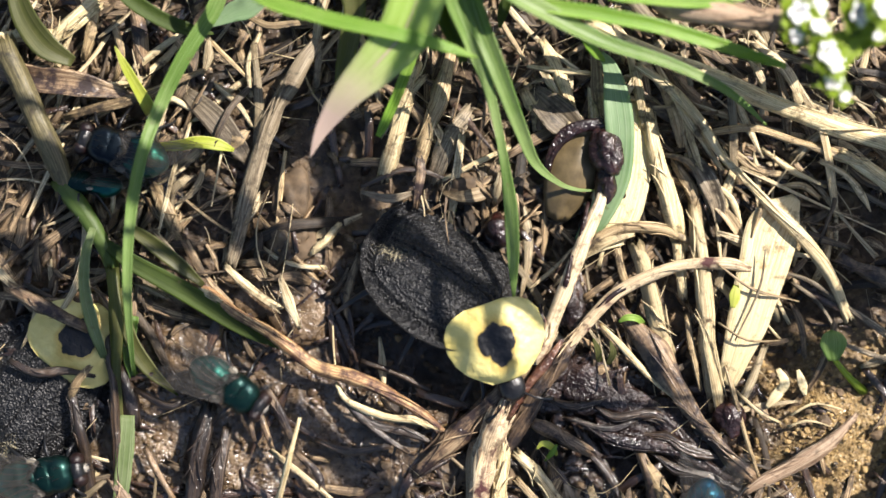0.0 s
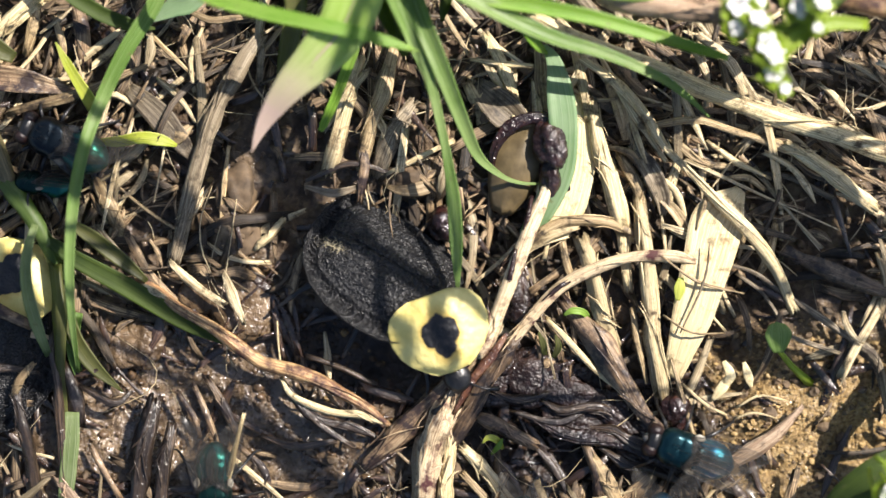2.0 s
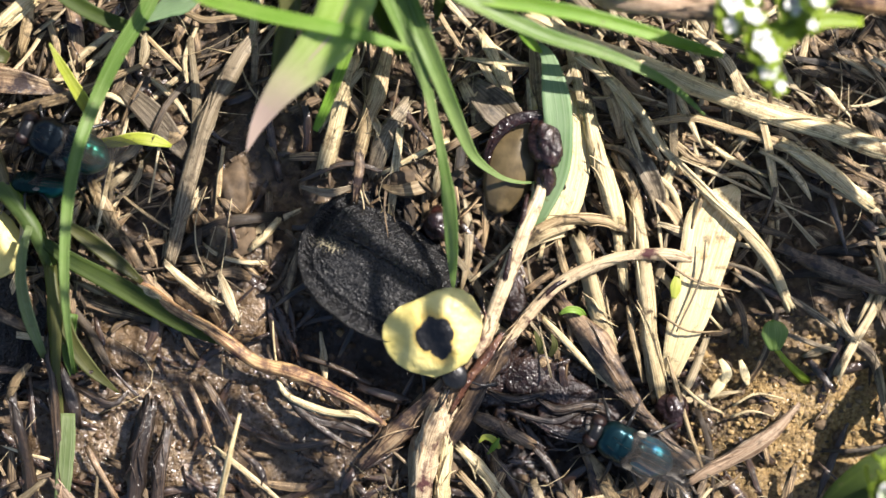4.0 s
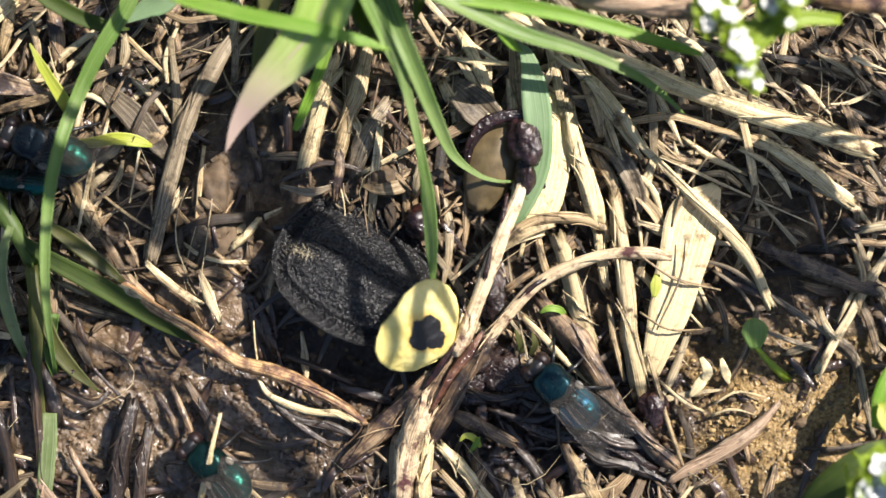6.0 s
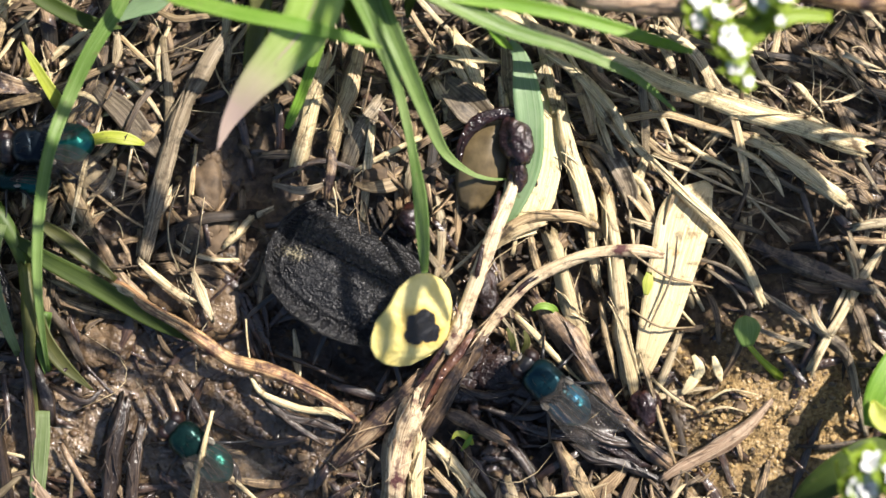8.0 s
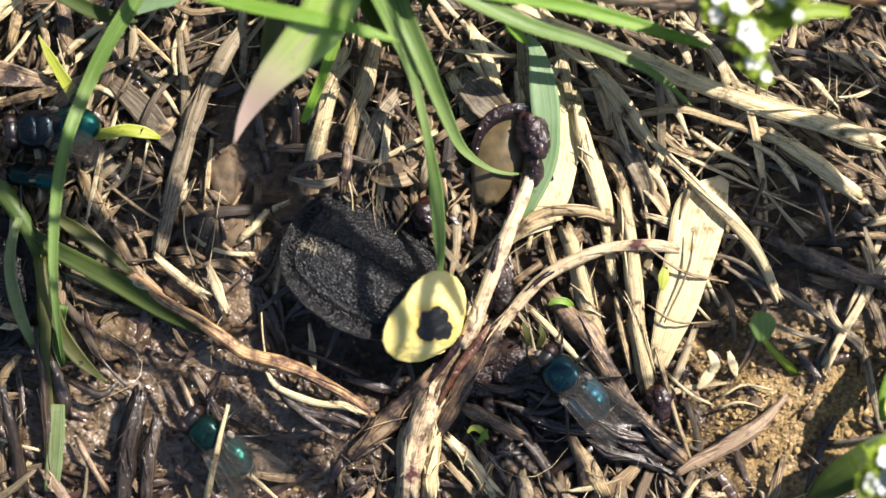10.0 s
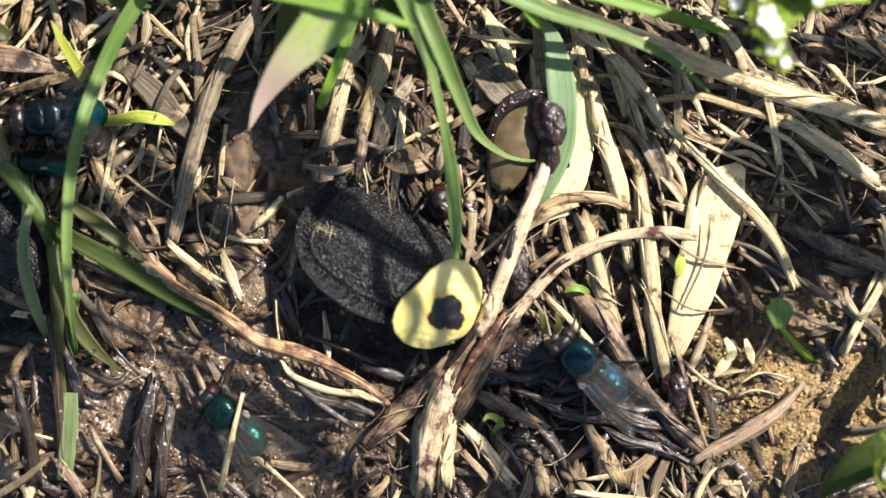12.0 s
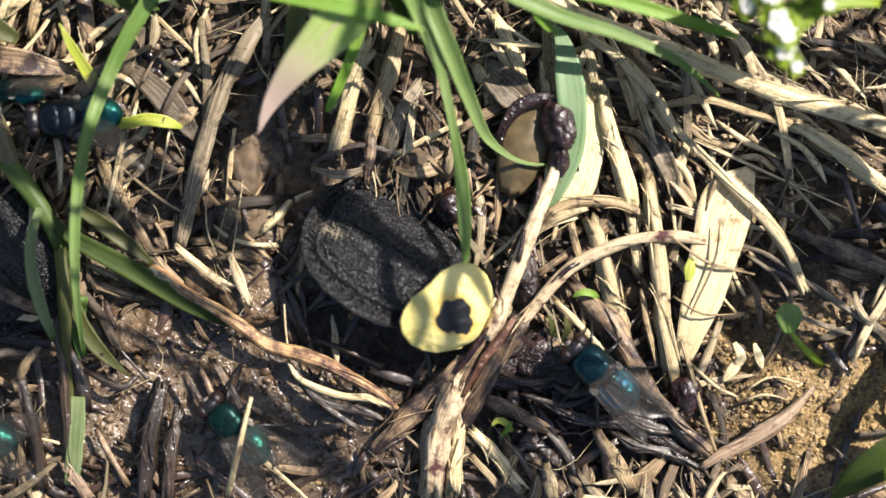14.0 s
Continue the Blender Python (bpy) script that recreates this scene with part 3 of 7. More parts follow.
def heap(name, material, label, count_, seed, region, lengths, widths, angle, lift=(0.1, 1.2), curl=0.15, sides=8, steps=8, flat=0.2, category="plant litter"):
    """Uncountable small bits of one kind, joined into one object of kind stuff. region: x0, x1, y0, y1 and a density function; angle(x, y): the lie in degrees and its spread."""
    r = np.random.RandomState(seed)
    V, F, U, base = [], [], [], 0
    made = 0
    while made < count_:
        x, y = r.uniform(region[0], region[1]), r.uniform(region[2], region[3])
        if r.rand() > region[4](x, y):
            continue
        made += 1
        mean, spread = angle(x, y)
        a = radians(r.normal(mean, spread))
        ln, w = r.uniform(*lengths) * (0.5 + r.rand()), r.uniform(*widths)
        k = r.normal(0, curl)
        s = np.linspace(-0.5, 0.5, 4)
        px = x + ln * (s * math.cos(a) - k * s * s * math.sin(a))
        py = y + ln * (s * math.sin(a) + k * s * s * math.cos(a))
        tilt = r.normal(0, 0.16)
        pz = height(px, py) * 0.6 + r.uniform(*lift) + 0.2 + s * ln * tilt
        v, f, u = tube_arrays(np.stack([px, py, pz], 1), [w * r.uniform(0.2, 1), w, w * r.uniform(0.5, 1.2), w * r.uniform(0.1, 0.9)], flat=flat, ridges=0.2, sides=sides, steps=steps, seed=r.randint(1 << 30), ragged=1.0)
        V.append(v), U.append(u)
        F.extend([tuple(q + base for q in t) for t in f])
        base += len(v)
    ob = new(name, mesh_of(name, np.vstack(V), F, material, np.vstack(U)))
    return tagged(ob, label, category, kind="stuff")
# ---- insects ----
def dome(half_width, x0, x1, top, rim, flare=0.5, nx=46, ny=40, side=0, rough=0.06, seed=1, droop=0.0):
    """A shell over x0..x1 (mm): half_width(s) at s = 0..1 along it, rim height, top height; side -1 or 1 makes one half only."""
    S, U = np.meshgrid(np.linspace(0, 1, nx), np.linspace(-1 if side <= 0 else 0, 1 if side >= 0 else 0, ny), indexing="ij")
    X = x0 + (x1 - x0) * S
    Wd = half_width(S)
    Y = U * Wd
    lift = np.maximum(0, 1 - np.abs(U) ** 2.6) ** 0.75 * np.minimum(1, np.minimum(S / 0.28, (1.02 - S) / 0.16)).clip(0, 1) ** 0.55
    Z = rim + (top - rim) * lift + flare * np.abs(U) ** 14 * 0.4
    Z = Z - droop * U * U + droop * 0.7 * np.abs(U) ** 7
    Z = Z + rough * (value_noise(X, Y, 0.9, seed) + 0.8 * value_noise(X, Y, 0.4, seed + 1))
    return shell_solid(X, Y, Z, 0.22)


def shell_solid(X, Y, Z, thick):
    """A closed solid from a sheet of points (mm) and its thickness downwards."""
    nx = len(X)
    top_v = np.stack([X, Y, Z], -1).reshape(-1, 3)
    bot_v = np.stack([X, Y, Z - thick], -1).reshape(-1, 3)
    n, m = len(top_v), X.shape[1]
    f = []
    for i in range(nx - 1):
        for j in range(m - 1):
            a = i * m + j
            f.append((a, a + m, a + m + 1, a + 1))
            f.append((n + a, n + a + 1, n + a + m + 1, n + a + m))
    border = [i * m for i in range(nx)] + [(nx - 1) * m + j for j in range(1, m)] + [i * m + m - 1 for i in range(nx - 2, -1, -1)] + [j for j in range(m - 2, 0, -1)]
    for a, b in zip(border, border[1:] + border[:1]):
        f.append((a, n + a, n + b, b))
    return np.vstack([top_v, bot_v]) * MM, f


def wing_case_arrays(half_width, x0, x1, side, seed, nx=130, ny=72):
    """One wing case: a vaulted disc with three ribs, a step down to a broad crinkled margin, and a thin raised rim."""
    S, U = np.meshgrid(np.linspace(0, 1, nx), np.linspace(0, 1, ny), indexing="ij")
    X, Y = x0 + (x1 - x0) * S, U * half_width(S) * side
    q = (U ** 6 + np.clip(1 - S / 0.42, 0, 1) ** 6) ** (1 / 6)
    vault = np.clip(1 - (np.clip(q, 0, 0.74) / 0.80) ** 2.4, 0, 1) ** 0.8
    front = np.clip((1.04 - S) / 0.14, 0, 1) ** 0.5
    Z = 1.9 + 1.9 * vault * front
    Z = Z + 0.30 * np.exp(-((q - 0.715) / 0.03) ** 2) - 0.20 * np.exp(-((q - 0.83) / 0.06) ** 2)
    Z = Z + 0.26 * np.clip((q - 0.945) / 0.055, 0, 1) ** 1.5
    inner = np.clip((0.74 - q) / 0.08, 0, 1)
    for c, a in ((0.05, 0.10), (0.27, 0.09), (0.50, 0.10)):
        drift = c + 0.03 * np.sin(S * 7 + seed)
        Z = Z + a * np.exp(-((U - drift) / 0.030) ** 2) * inner * np.clip(np.minimum(S, 1 - S) * 6, 0, 1)
    turn = np.arctan2(U, S - 0.62)
    Z = Z + 0.16 * np.sin(64 * turn + 2.5 * value_noise(X, Y, 1.2, seed + 4)) * np.exp(-((q - 0.83) / 0.07) ** 2)
    Z = Z + 0.12 * value_noise(X, Y, 0.85, seed) + 0.09 * value_noise(X, Y, 0.42, seed + 1) * np.clip((0.97 - q) / 0.05, 0.2, 1)
    return shell_solid(X, Y, Z, 0.2)


def egg(center, size, seg=20, ring=14, wobble=0.02, seed=3):
    v, f = blob_arrays(size, seed, wobble, 1.0, ring, seg)
    return v + np.array(center) * MM, f


def limb(name, points, widths, material, parent, label=""):
    v, f, uv = tube_arrays(points, widths, flat=0.9, sides=7, steps=12, ridges=0.03, ragged=0.1, bend=0.0, seed=len(points))
    return part(name, mesh_of(name, v, f, material, uv), parent, label)


def carrion_beetle(m, label):
    """A broad flat carrion beetle, head towards +x, 18 mm long."""
    ob = holder("carrion_beetle", m, label, "beetle", "beetles at the carrion")
    wide = lambda s: np.interp(s, [0, 0.03, 0.08, 0.18, 0.35, 0.55, 0.75, 0.9, 1.0], [1.4, 2.7, 3.9, 5.1, 6.05, 6.35, 6.0, 5.1, 3.6])
    for side in (1, -1):
        v, f = wing_case_arrays(wide, -6.6, 6.8, side, 20 + side)
        if side == 1:
            v[:, 1] += 0.03 * MM
        part("wing_case", mesh_of("wing_case", v, f, SHELL), ob, "rough black wing case with raised ribs")
    belly = lambda s: np.interp(s, [0, 0.15, 0.5, 1.0], [1.2, 3.4, 4.6, 3.8])
    v, f = dome(belly, -6.8, 5.5, 2.4, 0.9, rough=0.05, seed=5)
    part("abdomen", mesh_of("abdomen", v, f, JET), ob)
    shield_wide = lambda s: np.interp(s, [0, 0.04, 0.12, 0.26, 0.46, 0.64, 0.80, 0.92, 1.0], [1.8, 2.8, 3.6, 4.15, 4.25, 3.9, 3.15, 2.2, 1.4])
    v, f = dome(shield_wide, -3.3, 3.4, 1.15, 0.1, flare=0.3, rough=0.12, seed=9, nx=60, ny=56, droop=0.55)
    shield = part("neck_shield", mesh_of("neck_shield", v, f, SHIELD), ob, "pale yellow neck shield with a black blotch")
    shield.matrix_basis = pose(6.8 * MM, 0, 3.4 * MM, 0, 8, 0)
    v, f = egg((4.2, 0, -0.9), (1.3, 1.2, 0.8))
    part("head", mesh_of("head", v, f, JET), shield)
    for s in (1, -1):
        limb("antenna", [(4.9, 0.7 * s, -0.8), (5.8, 1.8 * s, -0.5), (6.4, 2.9 * s, -1.2)], [0.22, 0.22, 0.6], JET, shield)
        for x, fx, fy in ((4.6, 7.4, 5.2), (1.0, 1.4, 6.6), (-3.0, -5.0, 6.0)):
            if s < 0 and x > 4:
                fx, fy = 8.6, 5.4
            limb("leg", [(x, 2.6 * s, 0.9), ((x + fx) / 2, (2.6 + fy) / 2 * s, 0.9), (fx, fy * s, -0.6), (fx * 1.08, (fy + 0.9) * s, -1.4)], [0.9, 0.7, 0.45, 0.25], JET, ob)
    return ob, shield


FLY_WINGS = {}


def wing_hinge(s, spread):
    """The pose of a wing on its fly: s is 1 or -1, spread the degrees by which it stands off the body."""
    return pose(0.7 * MM, s * 1.45 * MM, (3.4 + 0.12 * (s > 0)) * MM, 0, 0, -s * spread)


def fly(m, label, body, spread=18.0, tilt=8.0, size=1.0, group="flies at the carrion", back=None):
    """A blowfly, head towards +x, about 9 mm long. spread: degrees between body and wing; tilt: degrees by which the wings rise."""
    ob = holder("blowfly", m @ Matrix.Scale(size, 4), label, "fly", group)
    wings = []
    back = back or DUSKY if body is BLUE or back else GOLDGREEN if body is GOLDGREEN else TEAL_DARK
    v, f = egg((1.35, 0, 2.35), (2.05, 1.75, 1.4), wobble=0.04, seg=32, ring=24)
    nx, ny = (v[:, 0] / MM - 1.35) / 2.05, v[:, 1] / MM / 1.75
    boxy = 1 + 0.26 * np.abs(nx * ny) / (nx * nx + ny * ny + 1e-6)
    v[:, 0] = (1.35 + nx * boxy * 2.05 * 0.94) * MM
    v[:, 1] = ny * boxy * 1.75 * 0.95 * MM
    v[:, 2] = np.minimum(v[:, 2], 3.45 * MM + 0.35 * (v[:, 2] - 3.45 * MM))
    near = np.exp(-((v[:, 0] / MM - 1.3) / 0.10) ** 2) + 1.4 * np.exp(-((v[:, 0] / MM + 0.15) / 0.13) ** 2)
    v[:, 2] -= 0.12 * MM * near * (v[:, 2] > 2.4 * MM)
    thorax = part("thorax", mesh_of("thorax", v, f, back), ob)
    v, f = egg((-0.5, 0, 2.75), (0.85, 1.05, 0.58), wobble=0.03, seg=22, ring=14)
    part("scutellum", mesh_of("scutellum", v, f, back), thorax)
    # stiff hairs on the back, joined: too fine to pick apart
    r = np.random.RandomState(int(size * 100))
    V, F, base = [], [], 0
    for k in range(16):
        x, y = r.uniform(-1.1, 2.8), r.uniform(-1.3, 1.3)
        z = 2.35 + 1.3 * max(0.1, 1 - (y / 1.75) ** 2 - ((x - 1.1) / 2.8) ** 2) ** 0.5
        hv, hf, _ = tube_arrays([(x, y, z - 0.1), (x - 0.25, y * 1.12, z + 0.4), (x - 0.65, y * 1.25, z + 0.6)], [0.06, 0.05, 0.02], flat=1.0, sides=4, steps=5, ridges=0.0, ragged=0.0, bend=0.0)
        V.append(hv)
        F.extend([tuple(q + base for q in t) for t in hf])
        base += len(hv)
    part("bristles", mesh_of("bristles", np.vstack(V), F, JET), thorax)
    v, f = egg((-1.65, 0, 2.05), (2.3, 1.8, 1.35), wobble=0.03, seg=32, ring=26)
    v[:, 1] *= 1 - 0.32 * np.clip((-2.4 * MM - v[:, 0]) / (2.2 * MM), 0, 1)
    for ring in (-1.0, -2.1, -3.2):
        near = np.exp(-((v[:, 0] / MM - ring) / 0.10) ** 2)
        v[:, 1] *= 1 - 0.04 * near
        v[:, 2] -= 0.09 * MM * near
    part("abdomen", mesh_of("abdomen", v, f, body), ob, "shiny metallic abdomen")
    v, f = egg((3.6, 0, 2.1), (0.75, 1.4, 1.1))
    head = part("head", mesh_of("head", v, f, JET), ob)
    v, f = egg((4.05, 0, 1.9), (0.5, 0.5, 0.8))
    part("face", mesh_of("face", v, f, SILVER), head)
    for s in (1, -1):
        v, f = egg((3.7, 0.88 * s, 2.2), (0.72, 0.66, 0.95))
        part("eye", mesh_of("eye", v, f, EYE), head, "red-brown eye")
        limb("antenna", [(4.3, 0.2 * s, 2.3), (4.7, 0.25 * s, 2.0), (4.8, 0.3 * s, 1.6)], [0.12, 0.16, 0.1], JET, head)
        v, f = egg((-0.15, 1.55 * s, 2.75), (0.46, 0.30, 0.12))
        part("calypter", mesh_of("calypter", v, f, CALYPTER), ob, "pale scale at the wing's root")
        # wing: a long rounded membrane from the shoulder backwards
        L, N = np.meshgrid(np.linspace(0, 1, 24), np.linspace(0, 1, 11), indexing="ij")
        front = 0.32 * np.sin(L * np.pi) ** 0.8
        back_edge = 2.5 * np.sin(np.minimum(1, L ** 0.72) * np.pi * 0.992) ** 0.62 + 0.10
        X, Y = -7.3 * L, front - (front + back_edge) * N
        Z = 0.16 * np.sin(N * 5 + 1) * L + 0.10 * value_noise(X, Y, 0.7, 4) - 0.45 * L * L
        rise = math.sin(radians(tilt))
        pts = np.stack([X, s * Y, Z - X * rise - 0.10 * Y], -1).reshape(-1, 3)
        fa = [(i * 11 + j, (i + 1) * 11 + j, (i + 1) * 11 + j + 1, i * 11 + j + 1) for i in range(23) for j in range(10)]
        wing = part("wing", mesh_of("wing", pts * MM, fa, WING, np.stack([X, Y], -1).reshape(-1, 2) * MM), ob, "clear smoky wing")
        wing.matrix_basis = wing_hinge(s, spread)
        wings.append(wing)
        grid = pts.reshape(24, 11, 3)
        for row, last in ((0, 23), (2, 22), (4, 21), (6, 18), (8, 13)):
            limb("vein", [tuple(q) for q in grid[:last, row][::3]], [0.10, 0.06, 0.04], VEIN, wing)
        for x, fx, fy in ((2.5, 4.0, 2.9), (1.3, 1.0, 4.0), (0.2, -2.8, 3.6)):
            limb("leg", [(x, 0.8 * s, 1.6), ((x + fx) / 2, 0.5 * (0.9 + fy) * s, 2.1), (fx, fy * s, 0.5), (fx * 1.05, (fy + 0.6) * s, 0.05)], [0.45, 0.36, 0.22, 0.12], JET, ob)
    FLY_WINGS[ob.name] = wings
    return ob


def holder_at(x, y, z, heading, pitch=0.0, roll=0.0):
    return pose(x * MM, y * MM, z * MM, roll, pitch, heading)

beetle, neck_shield = carrion_beetle(holder_at(0, 0, 0, 0), "black carrion beetle with a yellow neck shield under a grass tip")
beetle_two, neck_two = carrion_beetle(holder_at(0, 0, 0, 0), "black carrion beetle creeping beside the grass stem")
fly_resting = fly(holder_at(0, 0, 0, 0), "dark teal blowfly resting among the grass stems", TEAL, spread=26, tilt=8, size=0.98, back=NAVY)
fly_hidden = fly(holder_at(0, 0, 0, 0), "teal blowfly half hidden behind a grass stem", TEAL, spread=10, tilt=6, size=0.68)
fly_feeding = fly(holder_at(0, 0, 0, 0), "steel-blue blowfly feeding on the wet carrion", BLUE, spread=4, tilt=3, size=0.95)
fly_on_mud = fly(holder_at(0, 0, 0, 0), "teal-green blowfly with half-open wings on the mud", TEAL, spread=14, tilt=3, size=0.88)
fly_walking = fly(holder_at(0, 0, 0, 0), "teal-green blowfly walking over wet mud", TEAL, spread=12, tilt=10, size=0.9)
fly_leaving = fly(holder_at(0, 0, 0, 0), "teal-green blowfly at the edge of the mud", TEAL, spread=20, tilt=10, size=0.95)
fly_wings = fly(holder_at(0, 0, 0, 0), "blowfly with folded clear wings by the carrion", BLUE, spread=12, tilt=14, size=0.95)
fly_wings_two = fly(holder_at(0, 0, 0, 0), "blowfly with folded clear wings on the soil", TEAL, spread=8, tilt=14, size=0.85)
fly_passing = fly(holder_at(0, 0, 0, 0), "gold-green blowfly flying past above the mud", GOLDGREEN, spread=40, tilt=10, size=0.75)
fly_late = fly(holder_at(0, 0, 0, 0), "teal blowfly beside the mud", TEAL, spread=12, tilt=8, size=0.95)


# ---- grass, straws and twigs ----
grass_tuft = holder("grass_tuft", pose(0.0, 0.041, -0.0005), "tuft of green grass arching over dead litter", "grass tuft")
# unseen tuft, added only for the shadows of its blades
shade_tuft = holder("grass_tuft", pose(-0.05, 0.06, -0.0005), "unseen tall grass added to cast shade on the litter", "grass tuft")
grass_plant = holder("grass_plant", pose(-0.034, -0.011, 0), "creeping grass plant with a jointed stem", "grass plant")
blade("grass", [(-9.16, 37.72, 0), (-16.49, 30.82, 6), (-23.27, 25.38, 7), (-25.72, 22.36, 5.5), (-26.91, 19.61, 5), (-29.19, 15.82, 5), (-31.06, 12.07, 4.6), (-32.27, 8.24, 5.4), (-33.08, 4.49, 5.2), (-33.47, 0.75, 5), (-33.58, -3.01, 4.6), (-33.55, -6.81, 3.4), (-33.54, -11.01, 1)], [0.75, 1.20, 1.35, 1.36, 1.37, 1.29, 1.17, 1.04, 1.01, 0.89, 0.81, 0.65, 0.34], GRASS, "long arching green grass blade over the litter", "grass", "blades of grass", fold=0.55, roll=[0,25,15,-20], plant=grass_tuft)
blade("grass", [(-7.16, 34.34, 0), (-7.14, 27.29, 8), (-8.67, 22.77, 10), (-9.85, 20.12, 9.5), (-11, 17.44, 9), (-12.98, 15.1, 8.5), (-15.39, 12.69, 8), (-17.34, 9.99, 7), (-18.48, 7.45, 6.6)], [0.97, 1.83, 3.6, 4.34, 4.26, 3.55, 2.47, 1.24, 0.09], GRASS_TIP, "broad green grass leaf fading to a purple-brown tip", "grass", "blades of grass", fold=0.22, roll=[0,10,10,0], plant=grass_tuft)
blade("grass", [(-31.51, 35.87, 0), (-26.23, 25.39, 9), (-22.86, 20.5, 10), (-17.86, 18.64, 10), (-11.52, 17.34, 9.7), (-7.43, 16.41, 9), (-4.9, 15.7, 8.4)], [0.87, 1.18, 1.26, 1.22, 1.13, 0.91, 0.18], GRASS_BRIGHT, "bright green grass blade crossing above the others", "grass", "blades of grass", fold=0.2, plant=grass_tuft)
blade("grass", [(-7.65, 34.33, 0), (-8.46, 23.85, 4), (-9.99, 17.07, 5), (-10.57, 15.18, 5), (-11.48, 12.87, 4.5), (-12.49, 10.53, 4.2), (-13, 9.5, 4)], [0.56, 0.75, 0.88, 0.91, 0.88, 0.81, 0.41], GRASS_BRIGHT, "short bright green grass blade with a blunt end", "grass", "blades of grass", fold=0.5, plant=grass_tuft)
blade("grass", [(-6.46, 36.3, 0), (-7.12, 25.71, 9), (-7.04, 21.32, 8), (-5.58, 17.35, 7), (-4.02, 13.75, 6.3), (-3, 10.11, 5.5), (-2.32, 6.87, 5), (-1.83, 3.61, 4.6), (-1.56, -0.15, 4.2), (-1.44, -3.93, 3.8)], [0.87, 1.54, 2.01, 1.47, 0.97, 0.75, 0.84, 1.13, 1.03, 0.19], GRASS, "slender green grass blade whose tip touches the beetle", "grass", "blades of grass", fold=0.5, roll=[0,20,-10,0], plant=grass_tuft)
blade("grass", [(-5.98, 36.31, 0), (-6.3, 25.73, 9), (-5.57, 21.34, 8), (-4.77, 18.75, 7), (-2.83, 14.21, 6.5), (-1.21, 10.41, 5), (0.16, 7.62, 3.4), (2.11, 6.03, 2.4), (3.84, 5.42, 1.8), (5.8, 5.37, 1.5)], [0.70, 1.30, 1.68, 1.77, 1.48, 1.20, 0.83, 0.46, 0.30, 0.15], GRASS, "green grass blade kinked over towards the twig", "grass", "blades of grass", fold=0.5, roll=[0,-15,0,10], plant=grass_tuft)
blade("grass", [(-6.23, 36.79, 0), (-5.31, 26.65, 9), (-3.22, 21.5, 10), (1.19, 18.92, 9), (5.88, 16.94, 8), (10.64, 15.67, 7), (15, 14, 6), (17.51, 12.44, 5.2), (19.34, 10.92, 4.6)], [0.63, 1.17, 1.49, 1.50, 1.25, 0.99, 0.80, 0.54, 0.14], GRASS, "long green grass blade arching over the thick straw", "grass", "blades of grass", fold=0.5, roll=[0,15,10,0], plant=grass_tuft)
blade("grass", [(-5.26, 37.3, 0), (-4.35, 27.55, 7), (-2.49, 21.75, 8.6), (0.26, 20, 9), (4.85, 19.29, 8.8), (9.48, 18.46, 8.4), (14.21, 17.32, 7.6), (18.07, 16.28, 6.8), (20.49, 15.63, 6.4)], [0.63, 0.99, 1.18, 1.17, 1.25, 1.18, 1.12, 0.93, 0.47], GRASS_BRIGHT, "green grass blade with a cut blunt end", "grass", "blades of grass", fold=0.5, plant=grass_tuft)
blade("grass", [(-4.78, 37.79, 0), (-0.28, 25.37, 9), (4.33, 21.57, 9), (8.93, 20.72, 8.8), (14.48, 20.61, 8.4), (19.21, 22.01, 7.6)], [0.70, 1.09, 1.23, 1.23, 1.10, 0.14], GRASS_BRIGHT, "green grass blade high in the tuft", "grass", "blades of grass", fold=0.5, plant=grass_tuft)
blade("grass", [(-40.2, 32.8, 0), (-36.8, 24.32, 4), (-34.15, 20.96, 4), (-31.85, 19.37, 3.5), (-29.3, 18.35, 3), (-27.08, 18.07, 2.5)], [0.78, 1.22, 1.41, 1.32, 1.14, 0.19], GRASS_DARK_SHADED, "dark green grass blade low in the tuft", "grass", "blades of grass", fold=0.5, plant=grass_tuft)
blade("grass", [(-19.79, 33.15, 0), (-21.23, 24.58, 4), (-23.58, 20.6, 3.5), (-25.42, 19.74, 3), (-27.36, 18.63, 2.6)], [0.87, 1.6, 1.89, 1.61, 0.19], GRASS_BLUE, "blue-green grass blade lying in the litter", "grass", "blades of grass", fold=0.5, plant=grass_tuft)
blade("grass_shoot", [(-32.6, 11.49, 0.3), (-32.87, 12.33, 1.6), (-33.61, 13.68, 2.4), (-34.38, 15.12, 3), (-35.23, 16.77, 3.4)], [1.06, 1.15, 0.95, 0.76, 0.14], GRASS_YELLOW, "small yellow-green grass shoot", "grass shoot", "", fold=0.4)
blade("grass_shoot", [(-33.12, 8.45, 0.6), (-30.01, 8.6, 2), (-28.31, 8.9, 2.2), (-26.66, 8.75, 2), (-25.34, 8.33, 1.4)], [0.58, 0.96, 1.05, 1.05, 0.29], GRASS_YELLOW, "short yellow grass blade among brown straws", "grass shoot", "", fold=0.2)
blade("grass_shoot", [(5.7, 17.06, 1.6), (6.5, 15.77, 2.4), (7.05, 12.85, 3), (7.41, 9.54, 2.8), (7.08, 6.23, 2), (5.76, 3.11, 1.2), (4.42, 0.93, 0.4)], [0.58, 1.24, 2.28, 2.38, 2.29, 2.02, 1.26], GRASS_BLUE, "pale blue-green grass blade lying behind the twig", "grass shoot", "", fold=0.15)
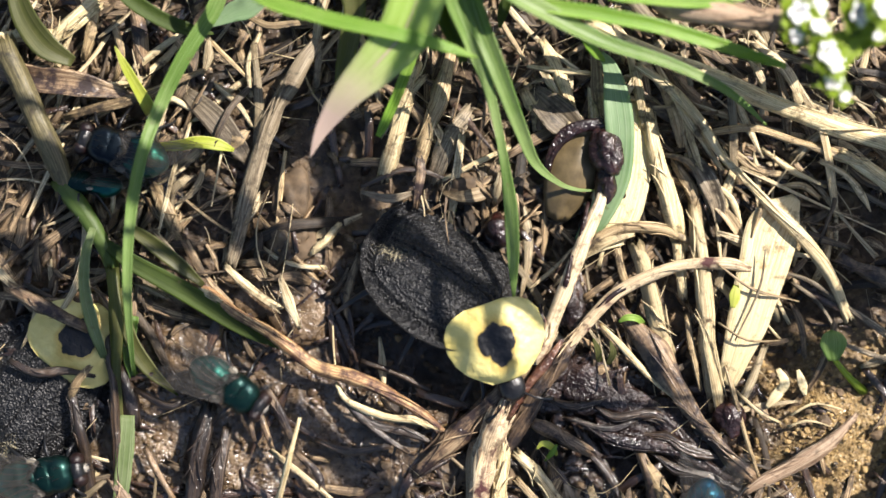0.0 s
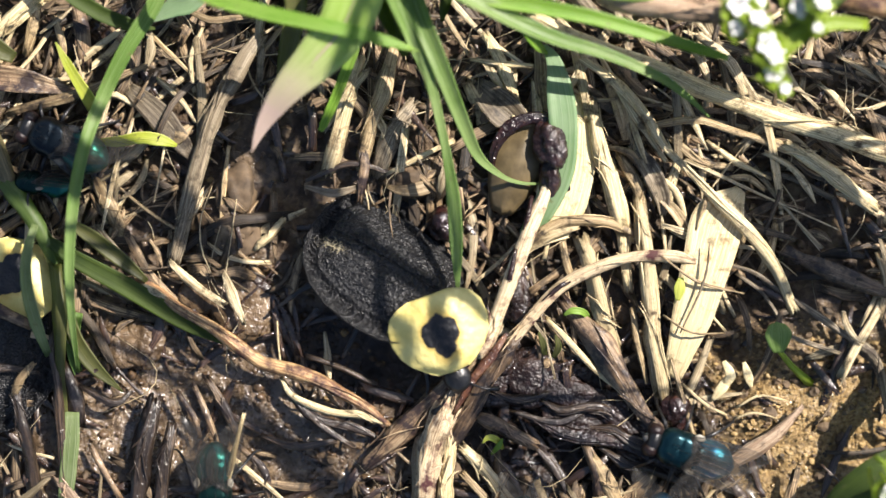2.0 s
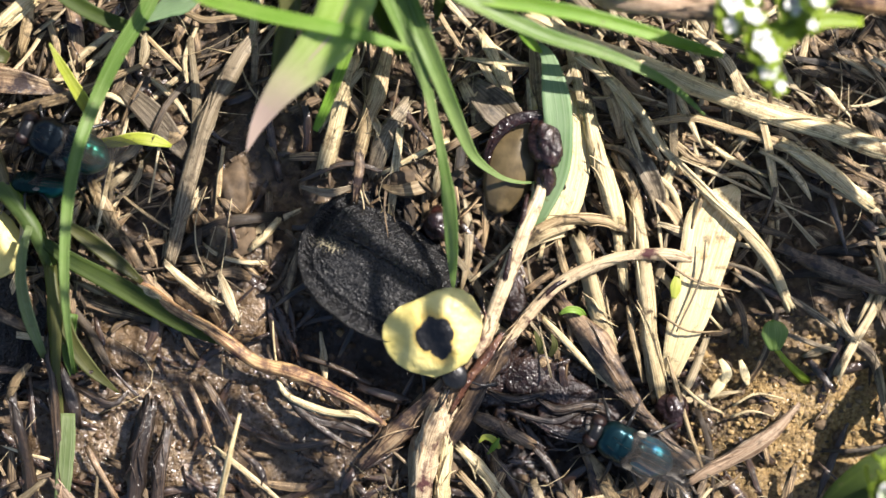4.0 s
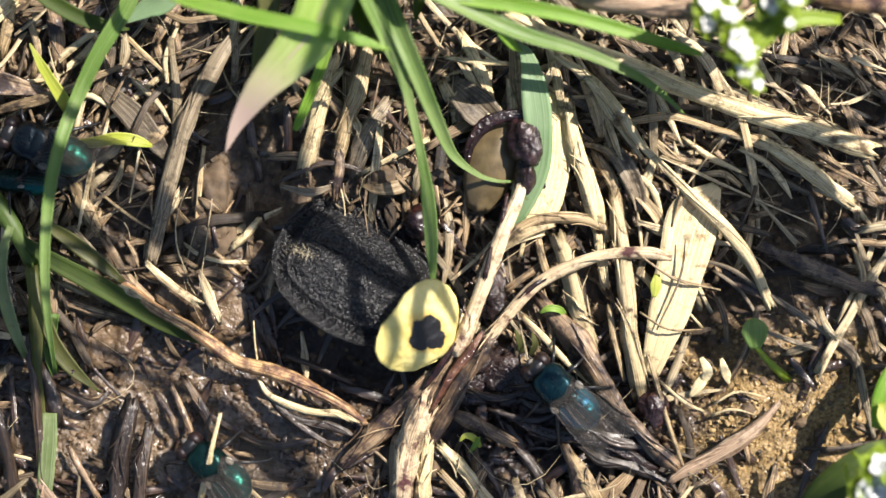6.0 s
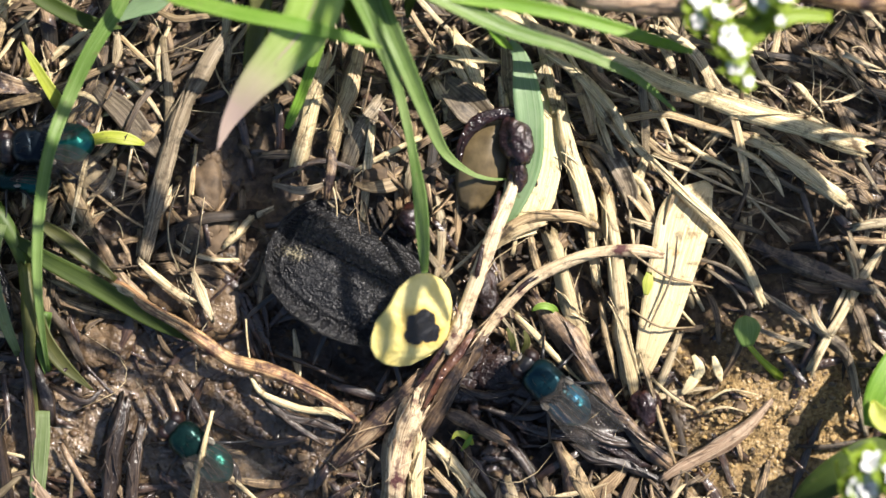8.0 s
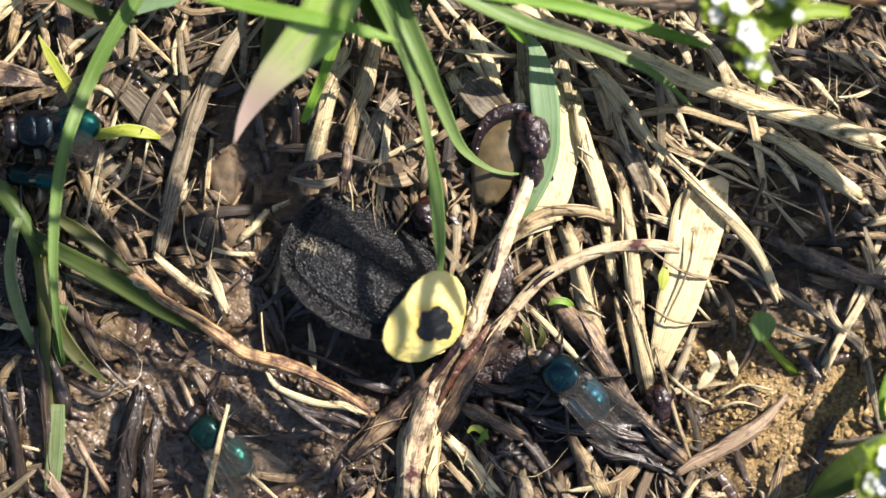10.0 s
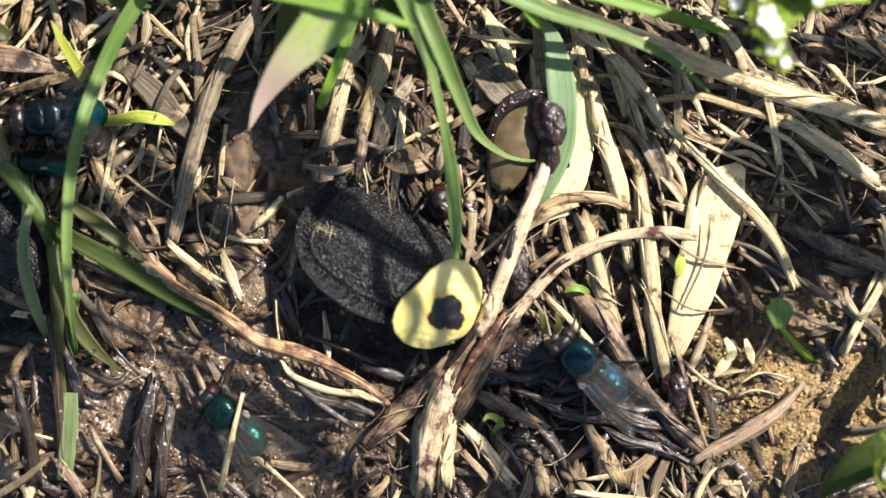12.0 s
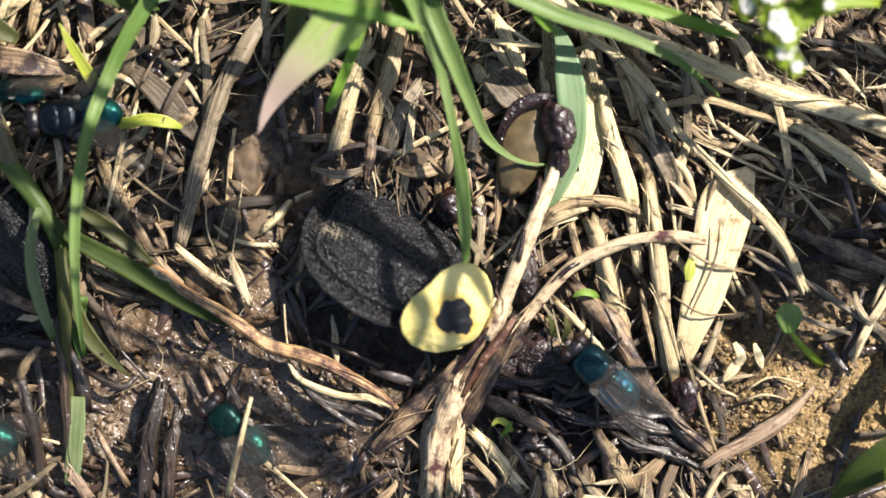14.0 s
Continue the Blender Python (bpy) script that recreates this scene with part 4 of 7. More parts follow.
blade("grass", [(-36.72, 1.42, 3.6), (-37.09, -0.72, 4.6), (-37.18, -3.54, 4.4), (-36.59, -6.62, 3.6), (-35.95, -9.57, 1.6)], [0.57, 0.84, 1.03, 1.04, 0.58], GRASS_DULL, "narrow curled grass leaf on the stem", "grass", "blades of grass", fold=0.5, plant=grass_plant)
blade("grass", [(-36.34, 0.5, 2.4), (-33.31, -1.51, 2.6), (-29.53, -3.55, 2.2), (-25.77, -5.91, 1.4), (-23.63, -7.24, 1), (-21.4, -8.49, 0.4)], [0.8, 1.45, 1.65, 1.45, 1.0, 0.19], GRASS_DARK_SHADED, "broad dark green grass leaf lying on the twig", "grass", "blades of grass", fold=0.25, plant=grass_plant)
blade("grass", [(-34.16, 1.73, 2.2), (-32.37, 0.56, 2.2), (-29.6, -1.55, 2), (-27.71, -3.2, 1.6)], [0.67, 1.24, 1.24, 0.38], GRASS_OLIVE_SHADED, "olive grass leaf in shade", "grass", "blades of grass", fold=0.5, plant=grass_plant)
blade("grass", [(-34.51, -3.53, 2.4), (-33.9, -7.36, 2), (-32.33, -10.24, 1.4), (-29.9, -12.69, 0.4)], [0.67, 1.24, 1.25, 0.15], GRASS_OLIVE_SHADED, "fading olive grass leaf bent to the mud", "grass", "blades of grass", fold=0.4, plant=grass_plant)
blade("grass", [(-33.46, -5.94, 1.4), (-34.02, -8.84, 1.2), (-33.61, -11.19, 0.6)], [0.67, 1.06, 0.77], GRASS, "pale sheath at the foot of the blade", "grass", "blades of grass", fold=0.5, plant=grass_plant)
blade("grass", [(-34.08, -14.4, 0.9), (-34.19, -17.03, 1.1), (-34.36, -19.45, 1), (-34.68, -21.92, 0.6)], [1.25, 1.54, 1.44, 1.25], GRASS_DULL, "striated pale green grass piece pressed in the mud", "grass", "blades of grass", fold=0.15, plant=grass_plant)
stalk("grass_stem", [(-44.87, 16.95, 1.5), (-43.85, 14.99, 2), (-42.06, 11.15, 2.4), (-40.45, 6.89, 2.2), (-39.5, 4.52, 2)], [2, 1.91, 1.9, 1.81, 1.72], STEM_TAN, "thick tan grass stem", "grass stem", "", flat=0.85, ridges=0.04, plant=grass_plant)
stalk("grass_stem", [(-39.66, 5, 2), (-38.24, 3.34, 2.2), (-36.83, 1.44, 2.4), (-35.83, -0.69, 2), (-35.2, -2.6, 1.4)], [1.63, 1.63, 1.72, 1.36, 1.09], STEM_GREEN, "green grass stem with a swollen node", "grass stem", "", flat=0.85, ridges=0.04, plant=grass_plant)
stalk("grass_stem", [(-34.73, -10.82, 0.6), (-34.38, -12.75, 0.5), (-33.91, -14.95, 0.2)], [1.83, 2.02, 1.66], WETBROWN, "blackened wet base of a grass stem", "grass stem", "", plant=grass_plant)
stalk("grass_stem", [(-35.25, -2.11, 2.4), (-34.8, -6.86, 2.8), (-35, -11.71, 1.6), (-34.85, -15.68, 0.3)], [1.18, 1.17, 1, 0.92], GRASS_OLIVE_SHADED, "fading grass stem rooted in mud", "grass stem", "", plant=grass_plant)
# inner blades: their shade is part of the leaf colour
blade("grass", [(-16.41, 26.16, 6), (-15.71, 22.61, 5), (-15.08, 19.9, 4.4), (-15.91, 15.73, 3.6), (-16.39, 13.89, 3)], [1.39, 2.06, 1.88, 1.42, 0.76], GRASS_OLIVE_SHADED, "shaded olive grass blade in the tuft", "grass", "blades of grass", fold=0.5, plant=grass_tuft)
blade("grass", [(-9.91, 27.92, 7), (-8.45, 23.31, 7), (-6.98, 18.83, 6.2), (-5.99, 15.68, 5.4)], [1.11, 2.76, 2.32, 0.65], GRASS_DARK_SHADED, "shaded green grass blade in the tuft", "grass", "blades of grass", fold=0.5, plant=grass_tuft)
blade("grass", [(-12.3, 29.25, 5), (-11.74, 23.62, 5), (-11.45, 19.93, 4.6), (-12.15, 18.11, 4)], [1.4, 2.8, 2.63, 0.94], GRASS_DARK_SHADED, "shaded green grass blade in the tuft", "grass", "blades of grass", fold=0.5, plant=grass_tuft)
blade("grass_shoot", [(-44.64, 23.78, 1), (-43.36, 19.79, 2), (-41.3, 16.89, 2.4), (-38.98, 15.55, 2)], [0.96, 1.91, 2.19, 0.96], GRASS_OLIVE_SHADED, "olive brown grass leaf in the litter", "grass shoot", "", fold=0.5)
blade("grass", [(-2.47, 25.27, 7), (-2.1, 22.37, 5), (-2.72, 20.16, 4), (-2.96, 18.82, 3.4)], [0.46, 0.93, 0.94, 0.19], GRASS_DARK_SHADED, "dark grass blade in the tuft", "grass", "blades of grass", fold=0.5, plant=grass_tuft)
blade("grass_shoot", [(3.66, 17.96, 7), (4.7, 16.72, 6), (5.79, 16.07, 4.6)], [0.64, 0.84, 0.19], GRASS_BRIGHT, "split green tip of a grass blade", "grass shoot", "", fold=0.5)
blade("leafy_shoot", [(39.42, -7.5, 4), (37.49, -10.25, 5), (36.03, -12.79, 5.4), (35.39, -15.17, 5)], [1.88, 2.62, 2.61, 0.93], GRASS_BRIGHT, "broad green leaf at the plot's edge", "plant", "", fold=0.15)
blade("leafy_shoot", [(38.2, -15.87, 5), (36.06, -14.36, 6), (35.41, -12.98, 5.8)], [0.75, 1.86, 0.37], GRASS_YELLOW, "small yellow-green leaf lying in the litter", "plant", "", fold=0.5)
blade("leafy_shoot", [(38.48, -16.93, 4), (34.2, -18.07, 6), (30.71, -20.55, 5), (29.48, -22.92, 2)], [2.35, 3.25, 2.34, 0.48], GRASS_DARK_SHADED, "broad dark green leaf at the plot's edge", "plant", "", fold=0.15)
stalk("straw", [(4.66, 19.3, 3.6), (8.74, 17.5, 3.4), (13.56, 15.56, 3.2), (18.43, 13.63, 2.8), (24.28, 11.66, 2.4), (30.08, 9.96, 2), (35.68, 8.17, 1.4)], [0.96, 1.40, 1.55, 1.63, 1.78, 1.94, 1.94], PALE, "thick bleached straw lying across the litter", "straw", "straws in the litter", flat=0.7, sides=16)
stalk("straw", [(14.51, 10.38, 0.8), (18.78, 10.9, 1.2), (22.62, 9.79, 1.4), (26.93, 8.4, 1.6)], [0.46, 0.73, 0.73, 0.91], TAN, "thin tan straw lying in the litter", "straw", "straws in the litter")
stalk("straw", [(26.44, 8.94, 2), (28.77, 7.44, 2), (31.06, 5.91, 1.6), (33.93, 3.81, 1)], [1.18, 1.54, 1.55, 1.37], PALE, "short thick bleached straw", "straw", "straws in the litter")
stalk("straw", [(8.99, 16, 1.6), (11.85, 13.99, 2), (14.29, 11.39, 2), (16.05, 8.69, 1.8), (18.21, 6.51, 2), (20.61, 3.95, 2.2), (23.53, 1.12, 2.2), (25.73, -1.63, 1.6), (27.33, -5, 0.8)], [0.64, 1, 1, 0.91, 0.91, 1.09, 1.18, 1.09, 0.92], PALE, "long thin straw leaning over the litter", "straw", "straws in the litter")
stalk("straw", [(9.82, 12.35, 1.2), (10.55, 8.71, 1.6), (11.47, 5.36, 1.6), (12.42, 2.02, 1)], [1.19, 1.46, 1.55, 1.46], PALE, "upright bleached straw lying in the litter", "straw", "straws in the litter")
blade("dry_leaf", [(8.65, 13.09, 0.8), (8.2, 7.73, 1.2), (7.31, 3.86, 1.1), (6.44, 0.96, 0.6)], [2.41, 4.04, 4.33, 2.9], CREAM, "flat cream dry leaf on the soil", "dry leaf", "dry leaves", fold=0.06, thick=0.2)
blade("dry_leaf", [(22.72, 5.09, 0.8), (20.89, 2.63, 1.4), (19.82, -0.76, 1.7), (18.72, -5.11, 1.5), (17.65, -9, 1.1), (17.08, -11, 0.4)], [0.96, 4.41, 4.31, 3.64, 2.31, 1.64], CREAM, "broad flat cream straw piece lit by the sun", "dry leaf", "dry leaves", fold=0.08, thick=0.3)
stalk("straw", [(14, 3.98, 0.9), (14.53, 0.11, 1.6), (14.98, -4.21, 1.6), (15.42, -8.06, 1.3), (16.33, -12.44, 0.6)], [1.56, 1.91, 2, 1.92, 1.56], PALE, "split fibrous straw lying in the litter", "straw", "straws in the litter", flat=0.5, ridges=0.2, sides=16)
stalk("straw", [(9.26, 0.52, 0.6), (10.19, -2.36, 1.2), (11.06, -5.73, 1.2), (12.01, -8.4, 0.6)], [1.56, 1.73, 1.83, 1.65], PALE, "split fibrous straw lying in the litter", "straw", "straws in the litter", flat=0.5, ridges=0.2, sides=16)
stalk("straw", [(12.75, 1.06, 0.5), (12.99, -1.36, 0.8), (13.21, -3.3, 0.5)], [1.1, 1.19, 0.92], PALE, "short pale straw end", "straw", "straws in the litter")
stalk("stalk", [(7.74, -4.59, 0.6), (9.88, -7.19, 1.2), (12.06, -10.03, 1.4), (14.04, -13.37, 1.4), (16.53, -16.24, 1.2), (19.83, -19.16, 0.6)], [1.56, 2.37, 2.46, 1.82, 1.55, 1.1], BROWN, "fibrous brown stalk, wet along one side", "stalk", "dead stalks", flat=0.55, ridges=0.22, sides=16)
stalk("stalk", [(6.29, -6.28, 1.2), (8.44, -8.41, 1.3), (10.9, -10.79, 1.2), (12.64, -12.22, 1)], [0.46, 0.64, 0.64, 0.46], PALE, "thin pale stalk split off the brown one", "stalk", "dead stalks")
stalk("twig", [(6.34, 5.51, 1.8), (5.26, 3.07, 2.4), (3.92, -0.3, 3), (2.53, -3.88, 3.2), (1.33, -7.25, 2.8), (0.43, -9.18, 2.5)], [1, 1.22, 1.26, 1.35, 1.35, 1.36], BARK, "pale peeling twig with dark red stains", "twig", "twigs", flat=0.9, ridges=0.06, sides=16)
stalk("straw", [(-1.4, -11.67, 1.6), (-2.56, -14.34, 1.5), (-3.56, -17.49, 1.4), (-4.11, -21.85, 1.2)], [1.82, 2.82, 3.19, 3.01], BARK, "bundle of split pale fibres below the twig", "straw", "straws in the litter", flat=0.5, ridges=0.25, sides=20)
stalk("straw", [(-1.33, -14.15, 0.8), (-1.87, -17.04, 0.9), (-2.31, -21.9, 0.7)], [1.37, 1.83, 2.02], PALE, "split pale straw lying in the litter", "straw", "straws in the litter", flat=0.5, ridges=0.2)
stalk("twig", [(18.6, -1.07, 1.8), (16.84, -0.62, 2.2), (13.45, -0.67, 2.4), (10.12, -1.77, 2.4), (7.29, -3.35, 2.3), (5.17, -5.54, 2.2), (3.31, -7.97, 2), (2.62, -9.19, 1.9)], [0.64, 1.18, 1.09, 1.18, 1.13, 1.13, 1.27, 1.36], BARK, "bent pale twig crossing the other", "twig", "twigs", flat=0.9, ridges=0.06, sides=14)
stalk("stalk", [(0.98, -9.24, 1.4), (-1.64, -11.67, 1.6), (-4.01, -13.89, 1.4), (-6.85, -16.38, 1), (-9.47, -18.9, 0.5)], [1.09, 2.09, 2.46, 2.29, 1.19], BROWN, "dark brown split stalk under the twigs", "stalk", "dead stalks", flat=0.5, ridges=0.2)
stalk("twig", [(-28.52, -3.12, 1), (-25.78, -4.85, 1.5), (-22.37, -7.1, 1.6), (-18.5, -9.55, 1.4), (-15.12, -10.85, 1.3), (-11.73, -12.25, 1.2), (-9.06, -13.77, 1), (-6.61, -15.8, 0.6)], [0.64, 1.09, 1.23, 1.23, 1.32, 1.14, 0.87, 0.41], ORANGE, "long orange-brown twig lying in the mud", "twig", "twigs", flat=0.85, ridges=0.08, sides=14)
stalk("stalk", [(-28.05, -3.53, 1.9), (-27.07, -4, 2), (-26.11, -4.56, 1.9)], [0.36, 0.82, 0.36], PALE, "pale torn end of the twig", "stalk", "dead stalks")
stalk("straw", [(-16.34, -11.48, 0.8), (-15.35, -12.91, 0.9), (-12.19, -14.21, 0.9), (-9.53, -14.5, 1), (-7.74, -15.11, 0.9)], [0.37, 0.64, 0.73, 0.82, 0.27], PALE, "thin curved straw lying in the litter", "straw", "straws in the litter")
stalk("stalk", [(-16.12, -11.74, 0.5), (-13.65, -14.6, 0.6), (-10.25, -15.51, 0.6), (-8.05, -16.47, 0.4)], [0.46, 0.92, 1.01, 0.46], WETBROWN, "wet dark fibre lying in the litter", "stalk", "dead stalks")
stalk("straw", [(-19.15, -14.2, 4.2), (-19.8, -16.9, 4.4), (-20.45, -19.4, 3.2), (-21.38, -22.59, 1.0)], [0.36, 0.59, 0.64, 0.55], PALE, "thin pale straw standing in the mud", "straw", "straws in the litter")
stalk("straw", [(-16.65, -6.52, 1.8), (-16.6, -8.08, 1.4), (-16.43, -10.55, 0.4)], [0.18, 0.23, 0.28], PALE, "tiny upright straw lying in the litter", "straw", "straws in the litter")
stalk("stalk", [(-22.79, -11.36, 0.6), (-21.38, -13.49, 0.8), (-19.91, -16.64, 0.5)], [0.73, 0.92, 0.73], BROWN, "short brown stalk in the mud", "stalk", "dead stalks")
stalk("stalk", [(-23.86, -12.11, 0.4), (-22.72, -14.49, 0.7), (-21.84, -16.91, 0.5)], [0.55, 0.73, 0.55], BROWN, "short brown stalk in the mud", "stalk", "dead stalks")
stalk("stalk", [(-25.3, -12.62, 0.4), (-23.78, -14.74, 0.7), (-23.29, -16.45, 0.5)], [0.46, 0.64, 0.46], BROWN, "short brown stalk in the mud", "stalk", "dead stalks")
stalk("stalk", [(-38.41, -12.62, 2.8), (-37.83, -15.49, 2.6), (-37.43, -18.22, 1.6), (-37.19, -21.96, 0.6)], [0.81, 1.18, 1.18, 1.1], WETBROWN, "curved wet dark stalk", "stalk", "dead stalks")
stalk("straw", [(-36.94, -10.2, 3.2), (-38.01, -11.63, 3.2), (-38.69, -12.91, 2.8)], [0.45, 0.99, 0.54], TAN, "torn pale end of a dark stalk", "straw", "straws in the litter")
stalk("stalk", [(-27.08, -13.34, 0.8), (-27.79, -16.44, 1.2), (-28.25, -19.36, 1), (-28.46, -22.76, 0.8)], [1.83, 2.01, 1.83, 1.74], WETBROWN, "blackened wet wood splinter", "stalk", "dead stalks", flat=0.6, ridges=0.2)
stalk("stalk", [(-25.71, -15.51, 0.6), (-26.33, -18.85, 1), (-26.53, -22.73, 0.8)], [1.01, 1.37, 1.37], WETBROWN, "blackened wet wood splinter", "stalk", "dead stalks", flat=0.6, ridges=0.2)
stalk("stalk", [(-32.54, -17.3, 0.6), (-31.66, -18.96, 0.8), (-29.95, -21.85, 0.6)], [0.46, 0.64, 0.64], BROWN, "thin brown stalk in the mud", "stalk", "dead stalks")
stalk("stalk", [(-35.26, -19.97, 0.8), (-33.32, -22.87, 0.6)], [1.1, 1.19], PINK, "reddish stalk at the mud's edge", "stalk", "dead stalks")
stalk("straw", [(-0.8, -17.27, 0.9), (1.16, -19.15, 1), (3.38, -21.8, 0.8)], [1.01, 1.46, 1.56], PALE, "pale split straw lying in the litter", "straw", "straws in the litter", flat=0.5, ridges=0.2)
stalk("straw", [(-0.75, -19.48, 0.6), (1.47, -21.88, 0.5)], [0.64, 0.73], TAN, "thin tan straw lying in the litter", "straw", "straws in the litter")
stalk("stalk", [(0.14, -14.39, 0.6), (2.55, -15.43, 0.9), (5.24, -16.85, 0.8)], [1.1, 1.37, 1.19], BROWN, "brown stalk stub lying in the litter", "stalk", "dead stalks")
stalk("stalk", [(9.62, -16.9, 0.6), (10.59, -18.79, 0.8), (11.14, -21.23, 0.6)], [1.01, 1.19, 1.19], BROWN, "brown stalk stub lying in the litter", "stalk", "dead stalks")
stalk("straw", [(10.43, -18.05, 0.8), (11.38, -19.73, 0.9), (12.37, -21.69, 0.7)], [1.1, 1.37, 1.37], TAN, "tan straw stub lying in the litter", "straw", "straws in the litter")
stalk("root", [(28.02, -13.4, 1.4), (26.31, -15.37, 1.2), (23.56, -17.35, 1.1), (20.51, -19.03, 0.8), (18.91, -20.17, 0.4)], [0.46, 1.1, 1.37, 1.28, 0.92], PINK, "pinkish brown root end", "root", "")
stalk("straw", [(16.89, -9.48, 1.3), (17.74, -12.35, 1.4), (18.79, -15.73, 1.2), (20.03, -19.13, 0.8)], [0.32, 0.46, 0.46, 0.37], TAN, "thin tan straw lying in the litter", "straw", "straws in the litter")
stalk("straw", [(17.94, -11.66, 1), (19.92, -13.33, 0.9), (21.69, -14.2, 0.6)], [0.27, 0.37, 0.23], PALE, "thin white straw lying in the litter", "straw", "straws in the litter")
blade("dry_leaf", [(22.07, -10.68, 0.4), (21.35, -11.87, 0.7), (20.57, -12.99, 0.3)], [0.39, 0.96, 0.29], CREAM, "small cream leaf flake", "dry leaf", "dry leaves", fold=0.1)
blade("dry_leaf", [(23.22, -9.69, 0.4), (23.58, -10.88, 0.6), (23.91, -11.87, 0.3)], [0.29, 0.77, 0.24], CREAM, "small cream leaf flake", "dry leaf", "dry leaves", fold=0.1)
stalk("straw", [(-10.16, 15.64, 1.2), (-10.92, 12.7, 1.5), (-11.69, 9.33, 1.3), (-12.53, 6.46, 0.6)], [1.19, 1.64, 1.64, 1.28], PALE, "upright pale straw behind the beetle", "straw", "straws in the litter", flat=0.5)
stalk("straw", [(-6.9, 17.19, 0.8), (-7.72, 13.73, 1.4), (-8.63, 10.83, 1.3), (-9.74, 6.99, 0.6)], [1.01, 1.55, 1.55, 1.19], TAN, "upright straw behind the beetle", "straw", "straws in the litter", flat=0.5)
stalk("straw", [(-5.36, 11.91, 0.6), (-7.02, 9.43, 1), (-8.18, 6.53, 0.6)], [1.38, 2.01, 1.56], GREYTAN, "grey-brown straw lying in the litter", "straw", "straws in the litter", flat=0.4)
stalk("straw", [(0.83, 18.04, 0.8), (2.05, 15.85, 1.1), (3.34, 12.52, 0.8)], [0.82, 1.1, 0.92], PALE, "pale straw lying in the litter", "straw", "straws in the litter")
stalk("straw", [(-0.54, 13.69, 0.5), (0.05, 12.46, 0.8), (0.58, 10.81, 0.4)], [0.92, 1.28, 1.1], PALE, "short white straw piece", "straw", "straws in the litter", flat=0.4)
blade("dry_leaf", [(-0.06, 13.95, 0.5), (1.88, 11.99, 1), (3.37, 10.58, 0.8), (3.91, 8.68, 0.4)], [1.45, 2.89, 2.6, 0.97], GREYTAN, "curled grey-brown dry leaf", "dry leaf", "dry leaves", fold=0.5)
stalk("straw", [(5.44, 17.15, 0.8), (5.71, 14.47, 1), (6.18, 11.61, 0.6)], [1.1, 1.19, 1.1], TAN, "tan straw lying in the litter", "straw", "straws in the litter")
stalk("straw", [(-7.45, 6.15, 0.8), (-4.82, 7.52, 1.2), (-1.94, 8.93, 1)], [0.37, 0.64, 0.55], PALE, "thin white straw lying in the litter", "straw", "straws in the litter")
stalk("straw", [(-0.36, 15.92, 1), (2.05, 15.55, 1.2), (4.98, 15.44, 0.9)], [0.37, 0.59, 0.37], PALE, "thin straw lying across", "straw", "straws in the litter")
stalk("straw", [(-18.5, 17.71, 0.9), (-20.09, 14.95, 1.6), (-22.09, 11.07, 1.6), (-23.35, 7.21, 1.4), (-24.77, 1.91, 0.8), (-25.49, -1.49, 0.4)], [1.19, 1.64, 1.73, 1.64, 1.47, 0.83], GREYTAN, "broad grey-brown straw lying in the litter", "straw", "straws in the litter", flat=0.45)
stalk("straw", [(-21, 8.24, 0.9), (-21.35, 4.84, 1.2), (-21.7, 0.02, 0.8)], [0.37, 0.5, 0.41], TAN, "thin tan stem lying in the litter", "straw", "straws in the litter")
stalk("straw", [(-24.14, 5.79, 0.6), (-24.43, 2.87, 1), (-25.73, -1.49, 0.4)], [0.73, 1.1, 0.83], GREYTAN, "grey-brown straw lying in the litter", "straw", "straws in the litter")
stalk("straw", [(-28.05, 15.08, 1.4), (-30.88, 13.81, 1.6), (-34.73, 12.32, 1.4), (-39.6, 11.07, 1)], [0.46, 0.82, 1, 0.73], TAN, "tan straw lying across", "straw", "straws in the litter")
blade("dry_leaf", [(-46.96, 15.56, 0.8), (-42.45, 14.12, 1.4), (-38.55, 13.68, 1.6), (-34.09, 12.85, 1)], [1.45, 2.21, 2.11, 0.48], BROWN, "brown curled dry leaf", "dry leaf", "dry leaves", fold=0.5)
stalk("straw", [(-47, 17.49, 0.8), (-42.56, 17.99, 1.2), (-40.16, 18.03, 1.2), (-37.38, 20.54, 0.9)], [0.92, 1.28, 1.37, 1.37], PALE, "pale straw lying in the litter", "straw", "straws in the litter", flat=0.5)
stalk("straw", [(-41.34, 17.05, 1.2), (-39.6, 18.71, 1.6), (-37.52, 20.7, 1.4)], [1, 1.46, 1.37], PALE, "pale straw lying in the litter", "straw", "straws in the litter", flat=0.5)
stalk("straw", [(-38.33, 16.21, 0.6), (-37.8, 18.1, 1), (-37.39, 20.07, 0.8)], [0.92, 1.19, 0.92], TAN, "tan straw lying in the litter", "straw", "straws in the litter")
stalk("straw", [(-33.15, 11.92, 0.8), (-30.95, 12.66, 1), (-28.8, 11.51, 0.8)], [0.37, 0.64, 0.27], PALE, "thin pale straw lying in the litter", "straw", "straws in the litter")
blade("dry_leaf", [(-29.55, 13.19, 0.8), (-27.53, 11.49, 1.2), (-25.82, 9.59, 1.2), (-24.16, 7.49, 0.6)], [1.16, 2.11, 2.11, 0.97], GREYTAN, "grey-brown dry leaf lying in the litter", "dry leaf", "dry leaves", fold=0.2)
blade("dry_leaf", [(-25.87, 8.54, 1), (-25.09, 9.22, 1.2), (-24.17, 10.12, 0.9)], [0.67, 1.15, 0.39], TAN, "small tan leaf scrap", "dry leaf", "dry leaves", fold=0.1)
